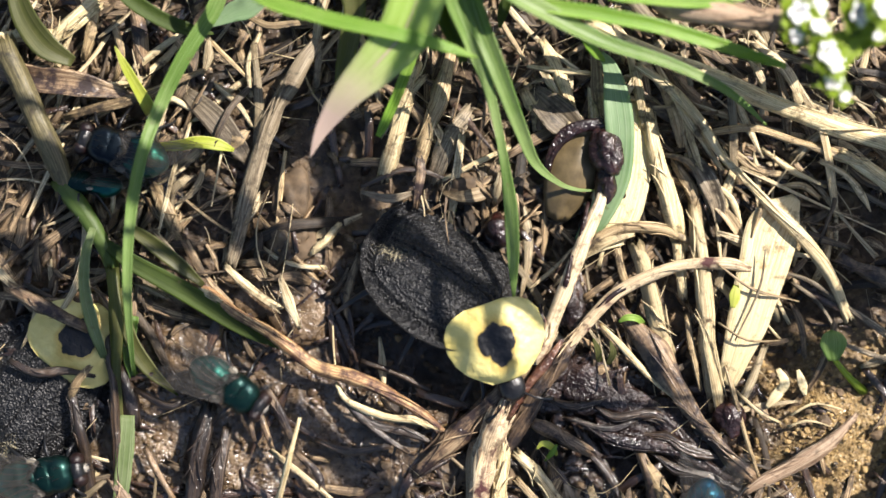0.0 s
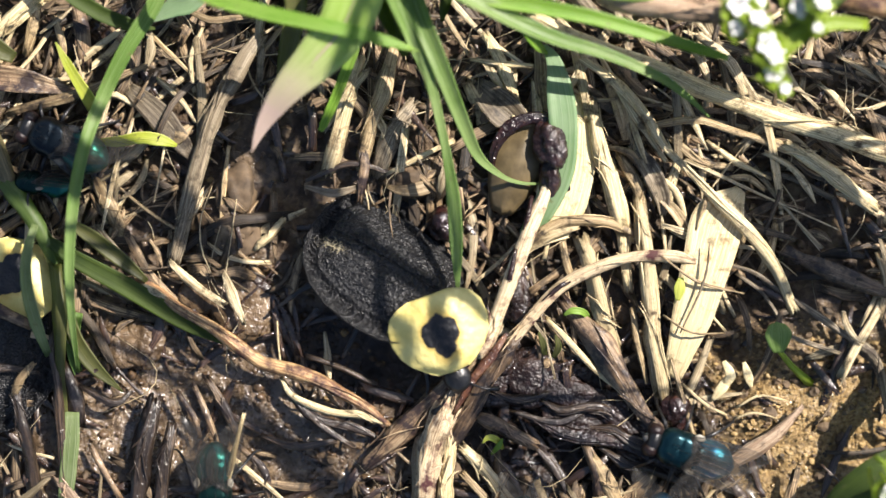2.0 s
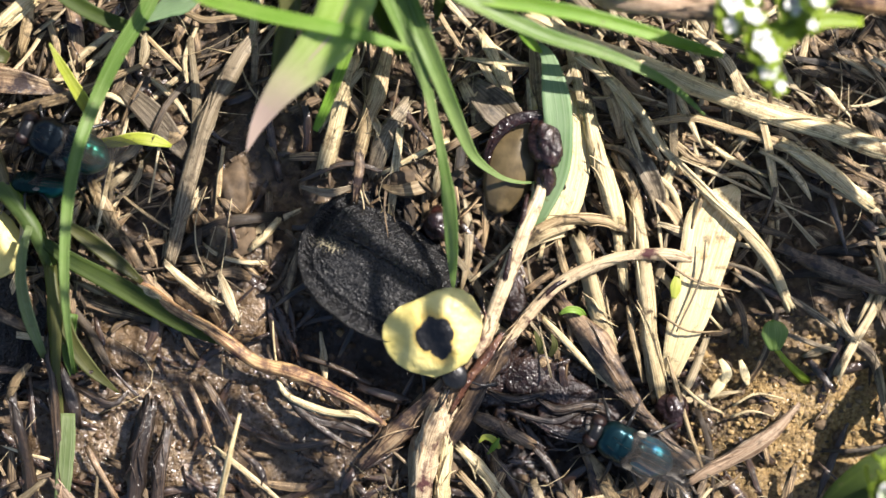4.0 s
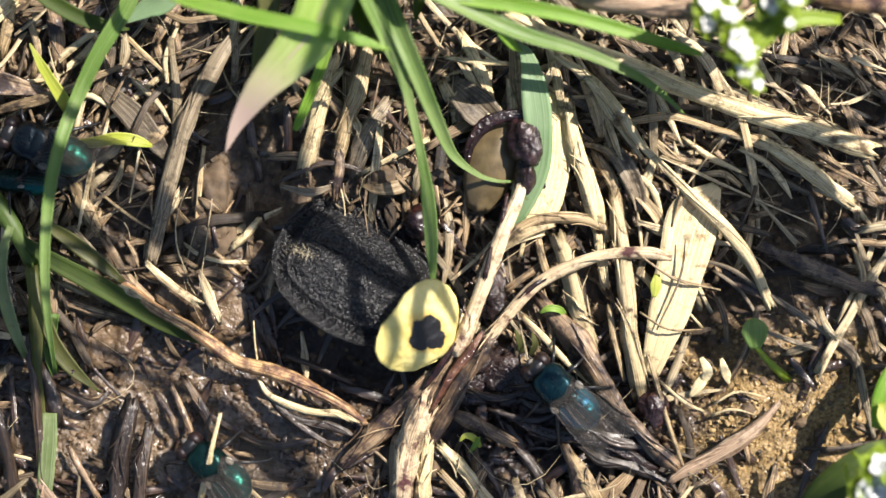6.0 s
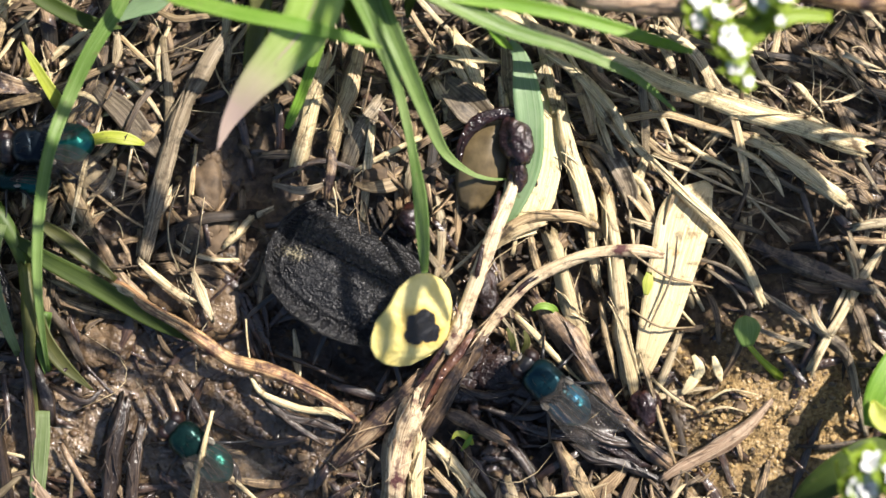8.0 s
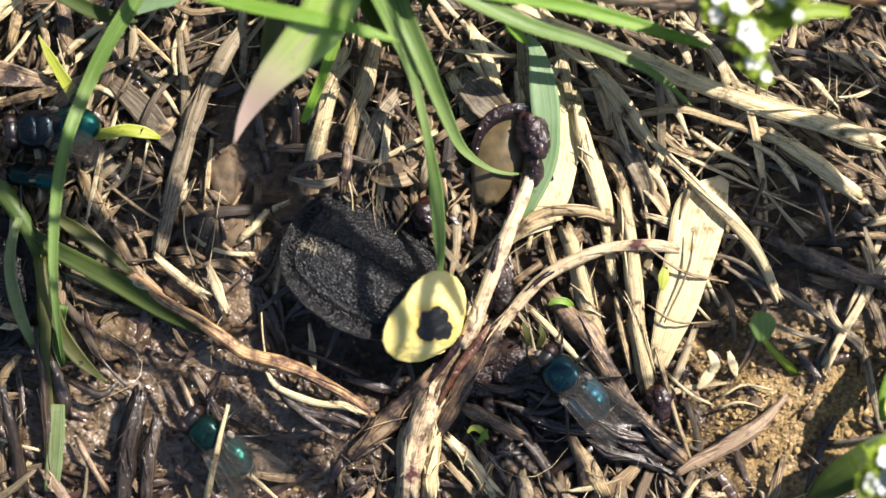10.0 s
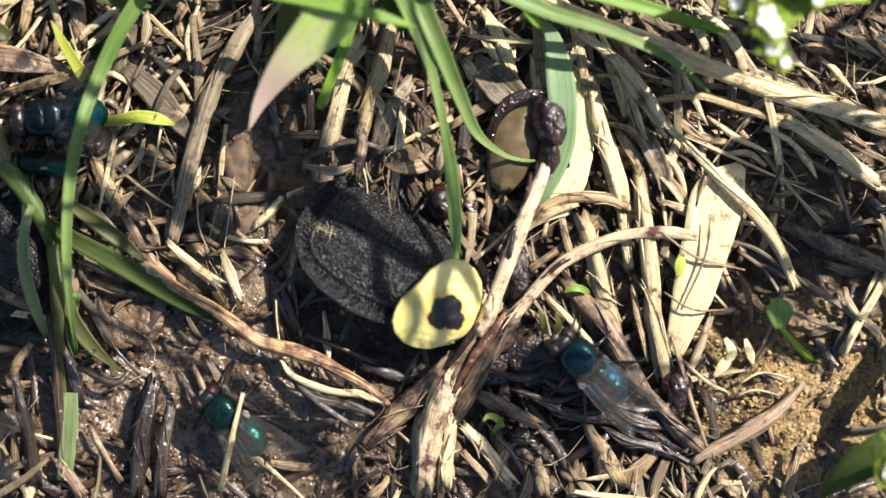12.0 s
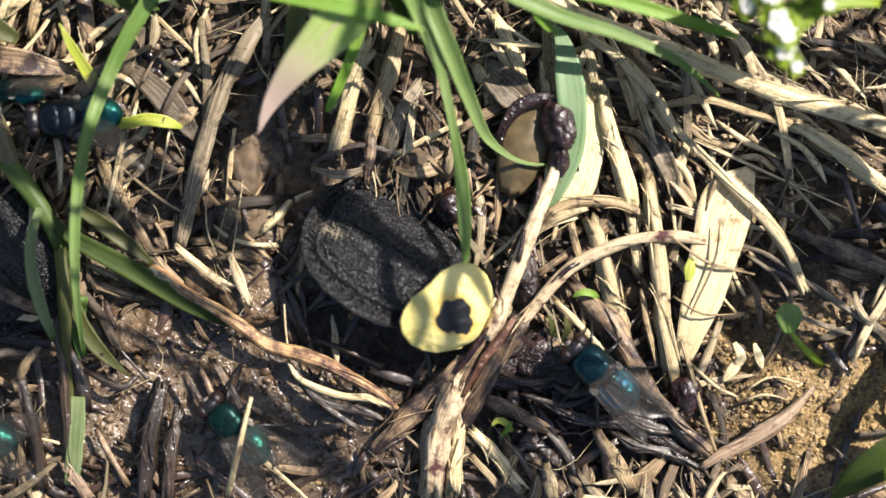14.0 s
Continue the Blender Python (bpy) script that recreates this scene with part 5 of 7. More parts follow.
stalk("straw", [(-32.36, 5.18, 0.5), (-30.8, 2.77, 0.9), (-29.62, 0.38, 0.5)], [1.1, 1.65, 1.1], TAN, "tan straw lying in the litter", "straw", "straws in the litter", flat=0.4)
stalk("straw", [(-30.86, 5.19, 0.8), (-27.9, 2.82, 1), (-25.01, 0.94, 0.7)], [0.32, 0.41, 0.27], TAN, "thin tan stem lying in the litter", "straw", "straws in the litter")
stalk("straw", [(3.79, -1.02, 0.8), (5.39, 1.17, 1.4), (8.25, 2.33, 1.5), (11.17, 2.23, 1.3), (13.92, 1.07, 0.8)], [0.82, 1.19, 1.09, 1, 0.55], TAN, "curved tan straw lying in the litter", "straw", "straws in the litter")
stalk("straw", [(4.48, -0.28, 1), (6.35, 0.95, 1.5), (8.75, 1.71, 1.4)], [0.55, 0.91, 0.46], PALE, "curved pale straw lying in the litter", "straw", "straws in the litter")
stalk("straw", [(6.89, 14.47, 1.2), (8.58, 13.27, 1.4), (10.54, 12.6, 1.2), (12.77, 12.91, 0.8)], [0.32, 0.41, 0.41, 0.23], TAN, "thin tan stem lying in the litter", "straw", "straws in the litter")
blade("dry_leaf", [(13.32, 8.81, 0.8), (14.72, 6.87, 1.3), (15.92, 4.49, 1), (16.12, 2.81, 0.5)], [0.67, 1.63, 1.44, 0.48], GREYTAN, "curled grey leaf lying in the litter", "dry leaf", "dry leaves", fold=0.6)
stalk("straw", [(12.39, 7.84, 0.6), (13.82, 5.42, 1), (14.56, 2.54, 0.6)], [0.83, 1.19, 0.83], TAN, "tan straw lying in the litter", "straw", "straws in the litter", flat=0.5)
stalk("straw", [(17.25, 7.43, 0.6), (16.73, 5.23, 1), (16.49, 3.3, 0.6)], [0.64, 1.01, 0.64], PALE, "short pale straw lying in the litter", "straw", "straws in the litter")
stalk("straw", [(23.9, 3.67, 0.4), (23.35, 1.71, 0.8), (22.75, -0.72, 0.4)], [0.46, 0.55, 0.37], TAN, "tan straw lying in the litter", "straw", "straws in the litter")
stalk("straw", [(25.86, 2.73, 0.4), (25.41, 0.29, 0.8), (24.47, -2.15, 0.4)], [0.73, 0.92, 0.64], TAN, "tan straw lying in the litter", "straw", "straws in the litter")
stalk("straw", [(19.02, -1.26, 0.9), (23.36, -1.77, 1), (27.27, -4.27, 1), (31.72, -7.35, 0.8)], [0.27, 0.37, 0.46, 0.37], GREYTAN, "thin grey stem lying in the litter", "straw", "straws in the litter")
stalk("straw", [(24.94, -2.85, 0.6), (29.71, -5.74, 0.9), (33.57, -8.63, 0.9)], [0.37, 0.64, 0.46], GREYTAN, "grey stem lying in the litter", "straw", "straws in the litter")
stalk("straw", [(26.43, 0.05, 0.4), (30.68, -1.88, 0.9), (35.98, -3.81, 0.9)], [1.19, 1.65, 1.37], BROWN, "brown flat straw lying in the litter", "straw", "straws in the litter", flat=0.4)
stalk("straw", [(32.63, -7.67, 0.8), (34.51, -9.59, 1), (35.5, -13.46, 0.9), (36.3, -16.39, 0.6)], [1.1, 1.01, 0.73, 0.46], GREYTAN, "bent grey stem lying in the litter", "straw", "straws in the litter")
stalk("straw", [(34.61, -0.44, 0.6), (35.23, -2.84, 1), (34.85, -5.75, 0.6)], [0.64, 0.73, 0.55], TAN, "tan straw lying in the litter", "straw", "straws in the litter")
stalk("straw", [(19.11, 18.39, 0.8), (19.33, 15.95, 1), (19.87, 14.55, 0.6)], [0.64, 0.73, 0.46], PALE, "short pale straw lying in the litter", "straw", "straws in the litter")
stalk("straw", [(-33.48, 15.32, 0.6), (-33.56, 18.17, 1), (-34.03, 20.14, 0.7)], [1.19, 1.46, 1.19], BROWN, "brown straw lying in the litter", "straw", "straws in the litter")
stalk("straw", [(-24.34, 19.8, 0.8), (-22.36, 19.05, 1.2), (-19.5, 19.39, 0.9)], [0.55, 0.73, 0.46], TAN, "tan straw lying in the litter", "straw", "straws in the litter")
stalk("straw", [(-15.67, 20.46, 0.6), (-14.64, 18.02, 0.9), (-14.14, 15.64, 0.6)], [0.64, 0.73, 0.55], TAN, "tan straw lying in the litter", "straw", "straws in the litter")
stalk("straw", [(-18.54, 18.48, 0.6), (-18.24, 16.51, 0.9), (-18.47, 14.12, 0.6)], [0.64, 0.82, 0.55], GREYTAN, "grey straw lying in the litter", "straw", "straws in the litter")
stalk("straw", [(-27.67, 17.79, 1), (-26.17, 16.34, 1.2), (-24.5, 14.72, 0.8)], [0.37, 0.55, 0.37], TAN, "thin tan straw lying in the litter", "straw", "straws in the litter")
stalk("stalk", [(3.29, -14.11, 0.5), (7.15, -14.98, 0.8), (9.59, -14.01, 0.5)], [0.46, 0.64, 0.46], WETBROWN, "wet dark fibre lying in the litter", "stalk", "dead stalks")
stalk("stalk", [(-43.64, -3.67, 3), (-41.15, -5.04, 3.4), (-37.55, -6.92, 2.4)], [1.08, 1.35, 0.91], BROWN, "brown stalk in shade", "stalk", "dead stalks")
stalk("carrion_strip", [(3.79, -14.12, 0.3), (8.62, -16.17, 0.8), (12.95, -16.8, 1), (17.42, -19.21, 0.5)], [0.46, 1.28, 1.55, 0.83], SLIME, "strip of dark wet flesh", "carrion", "", flat=0.5, ridges=0.2)
stalk("straw", [(24.3, 6.57, 0.6), (27.14, 6.12, 0.9), (30.51, 4.49, 0.7)], [0.37, 0.64, 0.55], GREYTAN, "grey stem lying in the litter", "straw", "straws in the litter")
stalk("straw", [(21.39, 6.04, 0.6), (23.27, 6.06, 0.9), (24.8, 5.13, 0.6)], [0.46, 0.73, 0.46], TAN, "short tan straw lying in the litter", "straw", "straws in the litter")
stalk("straw", [(17, 9.37, 0.5), (19.37, 7.45, 0.9), (21.87, 7.02, 0.6)], [0.64, 1.01, 0.64], TAN, "short tan straw lying in the litter", "straw", "straws in the litter", flat=0.5)
stalk("straw", [(19.87, 9.16, 0.7), (22.26, 7.49, 1), (25.28, 6.11, 0.6)], [0.37, 0.64, 0.37], PALE, "short pale straw lying in the litter", "straw", "straws in the litter")
stalk("stalk", [(-14.45, 5.46, 0.8), (-10.6, 6.96, 1), (-6.72, 6.07, 0.7)], [0.37, 0.55, 0.37], WETBROWN, "dark stem behind the beetle", "stalk", "dead stalks")
stalk("straw", [(-16.34, 2.05, 0.5), (-17.73, 0.57, 1), (-18.71, -0.41, 0.6)], [0.64, 0.82, 0.46], PALE, "short pale straw lying in the litter", "straw", "straws in the litter")
stalk("stalk", [(-9.67, 8.93, 0.6), (-9.38, 6.48, 1.2), (-9.83, 3.84, 0.8)], [0.73, 1, 0.64], BROWN, "reddish brown stalk behind the beetle", "stalk", "dead stalks")
stalk("stem", [(8.45, 23.96, 5), (10.56, 20.48, 7), (15.03, 19.76, 8), (19.86, 19.1, 8), (23.08, 19.67, 7)], [1.4, 1.84, 2.1, 2.29, 1.84], PINK, "reddish stem of the overhanging plant", "plant stem", "", flat=0.9, ridges=0.03)
stalk("stem", [(31.85, 22.6, 7), (27.98, 19.61, 11), (26.06, 18.61, 11.5), (23.97, 16.85, 11), (23.11, 14.59, 11)], [0.92, 0.98, 0.98, 0.8, 0.63], STEM_GREEN, "green stem carrying white flowers", "plant stem", "", flat=0.9, ridges=0.03)
stalk("stem", [(44.47, -15.49, 0), (37.39, -16.95, 11), (34.88, -18.15, 12), (32.67, -18.15, 12)], [0.97, 0.98, 0.89, 0.53], STEM_GREEN, "green stem carrying white flowers", "plant stem", "", flat=0.9, ridges=0.03)
stalk("stem", [(29.11, 20.18, 8), (32.52, 19.49, 9), (37.07, 18.9, 9)], [1.37, 1.54, 1.54], ORANGE, "orange-green stem of the overhanging plant", "plant stem", "", flat=0.9, ridges=0.03)
blade("grass_shoot", [(30.93, 23.44, 10), (27.08, 19.6, 11), (24.73, 17.69, 11.5), (21.72, 17.26, 11)], [0.8, 1.3, 1.2, 0.2], CALYX, "small green leaf below the white flowers", "grass shoot", "", fold=0.5)
blade("grass_shoot", [(31, 18, 10), (27.11, 17.8, 11), (23.87, 15.44, 11.5), (23.84, 12, 10)], [0.8, 1.3, 1.2, 0.2], CALYX, "small green leaf below the white flowers", "grass shoot", "", fold=0.5)
stalk("stalk", [(1.35, -7.26, 2.5), (-0.02, -9.93, 2.2), (-1.63, -12.72, 1.7), (-2.92, -15.09, 1.3)], [1.27, 1.63, 1.82, 1.82], BROWN, "wet stained lower part of the twig", "stalk", "dead stalks", flat=0.8, ridges=0.12)
stalk("stalk", [(3.44, -7.82, 2.2), (1.78, -10.4, 1.9), (-0.25, -13.98, 1.4), (-2, -17.3, 0.8)], [1.27, 2, 2.01, 1.19], BROWN, "wet fibrous lower part of the bent twig", "stalk", "dead stalks", flat=0.6, ridges=0.2)
stalk("stalk", [(1.79, -6.76, 2.9), (1.03, -8.68, 2.7), (0.3, -10.15, 2.4)], [0.63, 0.9, 0.45], WETBROWN, "dark sticky stain along the twig", "stalk", "dead stalks", flat=0.5)
stalk("stalk", [(2.7, -7.4, 3.2), (1.3, -9.6, 3.1), (-0.3, -11.9, 2.6), (-1.6, -14.1, 2.1)], [0.4, 1.0, 0.8, 0.3], RED_SLIME, "dark red sticky stain on the twig", "sap", "dead stalks", flat=0.45)
stalk("stalk", [(0.4, -8.3, 3.3), (-0.9, -10.3, 2.9), (-2.2, -12.1, 2.2)], [0.3, 0.7, 0.35], SAP, "dark red sticky stain on the twig", "sap", "dead stalks", flat=0.45)
stalk("stalk", [(3.4, -0.3, 3.6), (3.03, -1.97, 3.8), (2.77, -3.39, 3.7)], [0.36, 0.63, 0.36], SAP, "dark red sticky stain on the twig", "sap", "dead stalks", flat=0.5)
stalk("stalk", [(4.73, 4.25, 2.8), (4.36, 2.33, 3), (3.99, 0.89, 3.1)], [0.36, 0.54, 0.27], SAP, "dark red sticky stain on the twig", "sap", "dead stalks", flat=0.5)
stalk("stalk", [(8.18, -2.61, 2.7), (6.99, -3.44, 2.8), (5.83, -4.56, 2.7)], [0.36, 0.54, 0.36], SAP, "dark red sticky stain on the twig", "sap", "dead stalks", flat=0.5)
blade("dry_leaf", [(5.01, 10.47, 1.4), (3.89, 7.86, 1.9), (3.01, 5.23, 1.4), (2.3, 2.83, 0.5)], [2.4, 4.4, 4.03, 1.93], HUSK, "olive-brown husk with a sticky rim", "seed husk", "dry leaves", fold=-0.35, thick=0.3)
stalk("sticky_sap", [(1.26, 6.55, 1.4), (1.63, 8.45, 1.9), (2.78, 9.98, 2.2), (4.29, 10.72, 2.3), (5.73, 10.89, 2.3), (7, 10.05, 2.2), (7.61, 8.73, 2), (7.39, 7.22, 1.6)], [0.55, 0.91, 1.18, 1.18, 1.27, 1.36, 1.27, 0.55], SAP, "dark sticky rim of dried sap", "sap", "", flat=0.7, ridges=0.08)
blade("dry_leaf", [(14.59, 5.69, 0.7), (17.49, 2.58, 1), (19.03, -0.78, 0.8)], [0.48, 0.96, 0.39], TAN, "narrow curled tan leaf scrap", "dry leaf", "dry leaves", fold=0.6)
blade("dry_leaf", [(-2.84, 5.85, 0.6), (-4.3, 4.97, 1.2), (-6.22, 4.7, 1.3), (-7.58, 5.09, 0.7)], [0.29, 1.25, 0.86, 0.29], TAN, "torn tan leaf scrap behind the beetle", "dry leaf", "dry leaves", fold=0.2)
blade("dry_leaf", [(-14.45, 4.98, 0.6), (-12.01, 4.42, 1), (-9.85, 5.05, 0.8)], [0.29, 0.77, 0.29], GREYTAN, "grey leaf scrap behind the beetle", "dry leaf", "dry leaves", fold=0.5)
blade("grass_shoot", [(9.95, -6.25, 0.5), (9.32, -5.5, 1.6), (8.32, -5.36, 1.9), (7.64, -5.76, 1.6)], [0.39, 0.58, 0.57, 0.19], GRASS_BRIGHT, "tiny green shoot among straws", "shoot", "", fold=0.5)
blade("grass_shoot", [(2.63, -17.29, 0.3), (2.06, -16.46, 1.2), (1.31, -16.19, 1.6), (0.84, -16.69, 1.5)], [0.29, 0.58, 0.48, 0.14], GRASS_YELLOW, "tiny yellow-green shoot on the soil", "shoot", "", fold=0.5)
blade("grass_shoot", [(1.66, -17.79, 0.3), (2.23, -16.97, 1), (2.53, -16.34, 1.4)], [0.19, 0.48, 0.19], GRASS_BRIGHT, "tiny green shoot on the soil", "shoot", "", fold=0.5)
blade("grass_shoot", [(6.13, -9.23, 0.4), (5.94, -8.22, 1.2), (5.51, -7.24, 1.5)], [0.39, 0.58, 0.19], GRASS_OLIVE_SHADED, "tiny olive moss shoot", "shoot", "", fold=0.5)
blade("grass_shoot", [(6.86, -9.46, 0.4), (7.24, -8.44, 1.2), (6.96, -7.46, 1.5)], [0.39, 0.58, 0.19], GRASS_OLIVE_SHADED, "tiny olive moss shoot", "shoot", "", fold=0.5)
stalk("stalk", [(-43.64, -9.86, 2.6), (-41.62, -10.76, 3), (-39.3, -10.5, 2.8), (-36.85, -10.99, 2)], [0.54, 0.81, 0.72, 0.36], WETBROWN, "wet dark fibre over the beetle", "stalk", "dead stalks")
stalk("stalk", [(-35.79, -7.89, 1.6), (-35.16, -11.68, 2), (-35, -16.07, 1.2), (-34.55, -21.44, 0.6)], [0.64, 0.82, 0.91, 0.83], WETBROWN, "wet dark upright stalk in mud", "stalk", "dead stalks")
stalk("stalk", [(-33.5, -12.25, 0.6), (-30.53, -13.62, 0.9), (-29.13, -12.65, 0.7)], [0.46, 0.64, 0.37], WETBROWN, "wet dark scrap in mud", "stalk", "dead stalks")
stalk("stalk", [(-17.98, -16.37, 0.5), (-15.04, -17.25, 0.8), (-11.68, -16.74, 0.6)], [0.55, 0.82, 0.46], WETBROWN, "wet dark scrap in mud", "stalk", "dead stalks")
stalk("stalk", [(-15.12, -13.42, 0.5), (-13.14, -15.3, 0.8), (-10.22, -17.2, 0.6)], [0.46, 0.73, 0.46], WETBROWN, "wet dark scrap in mud", "stalk", "dead stalks")
stalk("stalk", [(-19.89, -17.36, 0.5), (-17.91, -19.23, 0.8), (-17.4, -21.66, 0.6)], [0.64, 0.82, 0.64], BROWN, "short brown stalk in mud", "stalk", "dead stalks")
stalk("stalk", [(-14.22, -9.55, 0.3), (-11.3, -10.46, 0.5), (-8.37, -11.88, 0.3)], [0.46, 0.64, 0.37], WETBROWN, "wet dark scrap beside the beetle", "stalk", "dead stalks")
blade("dry_leaf", [(17.51, -2.47, 2.1), (17.36, -3.43, 2.2), (17.25, -4.4, 2.1)], [0.48, 0.95, 0.38], GRASS_YELLOW, "small yellow scrap on the cream leaf", "dry leaf", "dry leaves", fold=0.1)
stalk("stalk", [(5.7, -13.1, 0.5), (7.6, -14, 0.9), (10.51, -13.72, 0.8), (12.51, -14.93, 0.5)], [0.46, 0.92, 1.01, 0.46], WETBROWN, "ragged dark wet fibre", "stalk", "dead stalks", flat=0.45, ridges=0.4, bend=0.2, ragged=1.2)
stalk("stalk", [(9.12, -15.47, 0.5), (11.96, -15.61, 1), (14.4, -16.78, 1), (17.86, -17.26, 0.6)], [0.46, 1.1, 1.19, 0.46], WETBROWN, "ragged dark wet fibre", "stalk", "dead stalks", flat=0.45, ridges=0.4, bend=0.2, ragged=1.2)
stalk("stalk", [(10.6, -16.9, 0.5), (12.97, -18.25, 1), (15.9, -19.18, 0.9), (18.88, -20.63, 0.6)], [0.55, 1.19, 1.28, 0.55], WETBROWN, "ragged dark wet fibre", "stalk", "dead stalks", flat=0.45, ridges=0.4, bend=0.2, ragged=1.2)
stalk("stalk", [(14.14, -14.87, 0.9), (16.27, -16.24, 1.3), (17.8, -18.18, 1)], [0.55, 1, 0.55], WETBROWN, "ragged dark wet fibre", "stalk", "dead stalks", flat=0.45, ridges=0.4, bend=0.2, ragged=1.2)
stalk("stalk", [(1.32, -12.2, 0.5), (3.72, -13.09, 0.9), (6.63, -12.34, 0.7)], [0.46, 0.82, 0.46], WETBROWN, "ragged dark wet fibre", "stalk", "dead stalks", flat=0.45, ridges=0.4, bend=0.2, ragged=1.2)
stalk("stalk", [(5.29, -17, 0.3), (6.99, -18.88, 0.6), (8.26, -21.3, 0.4)], [0.46, 0.73, 0.55], WETBROWN, "dark wet splinter on soil", "stalk", "dead stalks")
stalk("straw", [(13.56, -5.23, 0.6), (14.04, -8.11, 0.9), (14.88, -11.51, 0.5)], [0.46, 0.64, 0.37], TAN, "thin tan straw lying in the litter", "straw", "straws in the litter")
stalk("straw", [(11.69, 7.35, 0.5), (12.65, 3.95, 0.9), (13.49, 0.59, 0.5)], [0.55, 0.73, 0.46], PALE, "thin pale straw lying in the litter", "straw", "straws in the litter")
stalk("straw", [(7.42, 0.97, 0.5), (7.91, -1.44, 0.8), (8.96, -3.85, 0.4)], [0.55, 0.82, 0.55], TAN, "thin tan straw lying in the litter", "straw", "straws in the litter")
stalk("straw", [(5.99, -0.99, 0.5), (6.5, 0.96, 0.9), (7.87, 3.4, 0.5)], [0.37, 0.55, 0.37], PALE, "thin pale straw lying in the litter", "straw", "straws in the litter")
stalk("straw", [(18.8, 1.62, 1.8), (19.45, 3.55, 2), (19.75, 5.49, 1.6)], [0.27, 0.36, 0.23], TAN, "thin tan straw lying in the litter", "straw", "straws in the litter")
stalk("straw", [(21.61, -7.04, 0.5), (19.56, -5.12, 0.9), (18.63, -6.11, 0.8)], [0.23, 0.32, 0.18], PALE, "thin pale root hair", "straw", "straws in the litter")
stalk("straw", [(22.65, -13.56, 0.6), (24.44, -12.51, 1.2), (26.91, -12.97, 1)], [0.23, 0.27, 0.18], PALE, "thin pale root hair", "straw", "straws in the litter")
stalk("straw", [(22.42, -14.53, 0.6), (24.02, -13.98, 1), (26.01, -14.45, 0.8)], [0.23, 0.27, 0.18], PALE, "thin pale root hair", "straw", "straws in the litter")
stalk("straw", [(-14.68, 19.96, 0.8), (-16.57, 18.44, 1.1), (-18.48, 16.03, 0.8)], [0.37, 0.55, 0.37], TAN, "thin tan straw lying in the litter", "straw", "straws in the litter")
stalk("straw", [(-3.08, 20.64, 0.8), (-2.1, 18.68, 1.1), (-0.59, 16.34, 0.7)], [0.37, 0.55, 0.37], TAN, "thin tan straw lying in the litter", "straw", "straws in the litter")
stalk("straw", [(-4.44, 15.32, 0.6), (-3.93, 12.87, 0.9), (-4.36, 10, 0.5)], [0.46, 0.64, 0.37], BROWN, "thin brown straw lying in the litter", "straw", "straws in the litter")
stalk("straw", [(-35.92, 19.13, 0.8), (-35.08, 16.67, 1.2), (-35.6, 14.3, 0.8)], [0.55, 0.82, 0.55], TAN, "tan straw lying in the litter", "straw", "straws in the litter")
stalk("straw", [(-39.71, 14.71, 0.8), (-36.74, 13.76, 1.1), (-33.43, 14.09, 0.8)], [0.37, 0.55, 0.37], PALE, "thin pale straw lying in the litter", "straw", "straws in the litter")
stalk("straw", [(-31.1, 18.25, 0.7), (-29.55, 16.29, 1.1), (-28.84, 13.45, 0.7)], [0.46, 0.64, 0.46], BROWN, "brown straw lying in the litter", "straw", "straws in the litter")
stalk("straw", [(-23.37, 18.38, 0.7), (-24.25, 15.9, 1.1), (-24, 13.05, 0.7)], [0.37, 0.55, 0.37], PALE, "thin pale straw lying in the litter", "straw", "straws in the litter")
stalk("straw", [(25.95, -6.97, 0.6), (28.29, -7.88, 1), (31.26, -8.81, 0.8)], [0.28, 0.46, 0.37], GREYTAN, "thin grey stem lying in the litter", "straw", "straws in the litter")
stalk("straw", [(22.51, -2.18, 0.5), (24.87, -4.07, 0.9), (26.92, -6.95, 0.6)], [0.28, 0.46, 0.37], GREYTAN, "thin grey stem lying in the litter", "straw", "straws in the litter")
stalk("straw", [(15.77, -0.67, 2.6), (18.88, -2.81, 2.5), (22.94, -3.79, 1.6)], [0.18, 0.27, 0.18], TAN, "thin tan straw over the cream leaf", "straw", "straws in the litter")
stalk("straw", [(16.05, -5.69, 2.2), (18.42, -7.11, 2.4), (21.43, -7.16, 1.4)], [0.18, 0.23, 0.14], TAN, "thin tan straw over the cream leaf", "straw", "straws in the litter")
stalk("straw", [(19.79, 0.52, 2.8), (19.34, -2.81, 2.6), (17.51, -7.13, 2)], [0.14, 0.23, 0.14], GREYTAN, "thin grey stem over the cream leaf", "straw", "straws in the litter")
blade("dry_leaf", [(21.48, -9.63, 0.5), (21.99, -10.8, 0.9), (21.38, -12.04, 0.5)], [0.39, 0.87, 0.29], CREAM, "cream leaf scrap on the soil", "dry leaf", "dry leaves", fold=0.15)
stalk("straw", [(10.64, 16.17, 1.2), (13.24, 11.57, 1.6), (16.19, 7.52, 1)], [0.55, 0.82, 0.55], PALE, "pale straw lying under the grass blades", "straw", "straws in the litter")
stalk("straw", [(7.9, 18.36, 1), (9.03, 13.97, 1.5), (9.74, 9.93, 1)], [0.64, 0.91, 0.64], PALE, "pale straw lying under the grass blades", "straw", "straws in the litter")
stalk("straw", [(12.93, 12.11, 0.9), (13.98, 8.7, 1.4), (15.82, 5.11, 0.9)], [0.46, 0.73, 0.55], PALE, "pale straw lying under the grass blades", "straw", "straws in the litter")
stalk("straw", [(10.91, 8.64, 0.8), (13.27, 7.94, 1.3), (15.45, 5.12, 0.8)], [0.37, 0.64, 0.37], TAN, "curled tan straw under the grass blades", "straw", "straws in the litter")
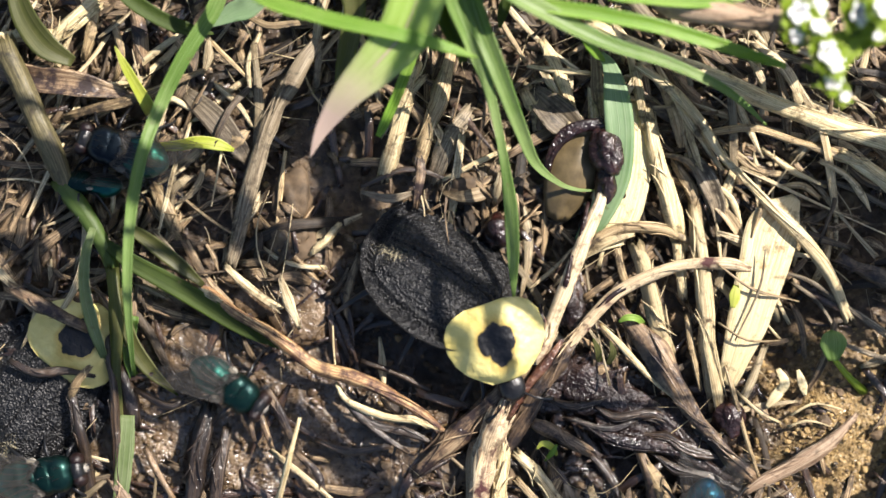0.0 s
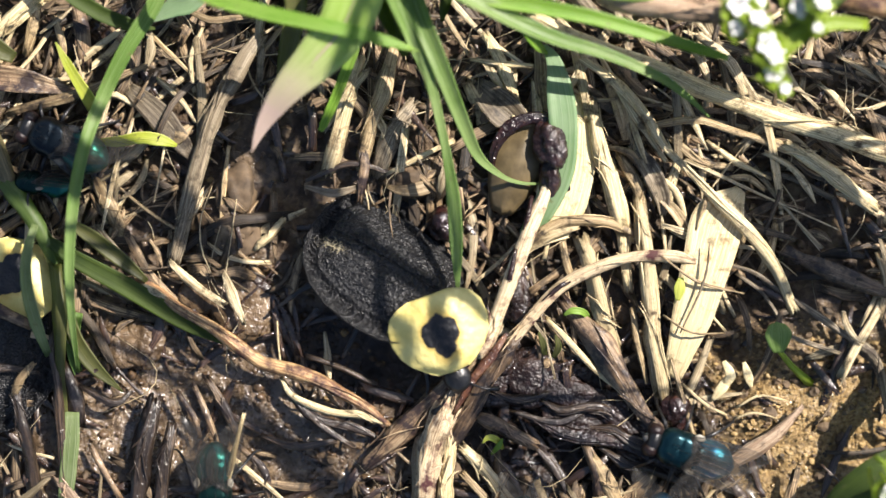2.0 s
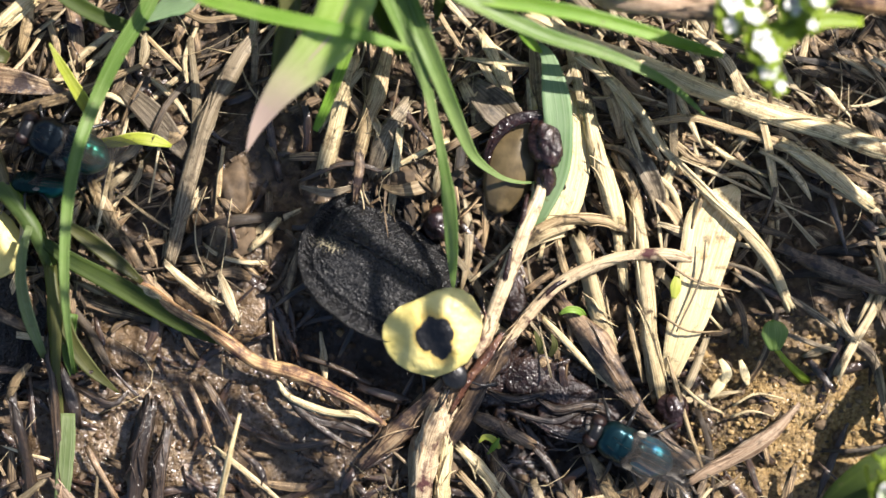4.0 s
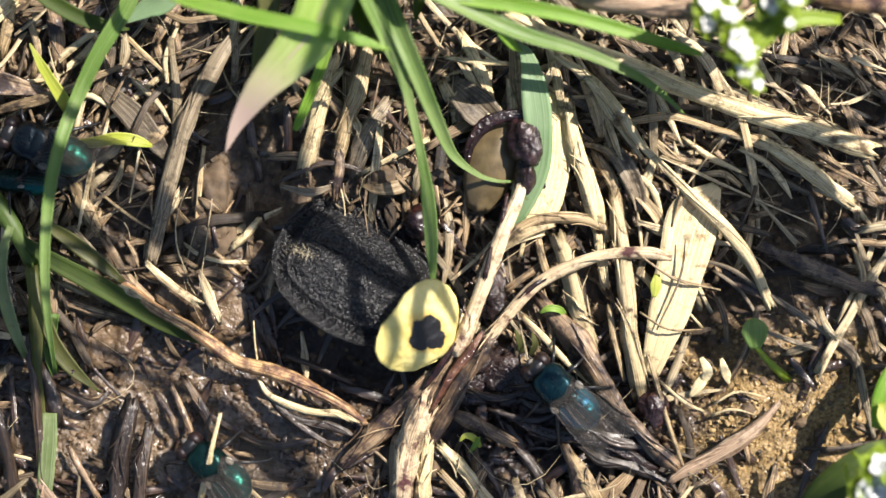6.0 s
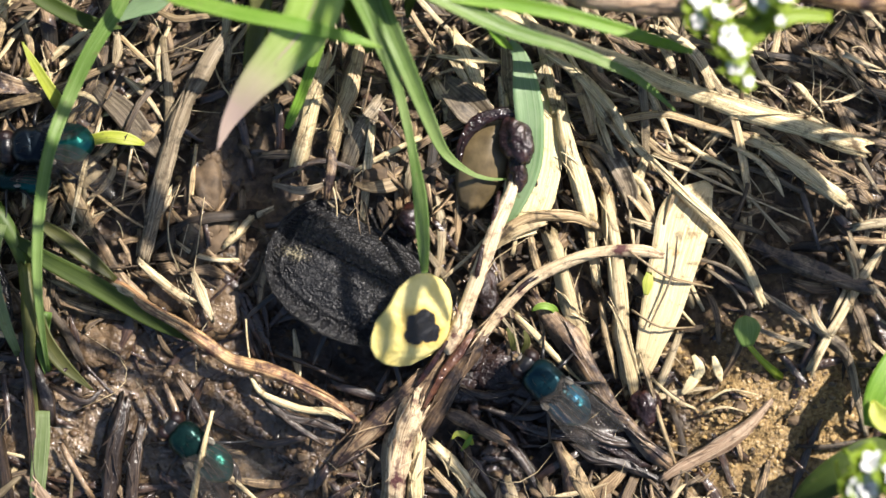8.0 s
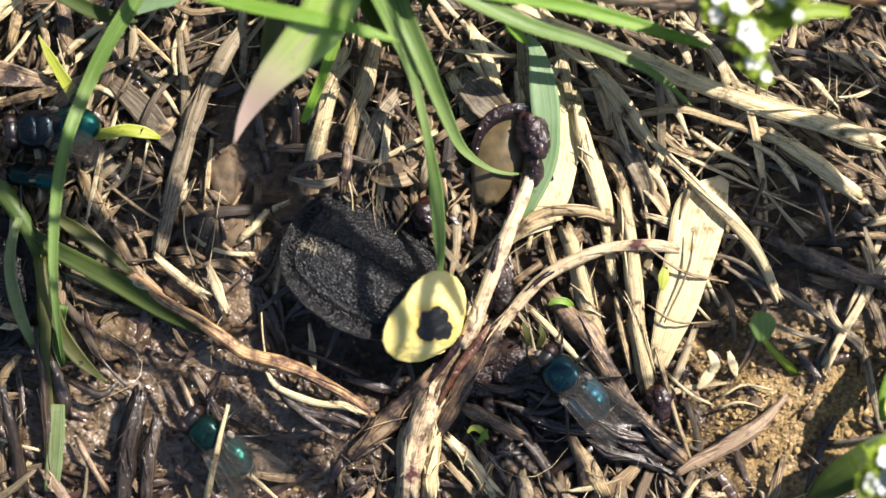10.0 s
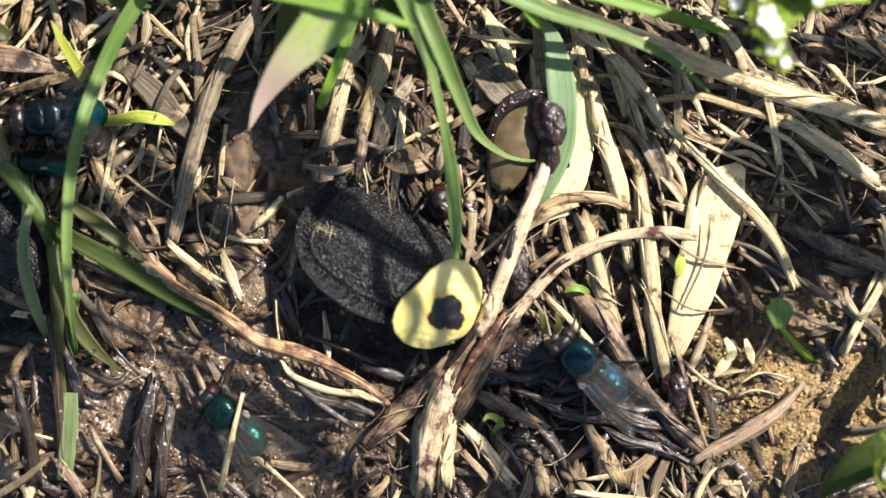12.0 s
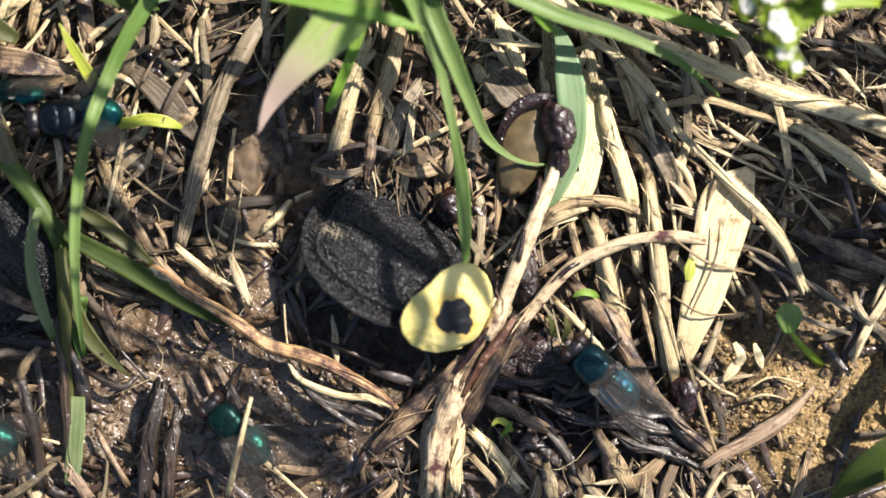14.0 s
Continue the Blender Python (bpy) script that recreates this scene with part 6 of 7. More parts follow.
blade("dry_leaf", [(11.41, 14.07, 0.6), (12.58, 11.62, 1), (12.95, 9.23, 0.6)], [0.77, 1.64, 0.68], TAN, "tan leaf scrap among straws", "dry leaf", "dry leaves", fold=0.3)
stalk("straw", [(14.77, 6.81, 0.8), (17.12, 4.86, 1.3), (18.15, 1.98, 0.8)], [0.37, 0.64, 0.46], PALE, "pale straw beside the cream leaf", "straw", "straws in the litter")
# blades out of view, placed towards the sun to shade beetle, mud and litter
blade("grass_blade", [(40, 95, 0), (35.97, 80.13, 33.48), (29.53, 56.35, 51.3), (23.89, 35.54, 54), (27.36, 33.66, 55), (30.66, 31.78, 56), (33.78, 29.48, 56), (36.66, 26.32, 55), (39.66, 22.87, 54)], [0.5, 0.5, 0.5, 1.6, 2.6, 2.8, 2.8, 2.4, 1], GRASS, "unseen tall blade added to cast shade", "", "", plant=shade_tuft, fold=0.2)
blade("grass_blade", [(8, 94, 0), (14.55, 78.62, 35.96), (25.04, 54.02, 55.1), (34.22, 32.5, 58), (33.93, 29.22, 58), (33.84, 26.04, 58), (35.27, 23.63, 58), (35.57, 19.23, 57)], [0.5, 0.5, 0.5, 0.9, 1.3, 1.4, 1.3, 0.5], GRASS, "unseen tall blade added to cast shade", "", "", plant=shade_tuft, fold=0.2)
blade("grass_blade", [(14, 96, 0), (20.79, 80.34, 37.2), (31.66, 55.28, 57), (41.17, 33.36, 60), (40.16, 29.75, 60), (38.97, 25.69, 60), (40.82, 22.46, 60), (40.55, 17.52, 59)], [0.5, 0.5, 0.5, 0.8, 1.5, 1.6, 1.4, 0.5], GRASS, "unseen tall blade added to cast shade", "", "", plant=shade_tuft, fold=0.2)
blade("grass_blade", [(-75, 50, 0), (-51.45, 42.44, 33.48), (-13.78, 30.33, 51.3), (19.19, 19.74, 54), (22.9, 18.43, 55), (27.12, 16.39, 56), (31.06, 12.81, 56), (32.5, 7.33, 54)], [0.5, 0.5, 0.5, 1, 2.4, 3.2, 3, 1], GRASS, "unseen tall blade added to cast shade", "", "", plant=shade_tuft, fold=0.2)
blade("grass_blade", [(-80, 36, 0), (-59.3, 36.02, 38.44), (-26.17, 36.05, 58.9), (2.81, 36.08, 62), (6.03, 34.29, 63), (7.72, 30.37, 62), (9.23, 24.94, 60)], [0.5, 0.5, 0.5, 2, 4, 4, 1.2], GRASS, "unseen tall blade added to cast shade", "", "", plant=shade_tuft, fold=0.2)
blade("grass_blade", [(-84, 30, 0), (-63.19, 32.79, 37.2), (-29.9, 37.25, 57), (-0.77, 41.15, 60), (6.58, 40.72, 62), (12.4, 38.64, 62), (17.32, 34.3, 60)], [0.5, 0.5, 0.5, 2, 4.4, 4.6, 1.2], GRASS, "unseen tall blade added to cast shade", "", "", plant=shade_tuft, fold=0.2)
blade("grass_blade", [(-70, 60, 0), (-48.96, 55.53, 37.2), (-15.3, 48.38, 57), (14.15, 42.12, 60), (19.31, 39.63, 61), (22.95, 34.78, 60), (25.54, 29.89, 58)], [0.5, 0.5, 0.5, 1.6, 3.4, 3.4, 1], GRASS, "unseen tall blade added to cast shade", "", "", plant=shade_tuft, fold=0.2)
blade("grass_blade", [(42, 97, 0), (38.61, 83.8, 37.2), (33.19, 62.69, 57), (28.44, 44.22, 60), (31.14, 41.67, 61), (32.59, 38.29, 61), (33.94, 34.43, 60)], [0.5, 0.5, 0.5, 1.5, 5, 5.2, 1.5], GRASS, "unseen tall blade added to cast shade", "", "", plant=shade_tuft, fold=0.2)
blade("grass_blade", [(92, 20, 0), (80.38, 20.04, 35.96), (61.78, 20.11, 55.1), (45.51, 20.16, 58), (47.64, 17.83, 59), (48.61, 14.43, 59), (48.42, 9.48, 58)], [0.5, 0.5, 0.5, 1.5, 4.6, 5, 2], GRASS, "unseen tall blade added to cast shade", "", "", plant=shade_tuft, fold=0.2)
blade("grass_blade", [(88, 30, 0), (77.29, 28.38, 18.6), (60.14, 25.78, 28.5), (45.15, 23.51, 30), (48.89, 20.74, 31), (51.39, 16.39, 31), (51.87, 9.91, 29)], [0.5, 0.5, 0.5, 2, 5, 5, 1.5], GRASS, "unseen tall blade added to cast shade", "", "", plant=shade_tuft, fold=0.2)
blade("grass_blade", [(92, 36, 0), (81.38, 33.26, 18.6), (64.38, 28.88, 28.5), (49.51, 25.05, 30), (53.26, 21.78, 31), (56.27, 15.99, 31)], [0.5, 0.5, 0.5, 2, 5, 2], GRASS, "unseen tall blade added to cast shade", "", "", plant=shade_tuft, fold=0.2)
blade("grass_blade", [(90, 24, 0), (79.72, 21.66, 21.08), (63.27, 17.93, 32.3), (48.88, 14.66, 34), (52.35, 10.82, 34), (55.02, 7.86, 33)], [0.5, 0.5, 0.5, 1.6, 3.6, 1], GRASS, "unseen tall blade added to cast shade", "", "", plant=shade_tuft, fold=0.2)
blade("grass_blade", [(-86, 22, 0), (-64.19, 23.99, 37.2), (-29.28, 27.17, 57), (1.26, 29.95, 60), (5.4, 27.74, 61), (7.28, 24.35, 60), (10.67, 19.95, 58)], [0.5, 0.5, 0.5, 2, 5, 5, 1], GRASS, "unseen tall blade added to cast shade", "", "", plant=shade_tuft, fold=0.2)
blade("grass_blade", [(-86, 18, 0), (-62, 21.55, 35.96), (-23.61, 27.24, 55.1), (9.98, 32.21, 58), (14.83, 30.17, 59), (18.41, 28.15, 59), (22.39, 25, 58)], [0.5, 0.5, 0.5, 0.8, 1.5, 1.5, 0.8], GRASS, "unseen tall blade added to cast shade", "", "", plant=shade_tuft, fold=0.2)
blade("grass_blade", [(96, 60, 0), (86.03, 53.96, 21.08), (70.08, 44.29, 32.3), (56.12, 35.83, 34), (60.29, 34.47, 35), (63.69, 32.53, 35), (66.8, 29.52, 34)], [0.5, 0.5, 0.5, 1, 2.6, 2.8, 2], GRASS, "unseen tall blade added to cast shade", "", "", plant=shade_tuft, fold=0.2)
blade("grass_blade", [(94, 36, 0), (84.02, 31.54, 19.84), (68.06, 24.4, 30.4), (54.1, 18.16, 32), (58.27, 16.8, 33), (61.38, 13.79, 32)], [0.5, 0.5, 0.5, 2, 4.6, 2], GRASS, "unseen tall blade added to cast shade", "", "", plant=shade_tuft, fold=0.2)



SPROUT = [(28.81, -11.32, 0.1), (27.15, -9.91, 1.2), (25.73, -8.42, 2.2)]
LUMPS = [
    (6.35, 8.7, 2.2, 1.46, 2.52, 1.3, SAP, "glossy dark drop of sap on the twig end", "sap", 10),
    (6.32, 6.13, 1.9, 0.87, 1.65, 0.9, SAP, "sticky dark sap on the twig end", "sap", 0),
    (7.08, 5.4, 1.2, 0.97, 0.49, 0.6, SAP, "sticky dark sap at the twig end", "sap", -20),
    (5.24, -11.22, -0.1, 3.11, 2.33, 0.9, SLIME, "wet purple-brown clump of carrion", "carrion", 20),
    (2.02, -9.3, 0.2, 1.94, 1.46, 1.2, SLIME, "wet purple-brown clump of carrion", "carrion", -30),
    (14.35, -16.92, -0.2, 3.88, 1.94, 0.9, SLIME, "wet dark mass of carrion", "carrion", -25),
    (9.69, -15.05, -0.2, 3.88, 1.46, 0.7, SLIME, "wet dark mass of carrion", "carrion", -15),
    (-20.17, -5.31, -0.45, 3.2, 3.11, 0.55, SLIME_TAN, "brown glistening clump of wet slime", "carrion", 10),
    (-22.63, -3.64, -0.4, 2.43, 1.94, 0.5, SLIME_TAN, "brown glistening clump of wet slime", "carrion", 50),
    (-30.82, -8.88, -0.4, 2.91, 1.75, 0.55, SLIME_TAN, "brown glistening clump of wet slime", "carrion", 10),
    (-28.39, -8.36, -0.4, 2.43, 1.75, 0.55, SLIME_TAN, "brown glistening clump of wet slime", "carrion", 70),
    (-2.77, 1.78, 0.4, 1.26, 1.46, 1.4, SAP, "dark red wet lump beside the beetle", "carrion", 0),
    (7.69, -12.4, -0.1, 3.4, 1.65, 0.8, SLIME, "wet dark mass of carrion", "carrion", -10),
    (12.1, -14.03, -0.1, 2.91, 1.46, 0.9, SLIME, "wet dark mass of carrion", "carrion", -35),
    (1.36, -11.77, -0.2, 2.91, 1.75, 0.7, SLIME, "wet dark mass of carrion", "carrion", 10),
    (3.62, -4.41, 0.6, 1.26, 1.94, 1, SLIME, "wet dark clump under the twigs", "carrion", 0),
    (-38.09, -5.09, 0, 2.18, 1.21, 0.9, SLIME_TAN, "wet brown clump of slime", "carrion", 0),
    (17.33, -13.88, 0.6, 1.26, 1.65, 1, SAP, "dark shiny wet lump", "carrion", 0),
    (-5.73, 5.39, 0, 2.67, 1.46, 1.2, CRUMB, "brown clod of soil behind the beetle", "soil clod", 0),
    (-20.39, 4.42, 0, 1.65, 2.43, 1.4, CRUMB, "brown clod of soil", "soil clod", 0),
    (-20.24, 1.02, 0, 2.14, 1.94, 1, CRUMB, "brown clod of soil", "soil clod", 30),
]
FLORETS = [(19.9, 19.2, 12, 1.0), (19.7, 17.2, 12, 0.75), (21.4, 17.4, 12.5, 0.9), (21.9, 16.0, 12.5, 1.0), (22.4, 14.8, 12.5, 0.9), (22.9, 13.5, 12, 0.8), (23.8, 12.7, 11, 0.6), (23.5, 15.6, 11, 0.6), (24.4, 19.2, 12, 1.1), (25.8, 19.0, 13, 1.0), (26.4, 17.2, 12, 0.5), (21.4, 19.8, 11, 0.9), (33.33, -17.49, 12, 1.1), (31.78, -18.95, 12, 1.0), (33.0, -19.2, 12, 1.0), (35.05, -18.45, 13, 1.2)]
# ---- small plants, sap and carrion ----
def sprout():
    ob = holder("seedling", pose(*[c * MM for c in SPROUT[0]]), "tiny green seedling with one round leaf", "seedling")
    base = np.array(SPROUT[0])
    v, f, uv = tube_arrays([tuple(np.array(p) - base) for p in SPROUT], [0.7, 0.55, 0.5], flat=0.9, sides=8, ridges=0.02, seed=3)
    part("stem", mesh_of("stem", v, f, CALYX, uv), ob)
    tip = np.array(SPROUT[-1]) - base
    path = [tuple(tip + np.array(d)) for d in ((0.1, -0.3, 0), (0.0, 0.6, 0.25), (-0.05, 1.3, 0.35), (-0.1, 1.9, 0.2), (-0.12, 2.2, 0.0))]
    v, f, uv = blade_arrays(path, [0.9, 1.9, 2.25, 1.6, 0.4], fold=0.12, thick=0.25, seed=4)
    part("leaf", mesh_of("leaf", v, f, GRASS, uv), ob, "round green leaf")


def floret(x, y, z, heading, tilt, size, seed):
    """A small white flower in its green cup."""
    r = np.random.RandomState(seed)
    ob = holder("white_flower", holder_at(x, y, z, heading, tilt) @ Matrix.Scale(size, 4), "small white flower in a green cup", "flower", "white flowers of the overhanging plant")
    for k in range(5):
        a = 2 * math.pi * k / 5
        d = np.array((math.cos(a), math.sin(a), 0))
        v, f, uv = blade_arrays([tuple(d * q + np.array((0, 0, h))) for q, h in ((0.1, 0), (0.35, 0.6), (0.6, 1.0), (0.95, 1.15))], [0.3, 0.7, 0.8, 0.4], fold=0.2, thick=0.12, seed=seed + k, steps=8, across=5)
        part("petal", mesh_of("petal", v, f, PETAL, uv), ob)
        d = np.array((math.cos(a + 0.6), math.sin(a + 0.6), 0))
        v, f, uv = blade_arrays([tuple(d * q + np.array((0, 0, h))) for q, h in ((0.1, -0.4), (0.7, 0.0), (1.2, 0.5), (1.7, 0.9))], [0.8, 1.5, 1.3, 0.2], fold=0.3, thick=0.15, seed=seed + k + 9, steps=8, across=5)
        part("sepal", mesh_of("sepal", v, f, CALYX, uv), ob)
    v, f, uv = tube_arrays([(0, 0, 0), (0.3, 0.2, -1.2), (0.9, 1.2, -2.6)], [0.5, 0.4, 0.4], flat=1.0, sides=6, seed=seed)
    part("stalk", mesh_of("stalk", v, f, CALYX, uv), ob)


def lump(name, at, size, material, label, category, seed, lumps=0.3, turn=0.0, rings=26, segs=36):
    v, f = blob_arrays(size, seed, lumps, 1.0, rings, segs)
    ob = new(name, mesh_of(name, v, f, material))
    ob.matrix_world = holder_at(*at, turn)
    return tagged(ob, label, category)


sprout()
for i, (x, y, z, a, b, c, mat, label, cat, turn) in enumerate(LUMPS):
    lump("sap_drop" if mat is SAP else "wet_clump" if mat in (SLIME, SLIME_TAN) else "soil_clod", (x, y, z), (a, b, c), mat, label, cat, 40 + i * 3, 0.25 if mat is SAP else 0.32, turn)
for i, (x, y, z, s) in enumerate(FLORETS):
    floret(x, y, z, 30.0 + (i * 47 % 120) - 60, 12.0 + (i * 13 % 30), s, 70 + i)


# ---- litter too fine to count ----
def density_dry(x, y):
    if ((x + 8) / 7.0) ** 2 + ((y + 3) / 6.0) ** 2 < 1:
        return 0.0
    if ((x + 6.5) / 9.0) ** 2 + ((y + 9.5) / 4.0) ** 2 < 1:
        return 0.02
    if ((x + 17) / 9.0) ** 2 + ((y - 7) / 6.5) ** 2 < 1:
        return 0.22
    mud = ((x + 23) / 17) ** 2 + ((y + 15) / 10) ** 2
    if mud < 1:
        return 0.08
    if ((x - 9) / 11) ** 2 + ((y + 15.5) / 5.0) ** 2 < 1:
        return 0.04
    if ((x - 30.0) / 9) ** 2 + ((y + 15.5) / 6.5) ** 2 < 1:
        return 0.08
    if ((x - 27.0) / 9) ** 2 + ((y + 9.0) / 6.0) ** 2 < 1:
        return 0.22
    if x > 24 and y < 6:
        return 0.45
    return 0.95 if y > -4 or x > 12 else 0.4


def density_wet(x, y):
    if ((x + 6.5) / 9.0) ** 2 + ((y + 9.5) / 4.0) ** 2 < 1:
        return 0.05
    if ((x + 8) / 6.5) ** 2 + ((y + 3) / 5.5) ** 2 < 1:
        return 0.0
    if ((x + 23) / 13) ** 2 + ((y + 15.5) / 7) ** 2 < 1:
        return 0.2
    return 0.9 if y < -6 and x < 20 else 0.25


def lie(x, y):
    """How the litter lies: fanned out from the grass tuft, crosswise to the right."""
    if x > 16 and y > 2:
        return -35.0, 35.0
    if y > 0:
        return math.degrees(math.atan2(y - 40, x + 2)) + 8, 32.0
    if x < -5:
        return -45.0, 55.0
    return -60.0, 50.0


heap("dry_litter", LITTER, "tangled brown scraps of dead grass", 1000, 3, (-50, 50, -30, 36, density_dry), (2, 9), (0.25, 1.5), lie, lift=(-0.2, 1.1), curl=0.3, flat=0.14)
heap("straw_litter", LITTER_PALE, "bleached scraps of straw on the soil", 430, 4, (-50, 50, -30, 36, density_dry), (2, 10), (0.25, 1.4), lie, lift=(0.2, 1.8), curl=0.25, flat=0.16)
heap("broken_litter", LITTER, "short broken chips of dead grass and bark", 1500, 14, (-50, 50, -30, 36, density_dry), (0.5, 2.4), (0.2, 1.1), lambda x, y: (0.0, 90.0), lift=(-0.1, 0.9), curl=0.3, sides=6, steps=4, flat=0.3)
heap("wet_litter", LITTER_WET, "black wet scraps of rotten grass", 460, 5, (-48, 40, -30, 30, density_wet), (1.5, 8), (0.3, 1.4), lambda x, y: (-50.0, 60.0), lift=(-0.2, 0.6), flat=0.3)
heap("root_fibres", LITTER_PALE, "fine pale root hairs and fibres", 300, 6, (-46, 48, -28, 32, density_dry), (2, 9), (0.05, 0.2), lambda x, y: (0.0, 90.0), lift=(0.2, 1.6), curl=1.0, sides=4)


def crumbs(name, material, label, n, seed, sizes, density, smooth=False):
    r = np.random.RandomState(seed)
    V, F, base, made = [], [], 0, 0
    while made < n:
        x, y = r.uniform(-48, 48), r.uniform(-29, 32)
        if r.rand() > density(x, y):
            continue
        made += 1
        s = r.uniform(*sizes) * (0.5 + r.rand() ** 3 * 1.6)
        v, f = blob_arrays((s, s * r.uniform(0.6, 1.1), s * r.uniform(0.5, 0.9)), r.randint(1000), 0.5, 1.0, 6, 8)
        V.append(v + np.array((x, y, float(height(np.array(x), np.array(y))) + s * 0.25)) * MM)
        F.extend([tuple(q + base for q in t) for t in f])
        base += len(v)
    tagged(new(name, mesh_of(name, np.vstack(V), F, material, smooth=smooth)), label, "soil crumbs", kind="stuff")


crumbs("soil_crumbs", CRUMB, "loose crumbs of brown soil", 2200, 8, (0.12, 0.5), lambda x, y: 0.25 if ((x + 23) / 16) ** 2 + ((y + 15) / 10) ** 2 < 1 else 0.9)

crumbs("grit", GRIT, "gritty ochre and pale grains of dry soil", 2600, 21, (0.05, 0.17), lambda x, y: 0.95 if ((x - 28) / 10.5) ** 2 + ((y + 13.5) / 8.0) ** 2 < 1 else 0.01)


def wet_places(x, y):
    """Where the ground is wet: the mud, a patch above the long twig, the carrion under the crossed twigs."""
    spots = ((-23, -15, 16, 9), (-14, -4.5, 6, 4), (12, -13, 8, 4.5), (20, -17, 6, 4), (-12, -16, 8, 5))
    return 1.0 if min(((x - a) / c) ** 2 + ((y - b) / d) ** 2 for a, b, c, d in spots) < 1 else 0.02


crumbs("wet_crumbs", WET_BEAD, "glistening wet beads and crumbs in the mud", 2200, 9, (0.07, 0.24), wet_places, True)


def motions():
    walk(beetle, [
        (0, holder_at(-8.43, -2.64, -0.2, -32, 0, -27)), (1.5, holder_at(-8.39, -2.56, -0.2, -32, 0, -27)),
        (2.5, holder_at(-8.55, -2.42, -0.2, -32, 0, -27)), (5, holder_at(-8.46, -2.48, -0.2, -31, 0, -27)),
        (5.5, holder_at(-8.49, -2.56, -0.2, -30, 0, -27)), (6, holder_at(-8.94, -2.91, -0.2, -29, 0, -27)),
        (6.5, holder_at(-8.62, -3.16, -0.2, -28, 0, -27)), (7.5, holder_at(-8.82, -3.14, -0.2, -28, 0, -27)),
        (8.2, holder_at(-8.83, -3.15, -0.2, -28, 0, -27)), (10.5, holder_at(-8.96, -3.10, -0.2, -29, 0, -27)),
        (11, holder_at(-8.97, -2.96, -0.2, -29, 0, -27)), (12.5, holder_at(-8.88, -2.80, -0.2, -30, 0, -27)),
        (14, holder_at(-9.19, -2.71, -0.2, -31, 0, -27)),
    ])
    walk(beetle_two, [
        (0, holder_at(-42.65, -13.6, -1.6, 52, 6)), (0.6, holder_at(-42.88, -13.28, -1.6, 50, 6)),
        (0.8, holder_at(-43.1, -11.95, -1.6, 42, 6)), (0.9, holder_at(-43.57, -8.4, -1.6, -5, 6)),
        (1, holder_at(-42.8, -7.92, -1.6, -17, 6)), (1.3, holder_at(-42.77, -8.12, -1.6, -5, 6)),
        (1.4, holder_at(-42.81, -8.63, -1.6, 20, 6)), (1.5, holder_at(-42.12, -10.85, -1.6, 55, 6)),
        (1.6, holder_at(-41.72, -10.19, -1.6, 65, 6)), (1.8, holder_at(-41.64, -9.88, -1.6, 70, 6)),
        (2.2, holder_at(-41.33, -9.51, -1.6, 74, 6)), (2.5, holder_at(-41.66, -8.47, -1.6, 76, 6)),
        (5, holder_at(-42.48, -6.57, -1.6, 100, 6)), (6.5, holder_at(-43.21, -5.27, -1.6, 115, 6)),
        (8, holder_at(-42.91, -5.38, -1.6, 122, 6)), (10.5, holder_at(-41.87, -3.74, -1.6, 130, 6)),
        (12.5, holder_at(-41.28, -3.4, -1.6, 130, 6)), (14, holder_at(-40.86, -2.98, -1.6, 130, 6)),
    ])
    walk(fly_resting, [
        (0, holder_at(-34.44, 8.01, 0, 163, 0)),
        (0.5, holder_at(-34.18, 8.00, 0, 161, 0)),
        (1, holder_at(-34.21, 8.45, 0, 157, 0)),
        (1.5, holder_at(-34.92, 8.42, 0, 156, 0)),
        (2.5, holder_at(-34.14, 8.10, 0, 157, 0)),
        (5, holder_at(-34.00, 8.38, 0, 157, 0)),
        (5.9, holder_at(-33.94, 8.05, 0, 157, 0)),
        (6.2, holder_at(-33.35, 8.01, 0, 168, 0)),
        (6.5, holder_at(-31.36, 8.45, 0, 176, 0)),
        (7, holder_at(-32.86, 8.24, 0, 176, 0)),
        (7.4, holder_at(-33.41, 8.00, 0, 178, 0)),
        (8, holder_at(-33.22, 8.24, 0, 184, 0)),
        (10.5, holder_at(-34.39, 9.11, 0, 185, 0)),
        (11.5, holder_at(-34.57, 8.77, 0, 185, 0)),
        (12.5, holder_at(-34.63, 8.98, 0, 185, 0)),
        (13.5, holder_at(-35.15, 8.95, 0, 186, 0)),
        (14, holder_at(-33.99, 9.08, 0, 186, 0)),
    ])
    for s, wing in zip((1, -1), FLY_WINGS[fly_resting.name]):
        walk(wing, [(t, wing_hinge(s, a)) for t, a in ((0, 9), (5.6, 9), (6.0, 12), (6.3, 28), (6.6, 34), (7.0, 22), (7.5, 33), (8.2, 30), (10.3, 32), (14, 33))])
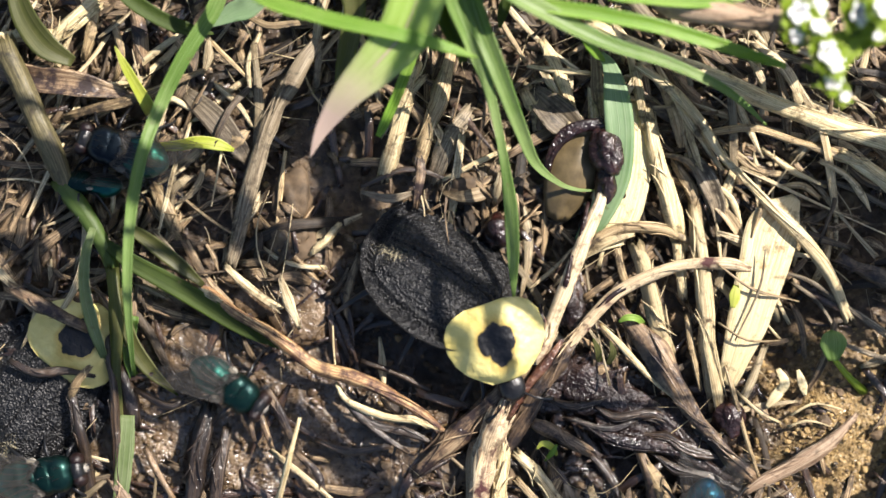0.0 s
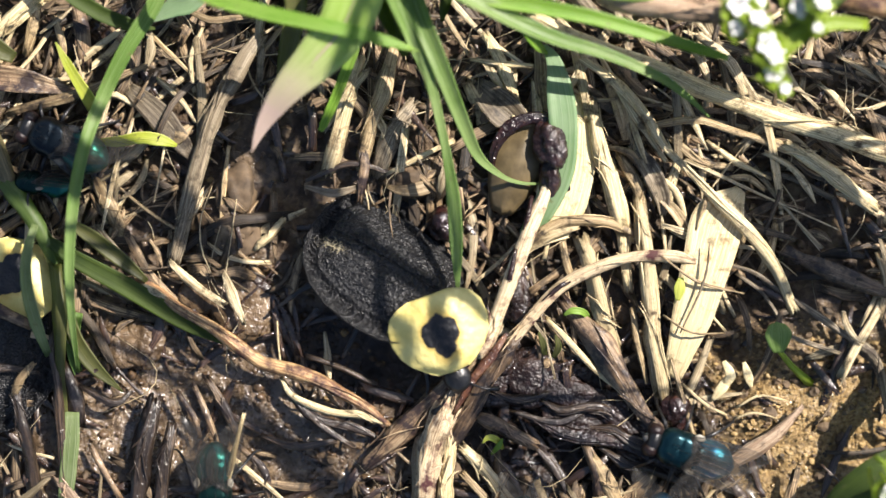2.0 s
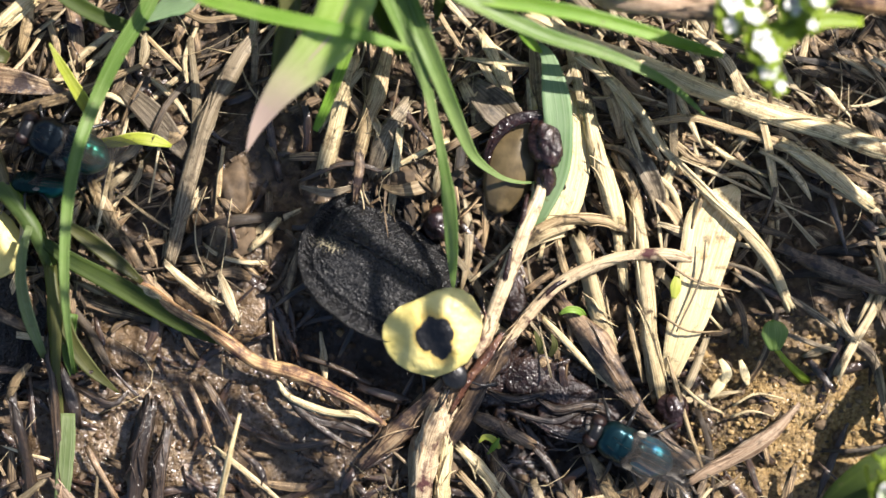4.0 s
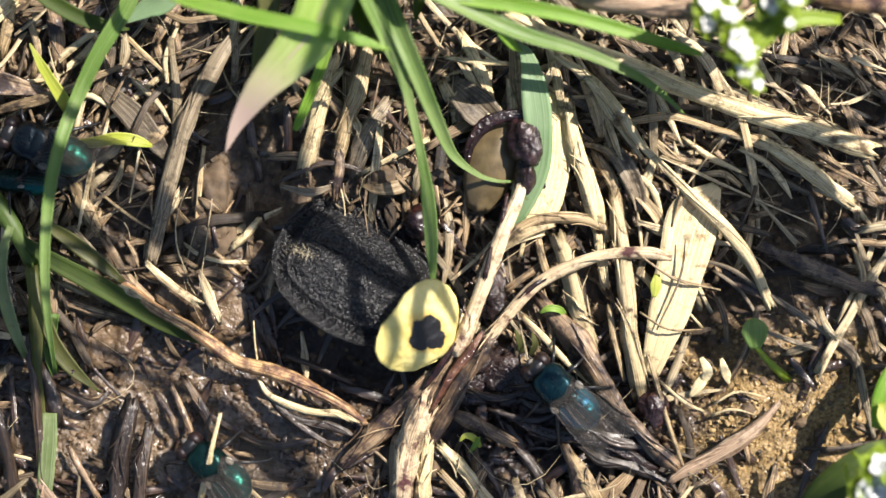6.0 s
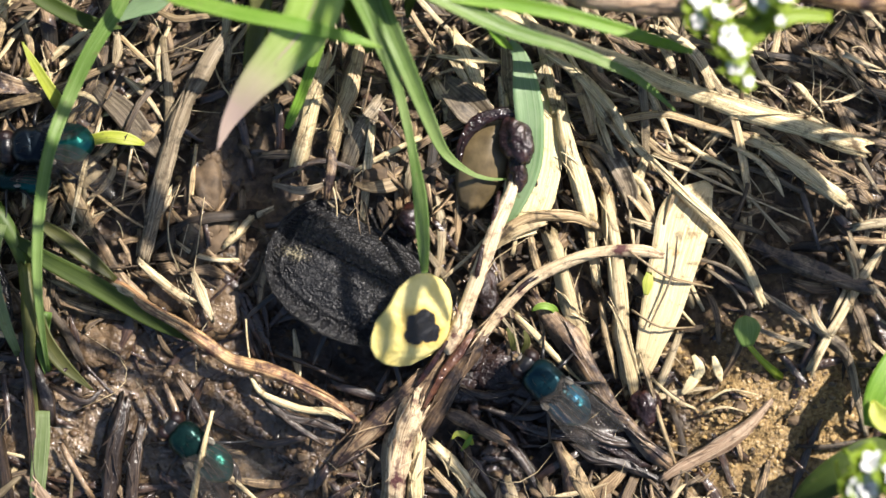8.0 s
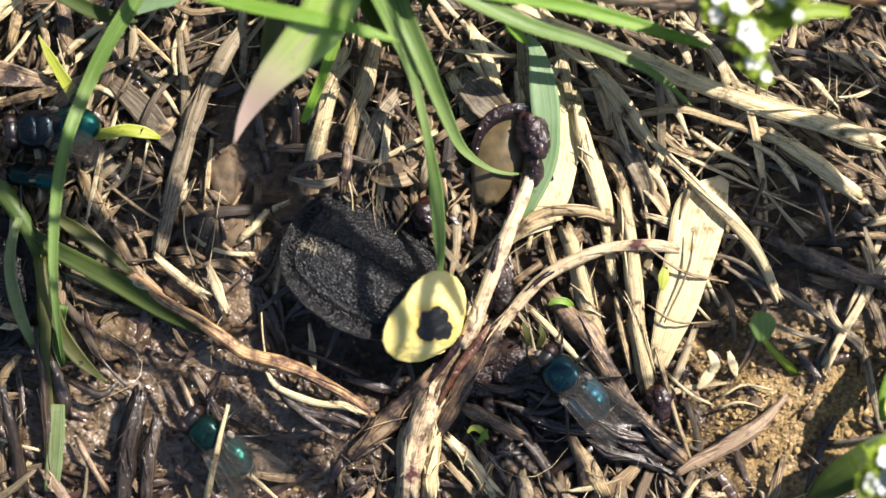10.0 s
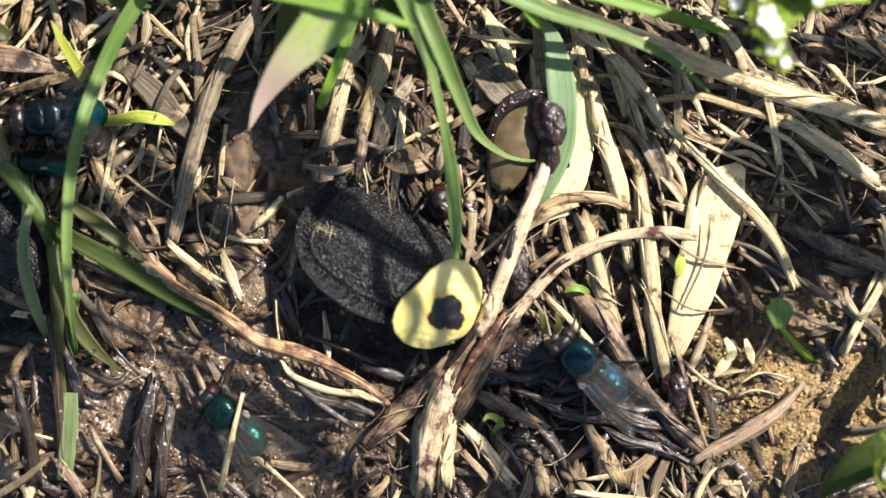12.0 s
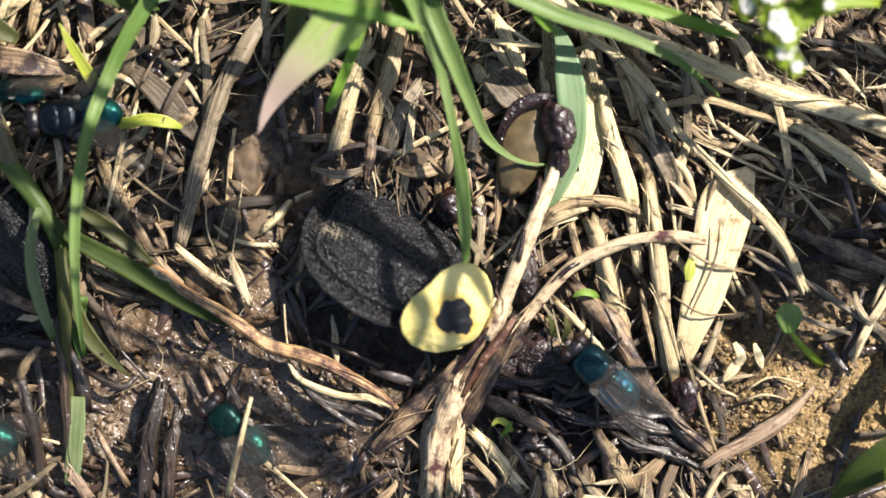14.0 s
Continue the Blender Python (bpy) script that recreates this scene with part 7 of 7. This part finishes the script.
    walk(fly_hidden, [
        (0, holder_at(-37.41, 4.14, 0.6, 178, 0, 48)),
        (1.5, holder_at(-36.76, 3.83, 0.6, 178, 0, 48)),
        (2.5, holder_at(-36.82, 3.86, 0.6, 178, 0, 48)),
        (5, holder_at(-36.37, 4.00, 0.6, 178, 0, 48)),
        (6.5, holder_at(-36.19, 4.18, 0.6, 178, 0, 48)),
        (8, holder_at(-35.95, 4.07, 0.6, 178, 0, 48)),
        (10.5, holder_at(-36.05, 3.88, 0.6, 178, 0, 48)),
        (11.5, holder_at(-36.04, 3.80, 0.6, 178, 0, 48)),
        (12.1, holder_at(-36.18, 3.90, 0.6, 178, 0, 48)),
        (12.5, holder_at(-37.05, 5.59, 0.6, 181, 0, 48)),
        (13, holder_at(-39.33, 7.99, 0.6, 186, 0, 48)),
        (13.5, holder_at(-39.55, 9.26, 0.6, 183, 0, 48)),
        (14, holder_at(-39.43, 9.96, 0.6, 180, 0, 48)),
    ])
    walk(fly_feeding, [
        (0, holder_at(36.77, -32.32, 0.9, 150, 0)), (1.3, holder_at(31.47, -25.82, 0.9, 152, 0)),
        (1.6, holder_at(24.82, -20.32, 0.9, 155, 0)), (1.8, holder_at(21.31, -17.89, 0.9, 157, 0)),
        (2.1, holder_at(17.90, -17.21, 0.9, 163, 0)), (2.7, holder_at(17.94, -17.52, 0.9, 165, 0)),
        (4.8, holder_at(10.26, -15.66, 0.9, 144, 0)), (5, holder_at(9.90, -15.03, 0.9, 141, 0)),
        (5.2, holder_at(10.33, -14.03, 0.9, 137, 0)), (5.5, holder_at(9.78, -13.23, 0.9, 135, 0)),
        (6.5, holder_at(9.64, -12.51, 0.9, 137, 0)), (7.5, holder_at(9.62, -12.54, 0.9, 137, 0)),
        (8.2, holder_at(9.49, -12.53, 0.9, 137, 0)), (10.5, holder_at(9.85, -12.57, 0.9, 137, 0)),
        (12.5, holder_at(9.91, -12.17, 0.9, 137, 0)), (14, holder_at(10.13, -12.37, 0.9, 137, 0)),
    ])
    walk(fly_on_mud, [
        (0, holder_at(-10.86, -33.52, 0.9, 120, 0)), (2.5, holder_at(-11.24, -29.35, 0.9, 120, 0)),
        (4.5, holder_at(-12.49, -24.88, 0.9, 122, 0)), (4.8, holder_at(-13.28, -21.06, 0.9, 128, 0)),
        (5.1, holder_at(-17.32, -20.71, 0.9, 132, 0)), (5.6, holder_at(-18.59, -20.42, 0.9, 136, 0)),
        (6, holder_at(-19.51, -19.08, 0.9, 138, 0)), (6.3, holder_at(-20.26, -17.76, 0.9, 139, 0)),
        (7.5, holder_at(-20.33, -17.63, 0.9, 138, 0)), (8.2, holder_at(-20.41, -17.58, 0.9, 138, 0)),
        (10.5, holder_at(-20, -17.56, 0.9, 137, 0)), (12.5, holder_at(-20.03, -16.7, 0.9, 136, 0)),
        (14, holder_at(-20.4, -17.14, 0.9, 135, 0)),
    ])
    walk(fly_walking, [
        (0, holder_at(-25.47, -11.55, 0.8, -32, 0)), (0.2, holder_at(-27.3, -14.1, 0.8, -75, 0)),
        (0.35, holder_at(-28, -16.35, 0.8, -92, 0)), (0.6, holder_at(-29.65, -18.29, 0.8, -92, 0)),
        (0.9, holder_at(-30.12, -18.72, 0.8, -85, 0)), (1.2, holder_at(-29.51, -19.24, 0.8, -80, 0)),
        (1.5, holder_at(-24.57, -20.52, 0.8, -88, 0)), (1.8, holder_at(-21.92, -20.14, 0.8, -90, 0)),
        (2.4, holder_at(-21.62, -20.68, 0.8, -90, 0)), (2.7, holder_at(-23.95, -25.15, 0.8, -100, 0)),
        (5, holder_at(-24.02, -31.5, 0.8, -110, 0)), (14, holder_at(-25.96, -37.62, 0.8, -110, 0)),
    ])
    walk(fly_leaving, [
        (0, holder_at(-41.18, -19.58, 0.8, 12, 0)), (0.6, holder_at(-40.18, -20.13, 0.8, 10, 0)),
        (1.2, holder_at(-39.57, -19.91, 0.8, 5, 0)), (1.4, holder_at(-37.78, -19.32, 0.8, 3, 0)),
        (1.5, holder_at(-31.36, -17.46, 6, -3, 0)), (1.6, holder_at(-24.79, -18.76, 9, -10, 0)),
        (1.8, holder_at(-15.22, -26.9, 12, -30, 0)), (3, holder_at(-10.71, -40.22, 4, -60, 0)),
        (14, holder_at(-11.79, -46.97, 1, -60, 0)),
    ])
    walk(fly_wings, [
        (0, holder_at(15.02, -22.48, 0.8, -92, 0)), (0.6, holder_at(15.77, -23.06, 0.8, -92, 0)),
        (1.2, holder_at(15.94, -23.97, 0.8, -90, 0)), (2.5, holder_at(16.17, -24.85, 0.8, -88, 0)),
        (4, holder_at(19.55, -33.87, 0.8, -80, 0)), (14, holder_at(21.25, -42.27, 0.8, -80, 0)),
    ])
    walk(fly_wings_two, [
        (0, holder_at(5.15, -24.67, 0.8, -88, 0)), (1.2, holder_at(4.54, -24.19, 0.8, -86, 0)),
        (2.6, holder_at(4.53, -24.53, 0.8, -86, 0)), (4, holder_at(6.23, -33.91, 0.8, -90, 0)),
        (14, holder_at(7.05, -42.29, 0.8, -90, 0)),
    ])
    walk(fly_passing, [
        (0, holder_at(3.63, -49.86, 1, 150, 0)), (6.5, holder_at(10.25, -47.86, 1, 150, 0)),
        (6.8, holder_at(5.09, -30.54, 14, 148, 0)), (6.9, holder_at(-0.88, -23.28, 14, 147, 0)),
        (7, holder_at(-7.36, -15.94, 13, 146, 0)), (7.1, holder_at(-12.17, -13.42, 13, 150, 0)),
        (7.3, holder_at(-19.56, -10.32, 12, 158, 0)), (7.4, holder_at(-30.75, -6.56, 12, 165, 0)),
        (7.5, holder_at(-46, -3.18, 11, 168, 0)), (7.8, holder_at(-55.03, -2.38, 6, 170, 0)),
        (14, holder_at(-59.67, -3.88, 1, 170, 0)),
    ])
    walk(fly_late, [
        (0, holder_at(-63.38, -12.99, 0.8, 160, 0)), (8, holder_at(-53.8, -15.76, 0.8, 160, 0)),
        (10.5, holder_at(-44.46, -17.33, 0.8, 165, 0)), (12.5, holder_at(-43.06, -17.46, 0.8, 170, 0)),
        (14, holder_at(-42.35, -17.51, 0.8, 172, 0)),
    ])
    level = pose(0, 0, 0, 27) @ holder_at(0, 0, 0.3, -6) @ holder_at(0.25, 0.62, 0, 0)  # undoes the lean of the body
    walk(neck_shield, [
        (0, level @ holder_at(7.13, -0.98, 4.1, -32, 6, 0)), (1.5, level @ holder_at(7.11, -0.88, 4.1, -32, 6, 0)),
        (2.5, level @ holder_at(7.12, -0.91, 4.1, -30, 8, 0)), (5, level @ holder_at(7.14, -1.19, 4.1, -21, 14, 0)),
        (5.3, level @ holder_at(7.22, -1.01, 4.1, -9.6, 24, 0)), (5.7, level @ holder_at(7.53, -0.51, 4.1, -2.4, 32, 0)),
        (6.2, level @ holder_at(7.31, -0.08, 4.1, 0.6, 38, 0)), (6.5, level @ holder_at(7.24, 0.18, 4.1, 1, 38, 0)),
        (7.5, level @ holder_at(7.28, 0.14, 4.1, 1, 38, 0)), (8.2, level @ holder_at(7.19, 0.09, 4.1, 1, 38, 0)),
        (10.5, level @ holder_at(7.24, -0.19, 4.1, -3, 36, 0)), (11.5, level @ holder_at(7.14, -0.53, 4.1, -7.67, 34, 0)),
        (12.5, level @ holder_at(7.31, -0.21, 4.1, -9, 33, 0)), (14, level @ holder_at(7.44, -0.1, 4.1, -10, 30, 0)),
    ])


motions()
